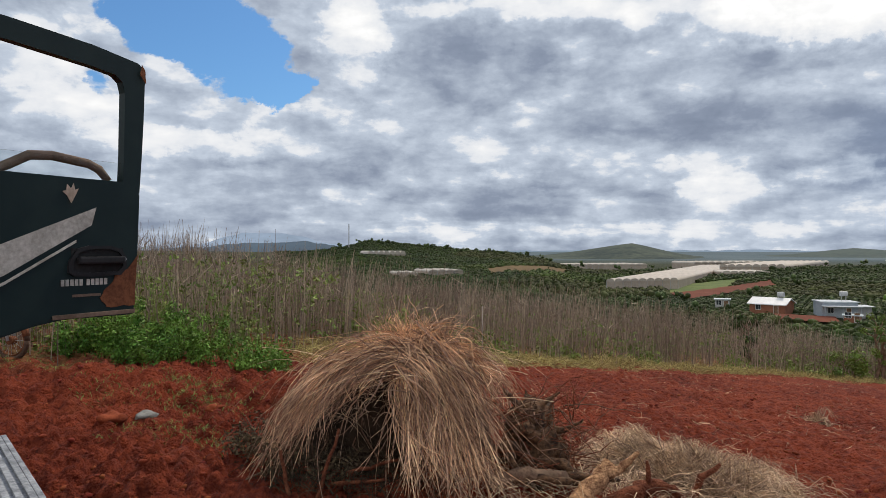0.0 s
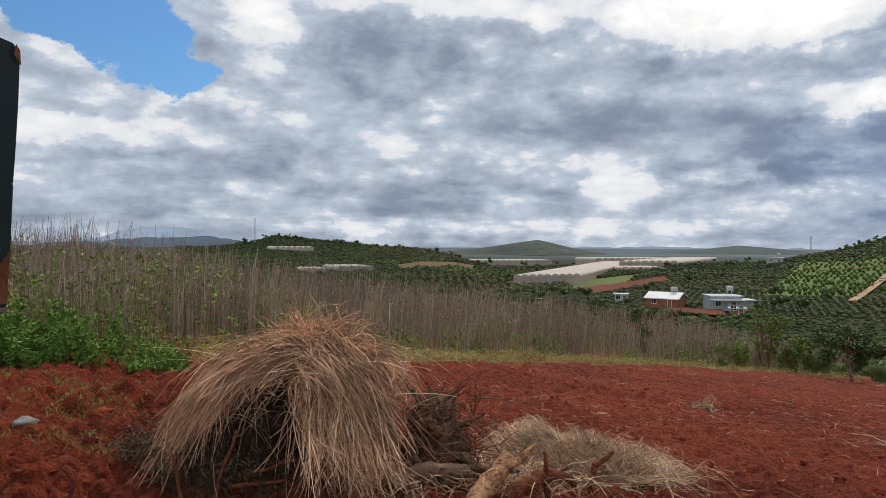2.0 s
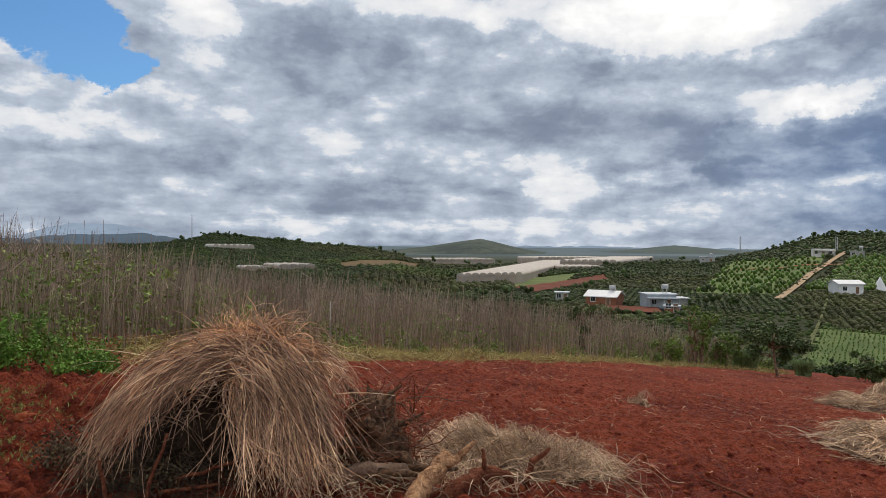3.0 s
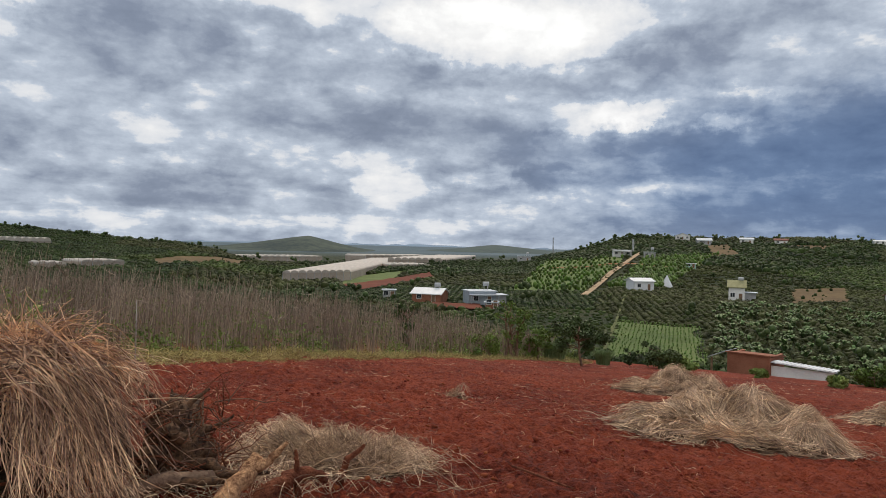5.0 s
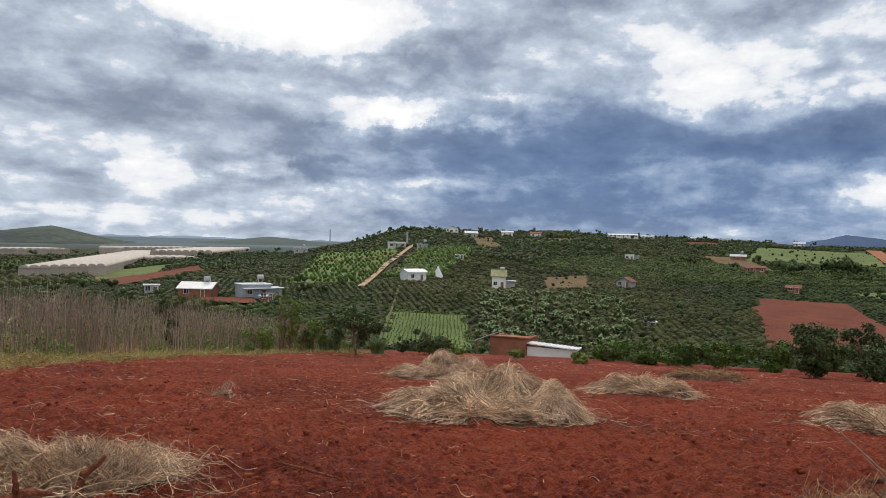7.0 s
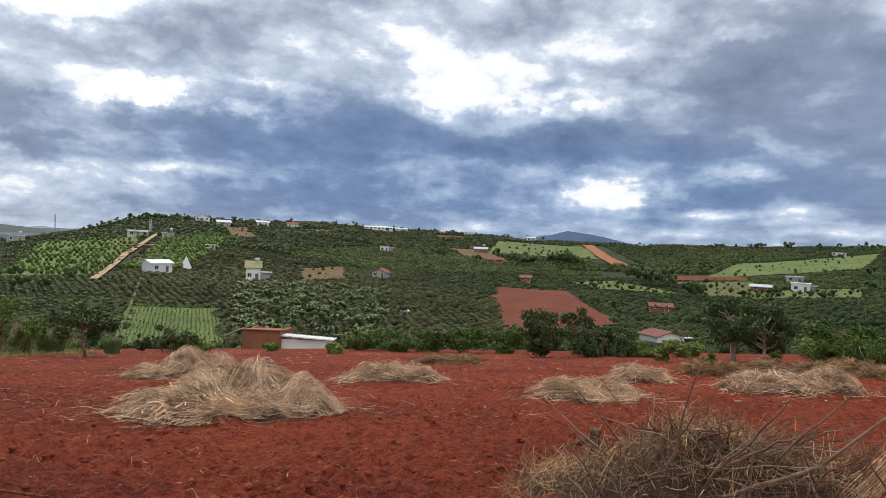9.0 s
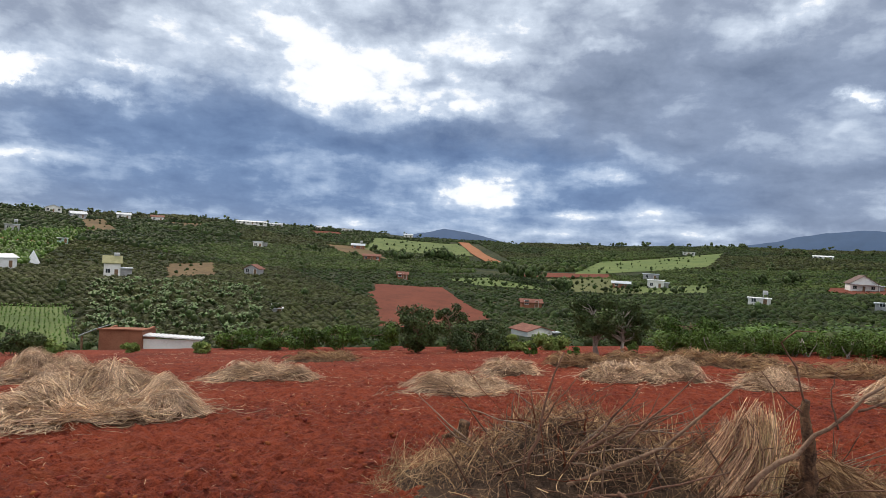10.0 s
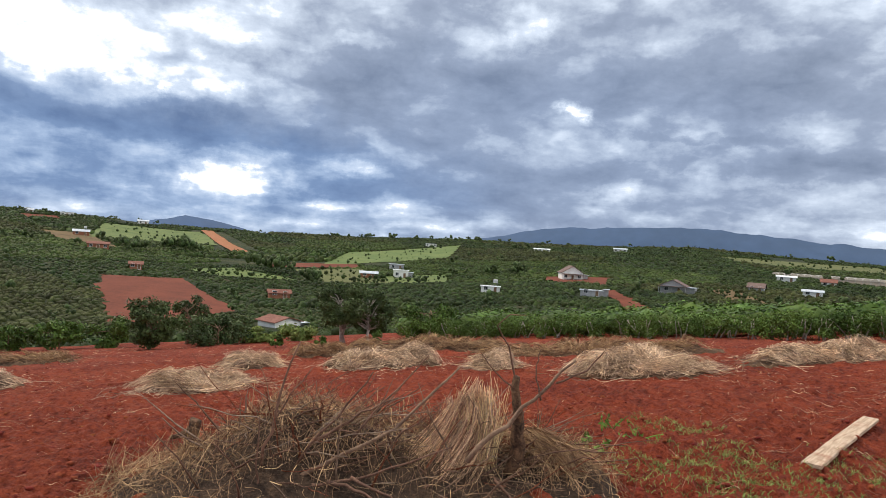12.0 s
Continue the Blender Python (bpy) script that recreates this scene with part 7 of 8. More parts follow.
def fine_roots():
    """Hair roots and twigs tangled round the stump."""
    root = thing("root_tangle", Matrix.Identity(4), "tangle of thin red-brown roots and twigs round the stump", "roots")
    for i in range(230):
        p0 = np.array([rng.uniform(0.32, 0.95), rng.uniform(4.30, 4.75), rng.uniform(-0.08, 0.46)])
        p1 = p0 + np.array([rng.normal() * 0.2 + 0.06, rng.normal() * 0.12, rng.normal() * 0.14])
        p1[2] = max(p1[2], -0.1)
        part("twig", tubes([wander(p0, p1, 6, 0.05, rng)], [np.linspace(0.005, 0.0012, 6)], 4), ROOT_BARK if i % 3 else TWIG, root)
    n = 900
    p0 = np.stack([rng.uniform(0.1, 1.6, n), rng.uniform(4.1, 4.9, n), np.zeros(n)], -1)
    p0[:, 2] = height(p0[:, 0], p0[:, 1]) + rng.random(n) * 0.16
    a, ln = rng.uniform(0, 2 * np.pi, n), rng.uniform(0.1, 0.35, n)
    t = np.linspace(0, 1, 5)
    p = np.stack([p0[:, :1] + np.cos(a)[:, None] * ln[:, None] * t, p0[:, 1:2] + np.sin(a)[:, None] * ln[:, None] * t, p0[:, 2:] + 0.10 * np.sin(t * 3)[None] * rng.random((n, 1))], -1)
    v, f = ribbons(p, rng.uniform(0.003, 0.007, n), rng)
    part("straw", mesh_from("straw", v, f), STRAW_PALE, root)["kind"] = "stuff"


fine_roots()


# ---- brushwood pile with a tied sheaf ----
TWIG_PALE = two_tone("bleached_twigs", (0.20, 0.14, 0.10), (0.42, 0.32, 0.24), 6.0, 0.85, 0.4, 0.004, 90.0, island=0.3)


def brush_pile():
    root = thing("brush_pile", Matrix.Identity(4), "low pile of dry brushwood and brown grass", "brush pile")

    def top(x, y):
        g = height(x, y)
        s = np.interp(y, [-2.1, -1.5, -0.6, -0.1, 0.25, 0.75, 1.3], [0.10, 0.24, 0.36, 0.50, 0.56, 0.26, 0.06])
        return g + s * np.exp(-((x - 5.05) / 0.55) ** 2)

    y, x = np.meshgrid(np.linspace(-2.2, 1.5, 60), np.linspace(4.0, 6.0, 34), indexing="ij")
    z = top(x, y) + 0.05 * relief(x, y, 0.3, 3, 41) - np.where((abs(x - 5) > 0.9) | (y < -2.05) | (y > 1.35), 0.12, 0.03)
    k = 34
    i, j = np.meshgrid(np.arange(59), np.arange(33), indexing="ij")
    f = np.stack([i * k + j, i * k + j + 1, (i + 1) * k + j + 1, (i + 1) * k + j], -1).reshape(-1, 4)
    # near-black colour paints the shade deep in the brushwood
    part("matted_core", mesh_from("matted_core", np.stack([x, y, z], -1).reshape(-1, 3), f, True), two_tone("brush_core_shade", (0.022, 0.014, 0.010), (0.09, 0.055, 0.034), 9.0, 0.95, 0.8, 0.03, 45.0), root, "tangle inside, coloured dark for the shade in its gaps")
    n = 5000
    sy, sx = rng.uniform(-2.05, 1.4, n), 5.0 + rng.normal(size=n) * 0.33
    a, ln = rng.uniform(0, 2 * np.pi, n), rng.uniform(0.06, 0.30, n)
    t = np.linspace(-0.5, 0.5, 6)
    px = sx[:, None] + np.cos(a)[:, None] * ln[:, None] * t + 0.15 * rng.normal(size=(n, 1)) * t ** 2
    py = sy[:, None] + np.sin(a)[:, None] * ln[:, None] * t + 0.15 * rng.normal(size=(n, 1)) * t ** 2
    pz = top(px, py) + 0.01 + 0.07 * rng.random(n)[:, None] ** 2 + 0.16 * rng.normal(size=(n, 1)) * t
    v, f = ribbons(np.stack([px, py, np.maximum(pz, height(px, py) + 0.01)], -1), 0.002 + 0.004 * rng.random(n) ** 2, rng)
    part("straw", mesh_from("straw", v, f), two_tone("brush_straw", (0.11, 0.062, 0.034), (0.58, 0.37, 0.21), 4.0, 0.85, 0.0, island=0.7), root, "brown tangled grass")["kind"] = "stuff"
    # twigs
    for i in range(520):
        y0, x0 = rng.uniform(-1.7, 0.7), 5.0 + rng.normal() * 0.28
        p0 = np.array([x0, y0, float(top(x0, y0)) - 0.05])
        p1 = p0 + np.array([rng.normal() * 0.2 - 0.08, rng.normal() * 0.30 - 0.08, abs(rng.normal()) * 0.20])
        part("twig", tubes([wander(p0, p1, 6, 0.022, rng)], [np.linspace(rng.uniform(0.003, 0.010), 0.002, 6)], 4), (TWIG, ROOT_BARK, TWIG, BARK, TWIG, TWIG_PALE)[i % 6], root)
    # main branches
    main = [
        ([(4.85, 0.16, -0.14), (4.84, -0.20, 0.06), (4.84, -0.52, 0.24), (4.86, -0.81, 0.52), (4.88, -0.95, 0.66)], 0.019),
        ([(4.80, 0.06, -0.14), (4.72, -0.25, -0.08), (4.68, -0.53, 0.03), (4.70, -0.90, 0.16)], 0.013),
        ([(4.90, 0.34, -0.05), (4.90, 0.28, 0.25), (4.92, 0.22, 0.57), (4.92, 0.14, 0.78)], 0.014), ([(4.95, 0.30, 0.2), (4.96, 0.18, 0.42), (4.97, 0.05, 0.60)], 0.008),
        ([(4.80, 0.33, -0.24), (4.78, 0.37, 0.0), (4.80, 0.36, 0.30)], 0.010), ([(4.88, 0.12, -0.05), (4.88, -0.10, 0.26), (4.9, -0.30, 0.50), (4.9, -0.36, 0.60)], 0.012),
        ([(4.9, -0.25, 0.15), (4.92, -0.42, 0.36), (4.95, -0.62, 0.58), (4.95, -0.74, 0.72)], 0.010), ([(4.98, 0.0, 0.10), (5.0, -0.30, 0.30), (5.02, -0.55, 0.40)], 0.014),
        ([(4.95, -1.38, -0.10), (4.94, -1.43, 0.16), (4.94, -1.38, 0.36), (4.94, -1.37, 0.60)], 0.072), ([(4.94, -1.37, 0.55), (4.93, -1.30, 0.80), (4.92, -1.20, 0.95), (4.9, -1.28, 1.04), (4.9, -1.40, 1.04)], 0.009),
        ([(4.78, -1.02, 0.04), (4.75, -1.73, 0.76)], 0.024), ([(4.75, -1.60, 0.60), (4.72, -1.80, 0.70), (4.72, -1.92, 0.84)], 0.010),
        ([(4.75, -1.50, 0.48), (4.8, -1.46, 0.66), (4.82, -1.50, 0.82)], 0.008), ([(4.94, -1.38, 0.5), (4.95, -1.24, 0.60), (4.95, -1.10, 0.76)], 0.008),
        ([(4.75, -0.1, -0.1), (4.62, -0.35, -0.12), (4.5, -0.55, -0.2)], 0.016), ([(4.7, -0.25, -0.05), (4.58, -0.50, -0.14), (4.45, -0.7, -0.25)], 0.014),
        ([(4.62, -1.18, -0.02), (4.55, -1.30, -0.14), (4.42, -1.48, -0.3)], 0.012), ([(5.0, -1.5, 0.0), (4.9, -1.75, 0.1), (4.8, -2.1, 0.12)], 0.008),
    ]
    for pts, r in main:
        s = np.linspace(0, len(pts) - 1, 9)
        p = np.stack([np.interp(s, range(len(pts)), [q[i] for q in pts]) for i in range(3)], -1)
        p = np.array([0.33, -0.1, EYE]) + (p - np.array([0.33, -0.1, EYE])) * 0.93
        p[1:-1] += rng.normal(size=(7, 3)) * min(r, 0.02) * 0.45
        part("branch", tubes([p], [np.linspace(r, r * 0.4, 9) * 0.8], 7), DARK_WOOD if r > 0.05 else BARK if r > 0.018 else TWIG, root, "bare crooked branch")
    return root


brush_pile()


SHEAF = two_tone("sheaf_straw", (0.36, 0.25, 0.12), (0.86, 0.66, 0.39), 3.0, 0.75, 0.0, island=0.55)


def sheaf():
    """A bound sheaf of pale straw leaning on the brushwood."""
    root = thing("straw_sheaf", pose(4.72, -1.08, float(height(4.72, -1.08))), "pale straw sheaf flaring from a tied neck", "straw sheaf")
    n = 900
    a, r = rng.uniform(0, 2 * np.pi, n), np.sqrt(rng.random(n))
    t = np.linspace(0, 1, 13)
    # from the flared foot through the tied neck to the leaning head
    wide = np.interp(t, [0, 0.12, 0.30, 0.36, 0.6, 1], [0.30, 0.16, 0.072, 0.075, 0.10, 0.085])
    cut = rng.uniform(0.62, 1.05, n)
    px = (np.cos(a) * r)[:, None] * wide * 0.8 + 0.10 * t
    py = (np.sin(a) * r)[:, None] * wide - 0.03 + 0.06 * np.clip(t - 0.35, 0, 1)
    pz = (0.64 * t * cut[:, None]) - 0.02
    who = rng.integers(0, 60, n)
    wave = np.cumsum(rng.normal(size=(n, 13, 3)), 1) * 0.005 + ((rng.normal(size=(60, 1, 3)))[who] * 0.10 + rng.normal(size=(n, 1, 3)) * 0.05) * (np.abs(t - 0.32) ** 1.2)[None, :, None]
    v, f = ribbons(np.stack([px, py, pz], -1) + wave, rng.uniform(0.003, 0.006, n), rng)
    part("straw", mesh_from("straw", v, f), SHEAF, root)["kind"] = "stuff"
    ring = [(0.03 + 0.066 * math.cos(k * math.pi / 8), -0.03 + 0.076 * math.sin(k * math.pi / 8), 0.20 + 0.01 * math.sin(k)) for k in range(17)]
    part("tie", tubes([ring], [np.full(17, 0.009)], 5), STRAW_BROWN, root, "twisted straw tie")
    # a second, browner wisp fanning beside it
    w = fan(620, (4.84, -0.88, 0.42), (4.84, -1.12, 0.52), (4.66, -0.45, -0.16), (4.56, -0.85, -0.20), 0.03, rng, 0.035, 0.03)
    w[..., 0] -= 4.72
    w[..., 1] += 1.08
    w[..., 2] -= float(height(4.72, -1.08))
    v, f = ribbons(w, rng.uniform(0.0025, 0.0055, len(w)), rng)
    part("loose_straw", mesh_from("loose_straw", v, f), STRAW, root)["kind"] = "stuff"
    w = fan(260, (4.82, -1.35, 0.30), (4.8, -1.5, 0.2), (4.55, -1.45, -0.1), (4.6, -2.0, -0.06), 0.02, rng, 0.05, 0.08)
    w -= np.array([4.72, -1.08, float(height(4.72, -1.08))])
    v, f = ribbons(w, rng.uniform(0.0025, 0.0055, len(w)), rng)
    part("loose_straw", mesh_from("loose_straw", v, f), STRAW_BROWN, root)["kind"] = "stuff"


sheaf()
gnarled("broken upright post of dark weathered wood", [(5.62, 0.95, -0.36), (5.63, 0.95, -0.15), (5.63, 0.93, 0.04)], [0.055, 0.05, 0.045], DARK_WOOD,
        [([(5.62, 0.94, -0.02), (5.6, 1.02, -0.06), (5.58, 1.10, -0.08)], [0.025, 0.022, 0.012]), ([(5.62, 0.96, -0.34), (5.61, 1.02, -0.22), (5.6, 1.01, -0.15)], [0.03, 0.025, 0.02])], name="post")


def plank():
    """A rough sawn board lying on the soil."""
    p, q = Vector((5.0, -3.74, -0.02)), Vector((6.43, -5.47, -0.02))
    root = thing("plank", pose(p.x, p.y, float(height(p.x, p.y)) + 0.045, 0, -1.0, math.degrees(math.atan2(q.y - p.y, q.x - p.x))), "weathered pale wooden plank lying on red soil", "plank")
    bm = bmesh.new()
    length = (q - p).length
    n = 16
    rows = []
    for i in range(n + 1):
        x = length * i / n
        w = 0.072 + 0.004 * noise.noise(Vector((x * 3, 0, 0)))
        rows.append([bm.verts.new((x, y, z + 0.006 * math.sin(x * 1.5))) for y, z in ((-w, 0), (w, 0), (w, 0.024), (w - 0.005, 0.029), (-w + 0.005, 0.029), (-w, 0.024))])
    for a, b in zip(rows, rows[1:]):
        for k in range(6):
            bm.faces.new((a[k], a[(k + 1) % 6], b[(k + 1) % 6], b[k]))
    bm.faces.new(rows[0][::-1])
    bm.faces.new(rows[-1])
    bmesh.ops.recalc_face_normals(bm, faces=bm.faces)
    m, nd, b = material("sawn_board", 0.85)
    tc = nd.put("ShaderNodeTexCoord").outputs["Object"]
    mp = nd.put("ShaderNodeMapping")
    mp.inputs["Scale"].default_value = (1.2, 14.0, 14.0)
    nd.link(tc, mp.inputs[0])
    g = nd.noise(mp.outputs[0], 4.0, 6.0, 0.65).outputs[0]
    stain = nd.noise(tc, 5.0, 5.0, 0.7).outputs[0]
    col = nd.ramp(g, [(0.3, (0.26, 0.17, 0.11)), (0.55, (0.52, 0.39, 0.28)), (0.75, (0.66, 0.53, 0.40))])
    nd.link(nd.mix(nd.span(stain, 0.5, 0.7, 0, 0.6), col, (0.28, 0.11, 0.06)), b.inputs["Base Color"])
    bumped(nd, b, g, 0.4, 0.004)
    part("board", bm, m, root)


plank()


def rock(label, x, y, s, mat):
    bm = bmesh.new()
    bmesh.ops.create_icosphere(bm, subdivisions=3, radius=s)
    for v in bm.verts:
        v.co += v.co.normalized() * s * (0.5 * noise.noise(v.co * 1.3 / s + Vector((x, y, 0))) + 0.16 * noise.noise(v.co * 4.0 / s))
        v.co.z *= 0.62
    for f in bm.faces:
        f.smooth = True
    ob = new("rock", bpy.data.meshes.new("rock"))
    bm.to_mesh(ob.data)
    bm.free()
    ob.data.materials.append(mat)
    ob.matrix_world = pose(x, y, float(height(x, y)) + s * 0.3)
    tagged(ob, label, "rock")


GREY_STONE = two_tone("grey_stone", (0.13, 0.125, 0.115), (0.33, 0.32, 0.30), 9.0, 0.9, 0.6, 0.01, 50.0)
rock("grey stone lying on red soil", -2.68, 6.05, 0.09, GREY_STONE)
rock("red lump of earth beside the stone", -2.92, 5.9, 0.11, CLOD)
rock("red lump of earth", -2.2, 6.5, 0.07, CLOD)


def thin_pole():
    p = at(3.3, 11.2)
    root = thing("thin_pole", pose(p.x, p.y, p.z, 0, 0.6, 0), "thin pale bamboo pole standing in dry stalks", "pole")
    pts = [(0, 0, -0.1), (0.005, 0, 0.5), (0, 0, 1.1)]
    part("cane", tubes([pts], [np.array([0.012, 0.011, 0.008])], 6), BARK_PALE, root)


thin_pole()

# ---- truck with an open door, motorbike, ribbed ramp ----
def paint_material(name, base, worn, rust):
    m, n, b = material(name, 0.42)
    tc = n.put("ShaderNodeTexCoord").outputs["Object"]
    scratch = n.noise(tc, 26.0, 6.0, 0.7).outputs[0]
    broad = n.noise(tc, 2.4, 5.0, 0.6).outputs[0]
    col = n.mix(n.span(broad, 0.35, 0.7), base, worn)
    spot = n.span(n.math("MULTIPLY_ADD", scratch, 0.6, n.math("MULTIPLY", broad, 0.5)), 0.70, 0.76)
    col = n.mix(spot, col, rust)
    n.link(col, b.inputs["Base Color"])
    n.link(n.math("MULTIPLY_ADD", spot, 0.4, 0.45), b.inputs["Roughness"])
    bumped(n, b, scratch, 0.12, 0.003)
    return m


TRUCK_GREEN = paint_material("dark_green_truck_paint", (0.007, 0.020, 0.022), (0.014, 0.030, 0.030), (0.16, 0.06, 0.03))
RUST = two_tone("rust", (0.10, 0.035, 0.018), (0.24, 0.095, 0.045), 8.0, 0.9, 0.5, 0.004, 60.0)
STRIPE = two_tone("worn_white_stripe", (0.30, 0.29, 0.26), (0.62, 0.61, 0.57), 6.0, 0.7, 0.1, 0.002, 50.0)
RUBBER = two_tone("black_rubber", (0.012, 0.012, 0.012), (0.03, 0.03, 0.03), 8.0, 0.85, 0.3, 0.004, 60.0)
BLACK_PLASTIC = two_tone("black_plastic", (0.012, 0.012, 0.014), (0.028, 0.028, 0.03), 8.0, 0.45, 0.2, 0.002, 80.0)
BROWN_TRIM = two_tone("dusty_brown_trim", (0.13, 0.09, 0.065), (0.24, 0.17, 0.13), 8.0, 0.8, 0.3, 0.003, 60.0)


def glass_material():
    m, n, b = material("dusty_glass", 0.08)
    b.inputs["Base Color"].default_value = (0.9, 0.93, 0.92, 1)
    b.inputs["Transmission Weight"].default_value = 1.0
    b.inputs["IOR"].default_value = 1.1
    return m


def outline(bm, pts, thick, bevel=0.0):
    """A flat plate in x-z with that outline, extruded along y."""
    a = [bm.verts.new((x, -thick / 2, z)) for x, z in pts]
    b = [bm.verts.new((x, thick / 2, z)) for x, z in pts]
    bm.faces.new(a)
    bm.faces.new(b[::-1])
    k = len(pts)
    for i in range(k):
        bm.faces.new((a[(i + 1) % k], a[i], b[i], b[(i + 1) % k]))


def ringed(outer, inner, thick):
    """A plate with a hole: two outlines of the same count."""
    bm = bmesh.new()
    k = len(outer)
    rows = [[bm.verts.new((x, y, z)) for x, z in pts] for pts, y in ((outer, -thick / 2), (inner, -thick / 2), (inner, thick / 2), (outer, thick / 2))]
    for r in range(4):
        for i in range(k):
            a, b = rows[r], rows[(r + 1) % 4]
            bm.faces.new((a[i], a[(i + 1) % k], b[(i + 1) % k], b[i]))
    bmesh.ops.recalc_face_normals(bm, faces=bm.faces)
    return bm


def truck():
    root = thing("truck", pose(-1.655, 3.69, 0, 0, 0, math.degrees(math.atan2(-0.87, -0.49))), "old dark green truck with its door standing open", "truck")
    # local x runs from the latch edge to the hinge; the outer face looks along +y
    sill, top = 1.155, 2.506
    door = part("door", ringed(
        [(0.035, 1.80), (0.03, 1.86), (0.02, 2.0), (0.008, 2.2), (0.0, 2.42), (0.012, 2.485), (0.04, 2.506), (0.3, 2.54), (0.7, 2.56), (1.0, 2.57), (1.0, 2.2), (1.0, 1.82)],
        [(0.135, 1.855), (0.132, 1.90), (0.127, 2.0), (0.123, 2.2), (0.120, 2.33), (0.135, 2.385), (0.175, 2.415), (0.3, 2.43), (0.7, 2.455), (0.93, 2.46), (0.93, 2.2), (0.93, 1.855)], 0.05), TRUCK_GREEN, root, "dark green truck door with rust and a faded stripe")
    bm = bmesh.new()
    outline(bm, [(0.075, sill), (0.09, 1.15), (0.45, 1.155), (0.6, 1.135), (0.8, 1.085), (1.0, 1.03), (1.0, 1.853), (0.135, 1.853), (0.037, 1.798), (0.05, 1.5)], 0.075)
    bmesh.ops.recalc_face_normals(bm, faces=bm.faces)
    bmesh.ops.bevel(bm, geom=list(bm.edges), offset=0.008, segments=2, affect="EDGES")
    part("lower_panel", bm, TRUCK_GREEN, door)
    f = 0.0375  # outer face
    part("sill_strip", boxed(0.08, 0.52, f + 0.003, f + 0.012, 1.158, 1.18, bevel=0.003), BROWN_TRIM, door)
    bm = bmesh.new()
    outline(bm, [(0.295, 1.71), (0.32, 1.62), (0.73, 1.385), (1.0, 1.25), (1.0, 1.42), (0.73, 1.53)], 0.004)
    part("stripe", bm, STRIPE, door, "worn white slanted stripe").matrix_local = pose(0, f + 0.004, 0) @ Matrix.Diagonal((1, 1, 1, 1))
    bm = bmesh.new()
    outline(bm, [(0.40, 1.545), (0.73, 1.355), (1.0, 1.22), (1.0, 1.205), (0.73, 1.342), (0.40, 1.532)], 0.004)
    part("stripe", bm, STRIPE, door, "thin white slanted line").matrix_local = pose(0, f + 0.004, 0)
    recess = part("handle_recess", ringed(
        [(0.13, 1.40), (0.16, 1.365), (0.30, 1.36), (0.41, 1.365), (0.445, 1.385), (0.44, 1.44), (0.40, 1.50), (0.34, 1.517), (0.22, 1.517), (0.16, 1.50), (0.13, 1.46)],
        [(0.15, 1.41), (0.175, 1.385), (0.30, 1.38), (0.40, 1.385), (0.42, 1.395), (0.415, 1.44), (0.385, 1.485), (0.33, 1.498), (0.22, 1.498), (0.175, 1.485), (0.15, 1.455)], 0.02), BLACK_PLASTIC, door)
    recess.matrix_local = pose(0, f + 0.004, 0)
    part("recess_floor", boxed(0.145, 0.425, f + 0.001, f + 0.004, 1.375, 1.503), RUBBER, door)
    part("handle", boxed(0.15, 0.40, 0.006, 0.035, 1.425, 1.462, bevel=0.01), BLACK_PLASTIC, recess, "black plastic door handle")
    bm = bmesh.new()
    bmesh.ops.create_cone(bm, cap_ends=True, segments=14, radius1=0.014, radius2=0.012, depth=0.02, matrix=pose(0.158, 0.018, 1.447, 90, 0, 0))
    part("lock", bm, STEEL, recess)
    # worn badge: plain bars
    for i in range(10):
        x = 0.235 + i * 0.0235 + (0.014 if i > 4 else 0)
        part("badge_bar", boxed(x, x + 0.017, f + 0.003, f + 0.005, 1.318, 1.350), STRIPE, door, "worn pale lettering reduced to a bar")
    part("badge_bar", boxed(0.27, 0.42, f + 0.003, f + 0.005, 1.262, 1.275), BROWN_TRIM, door)
    # rust and peeled paint
    for pts in ([(0.075, 1.20), (0.24, 1.20), (0.275, 1.25), (0.25, 1.29), (0.20, 1.33), (0.19, 1.37), (0.12, 1.39), (0.062, 1.46)], [(0.005, 2.40), (0.04, 2.44), (0.03, 2.50), (0.01, 2.47)]):
        bm = bmesh.new()
        c = np.mean(pts, axis=0)
        ring = []
        for i in range(40):
            t = i / 40 * len(pts)
            a, b = np.array(pts[int(t) % len(pts)]), np.array(pts[(int(t) + 1) % len(pts)])
            q = a + (b - a) * (t % 1)
            ring.append(tuple(q + (q - c) * 0.10 * noise.noise(Vector((q[0] * 40, q[1] * 40, 0)))))
        outline(bm, ring, 0.003)
        part("rust_patch", bm, RUST, door, "brown rust patch").matrix_local = pose(0, f + 0.003, 0)
    bm = bmesh.new()
    outline(bm, [(0.388, 1.80), (0.405, 1.792), (0.414, 1.825), (0.426, 1.797), (0.446, 1.818), (0.45, 1.788), (0.47, 1.782), (0.446, 1.762), (0.425, 1.725), (0.408, 1.757)], 0.003)
    part("peeled_patch", bm, two_tone("bare_primer", (0.35, 0.28, 0.22), (0.6, 0.5, 0.42), 12.0, 0.85, 0.2, 0.002, 60.0), door, "patch of peeled paint").matrix_local = pose(0, f + 0.004, 0)
    gl = part("window_glass", boxed(0.125, 0.935, -0.004, 0.004, 1.70, 1.955), glass_material(), door, "half-lowered dusty window glass")
    gl.visible_shadow = False
    grab = [(0.16, -0.06, 1.86), (0.20, -0.08, 1.92), (0.26, -0.08, 1.945), (0.45, -0.08, 1.965), (0.56, -0.08, 1.955), (0.66, -0.07, 1.90), (0.78, -0.05, 1.84)]
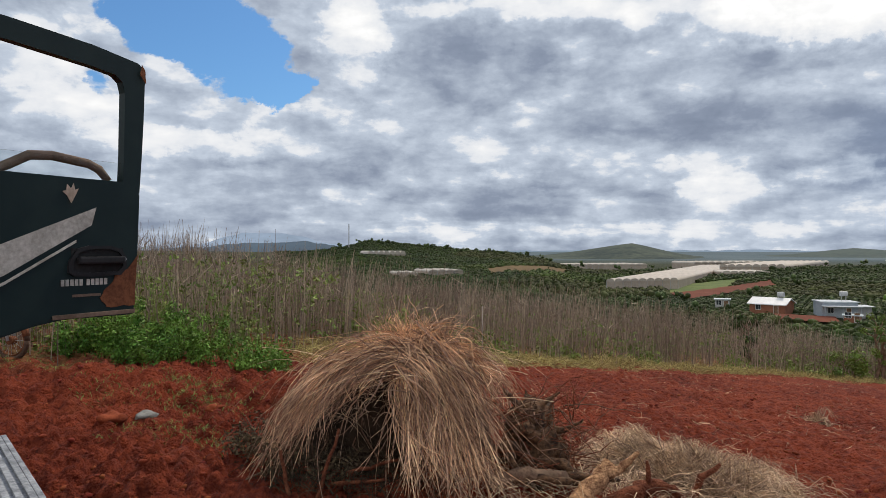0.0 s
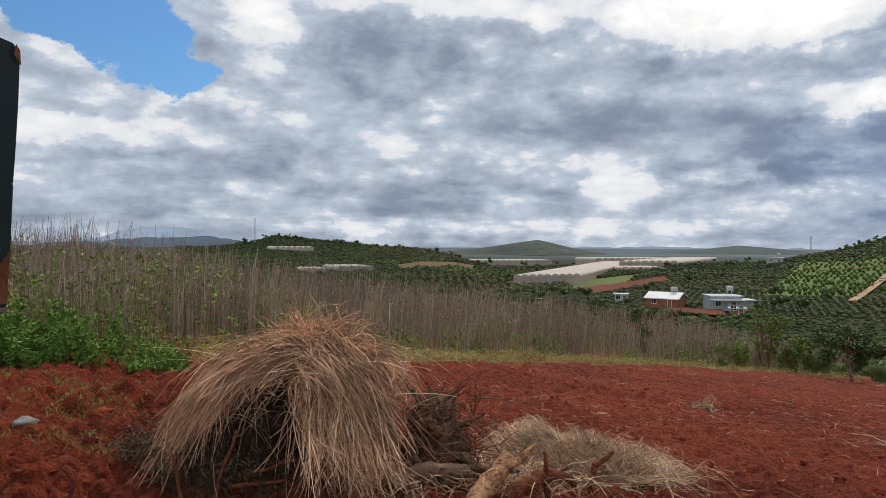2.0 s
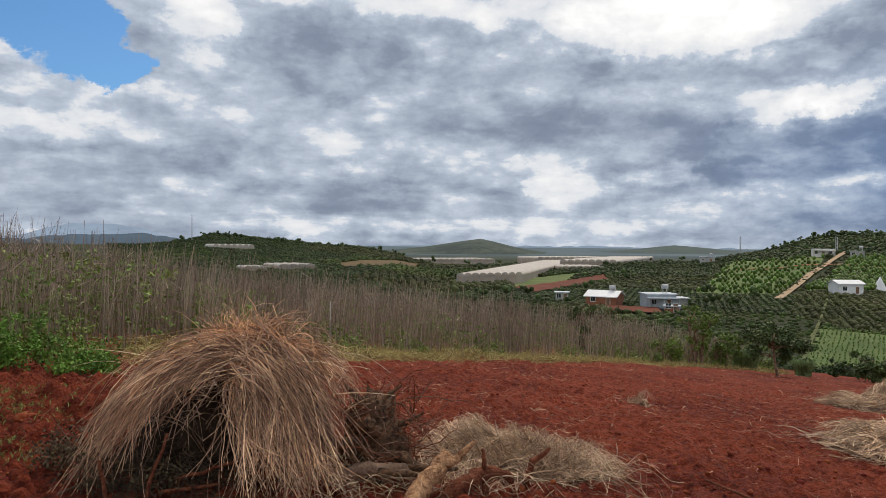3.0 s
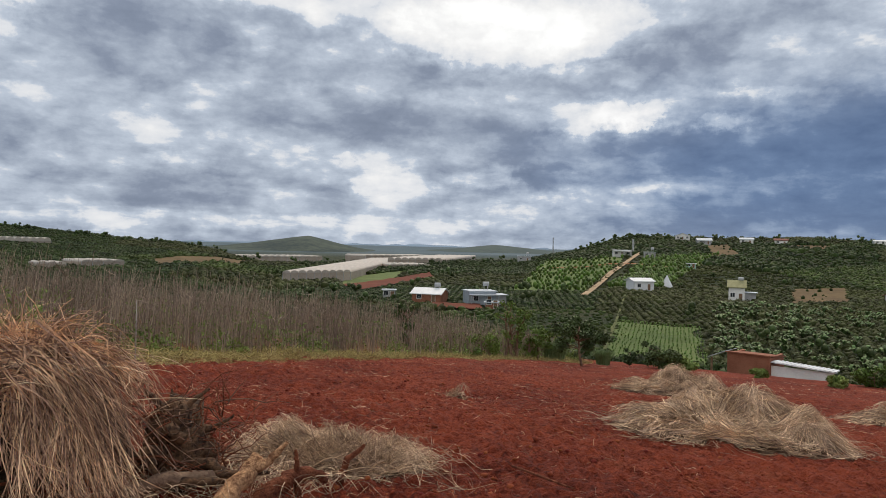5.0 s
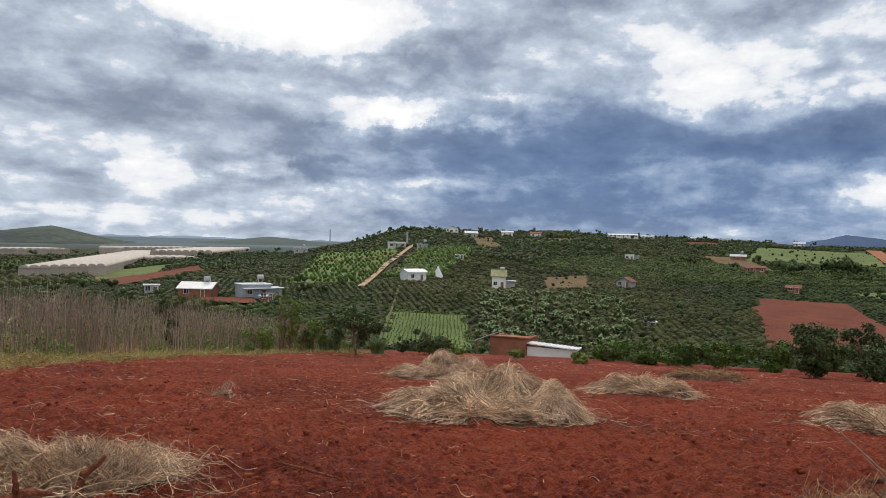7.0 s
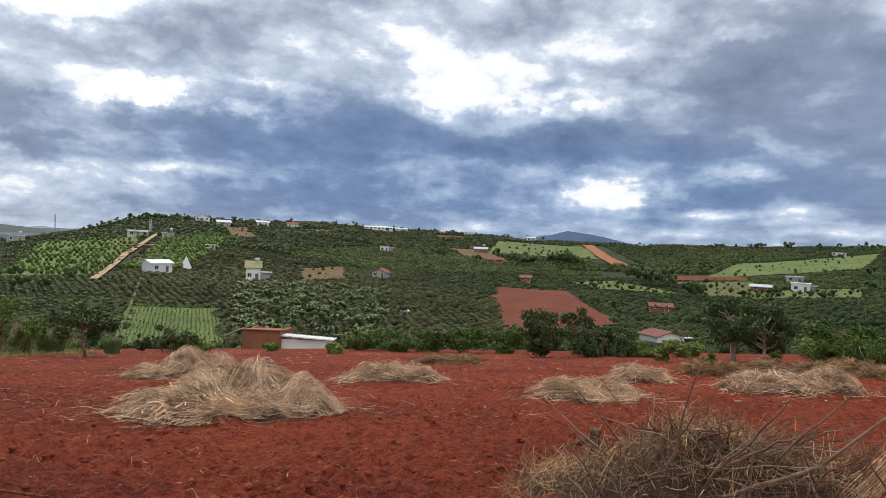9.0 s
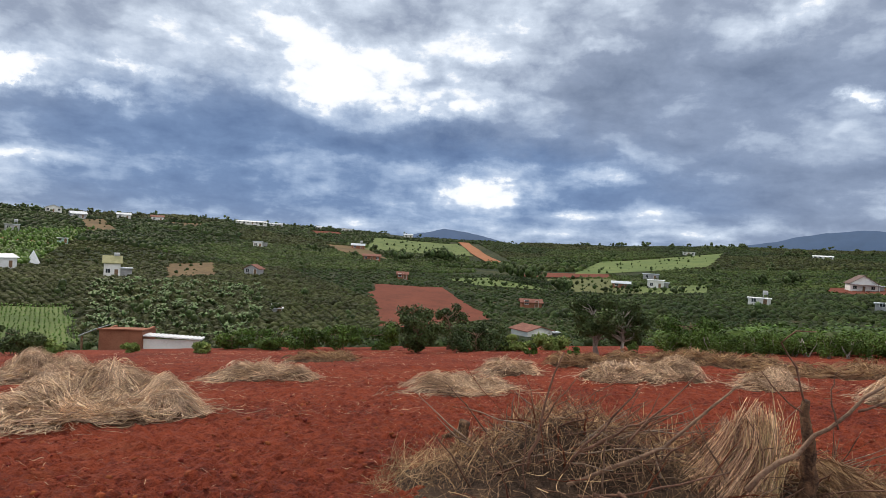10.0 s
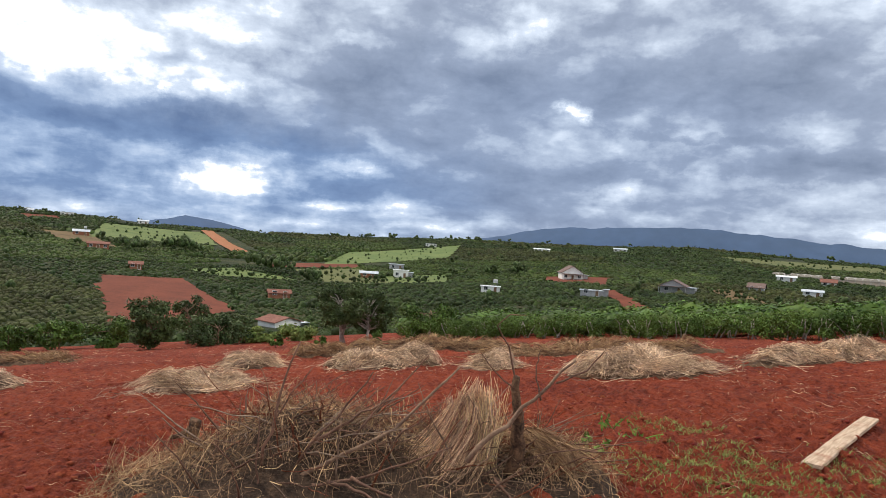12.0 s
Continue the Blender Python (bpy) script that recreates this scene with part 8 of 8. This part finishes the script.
    part("grab_bar", tubes([grab], [np.array([0.02, 0.024, 0.024, 0.024, 0.024, 0.024, 0.02])], 8), BROWN_TRIM, door, "dusty brown grab bar")
    part("inner_trim", boxed(0.14, 0.98, -0.075, -0.04, 1.3, 1.862, bevel=0.006), BROWN_TRIM, door)
    # cab behind the hinge
    cab = part("cab", boxed(1.03, 2.6, -1.1, 0.0, 0.75, 2.62, bevel=0.08), TRUCK_GREEN, root, "plain dark green cab")
    part("window", boxed(1.2, 2.45, -1.12, -1.103, 1.75, 2.35), GLASS_DARK, cab)
    for x in (1.15, 2.35):
        bm = bmesh.new()
        bmesh.ops.create_cone(bm, cap_ends=True, segments=28, radius1=0.42, radius2=0.42, depth=0.24, matrix=pose(x, -0.6, 0.42, 0, 90, 0))
        bmesh.ops.bevel(bm, geom=[e for e in bm.edges if len(e.link_faces) == 2 and e.calc_face_angle(0) > 1], offset=0.04, segments=2, affect="EDGES")
        wheel = part("wheel", bm, RUBBER, root)
        bm = bmesh.new()
        bmesh.ops.create_cone(bm, cap_ends=True, segments=20, radius1=0.2, radius2=0.17, depth=0.27, matrix=pose(x, -0.6, 0.42, 0, 90, 0))
        part("rim", bm, STEEL, wheel)
    part("chassis", boxed(1.1, 2.5, -1.0, -0.2, 0.42, 0.747), BLACK_PLASTIC, root)


truck()


DUSTY_TYRE = two_tone("dusty_tyre", (0.05, 0.032, 0.024), (0.16, 0.09, 0.06), 9.0, 0.9, 0.4, 0.004, 50.0)


def motorbike():
    p = Vector((-5.85, 9.1, 0))
    root = thing("motorbike", pose(p.x, p.y, float(height(p.x, p.y)), 0, 0, -12), "dusty motorbike parked in weeds", "motorbike")

    def torus(R, r, x, mat, name, parent, seg=30, sides=8):
        ring = [(x + R * math.cos(k * 2 * math.pi / seg), 0, R * math.sin(k * 2 * math.pi / seg) + 0.28) for k in range(seg + 1)]
        return part(name, tubes([ring], [np.full(seg + 1, r)], sides), mat, parent)

    for x in (0.0, -1.2):
        w = torus(0.25, 0.032, x, DUSTY_TYRE, "wheel", root)
        torus(0.205, 0.012, x, RUST, "rim", w)
        hub = bmesh.new()
        bmesh.ops.create_cone(hub, cap_ends=True, segments=14, radius1=0.055, radius2=0.055, depth=0.09, matrix=pose(x, 0, 0.28, 90, 0, 0))
        part("hub", hub, RUST, w)
        for k in range(12):
            a = k * math.pi / 6
            part("spoke", tubes([[(x, 0, 0.28), (x + 0.2 * math.cos(a), 0, 0.28 + 0.2 * math.sin(a))]], [np.array([0.003, 0.003])], 4), STEEL, w)
    part("fork", tubes([[(0, 0.06, 0.28), (-0.18, 0.06, 0.9)], [(0, -0.06, 0.28), (-0.18, -0.06, 0.9)]], [np.array([0.02, 0.02])] * 2, 6), STEEL, root)
    part("fender", tubes([[(0.24 * math.cos(t), 0, 0.28 + 0.30 * math.sin(t)) for t in np.linspace(0.2, 2.6, 10)]], [np.full(10, 0.045)], 6), RUST, root)
    part("engine", boxed(-0.75, -0.4, -0.12, 0.12, 0.2, 0.45, bevel=0.04), STEEL, root)
    part("body", boxed(-1.25, -0.2, -0.1, 0.1, 0.47, 0.66, bevel=0.06), BLACK_PLASTIC, root)
    part("seat", boxed(-1.3, -0.55, -0.13, 0.13, 0.665, 0.76, bevel=0.04), RUBBER, root)
    part("handlebar", tubes([[(-0.22, -0.33, 0.98), (-0.18, 0, 0.93), (-0.22, 0.33, 0.98)]], [np.full(3, 0.014)], 6), STEEL, root)


motorbike()


def ramp():
    """A ribbed grey metal board beside the truck, held up on added legs."""
    ax, ay = Vector((-1.35, 2.24, 0)), Vector((-1.98, 3.0, 0))
    root = thing("ribbed_board", pose(ax.x, ax.y, float(height(ax.x, ax.y)), 0, 0, math.degrees(math.atan2(ay.y - ax.y, ay.x - ax.x))), "ribbed grey weathered metal board beside the truck", "metal bench")
    z = 0.67 - float(height(ax.x, ax.y))
    metal = two_tone("scuffed_aluminium", (0.13, 0.14, 0.16), (0.46, 0.48, 0.52), 12.0, 0.5, 0.4, 0.003, 70.0)
    for i in range(10):
        y = i * 0.036
        part("rib", boxed(-0.4, 0.98, y, y + 0.022, z - 0.012, z, bevel=0.003), metal, root)
    part("tray", boxed(-0.4, 0.98, 0.0, 0.346, z - 0.024, z - 0.0125), metal, root)
    part("edge", boxed(-0.4, 0.98, -0.022, -0.002, z - 0.06, z - 0.001, bevel=0.004), metal, root)
    # unseen legs, added to hold the board up
    for x in (-0.3, 0.85):
        part("leg", boxed(x, x + 0.05, 0.02, 0.07, -0.1, z - 0.024), STEEL, root)
        part("leg", boxed(x, x + 0.05, 0.28, 0.33, -0.1, z - 0.024), STEEL, root)


ramp()
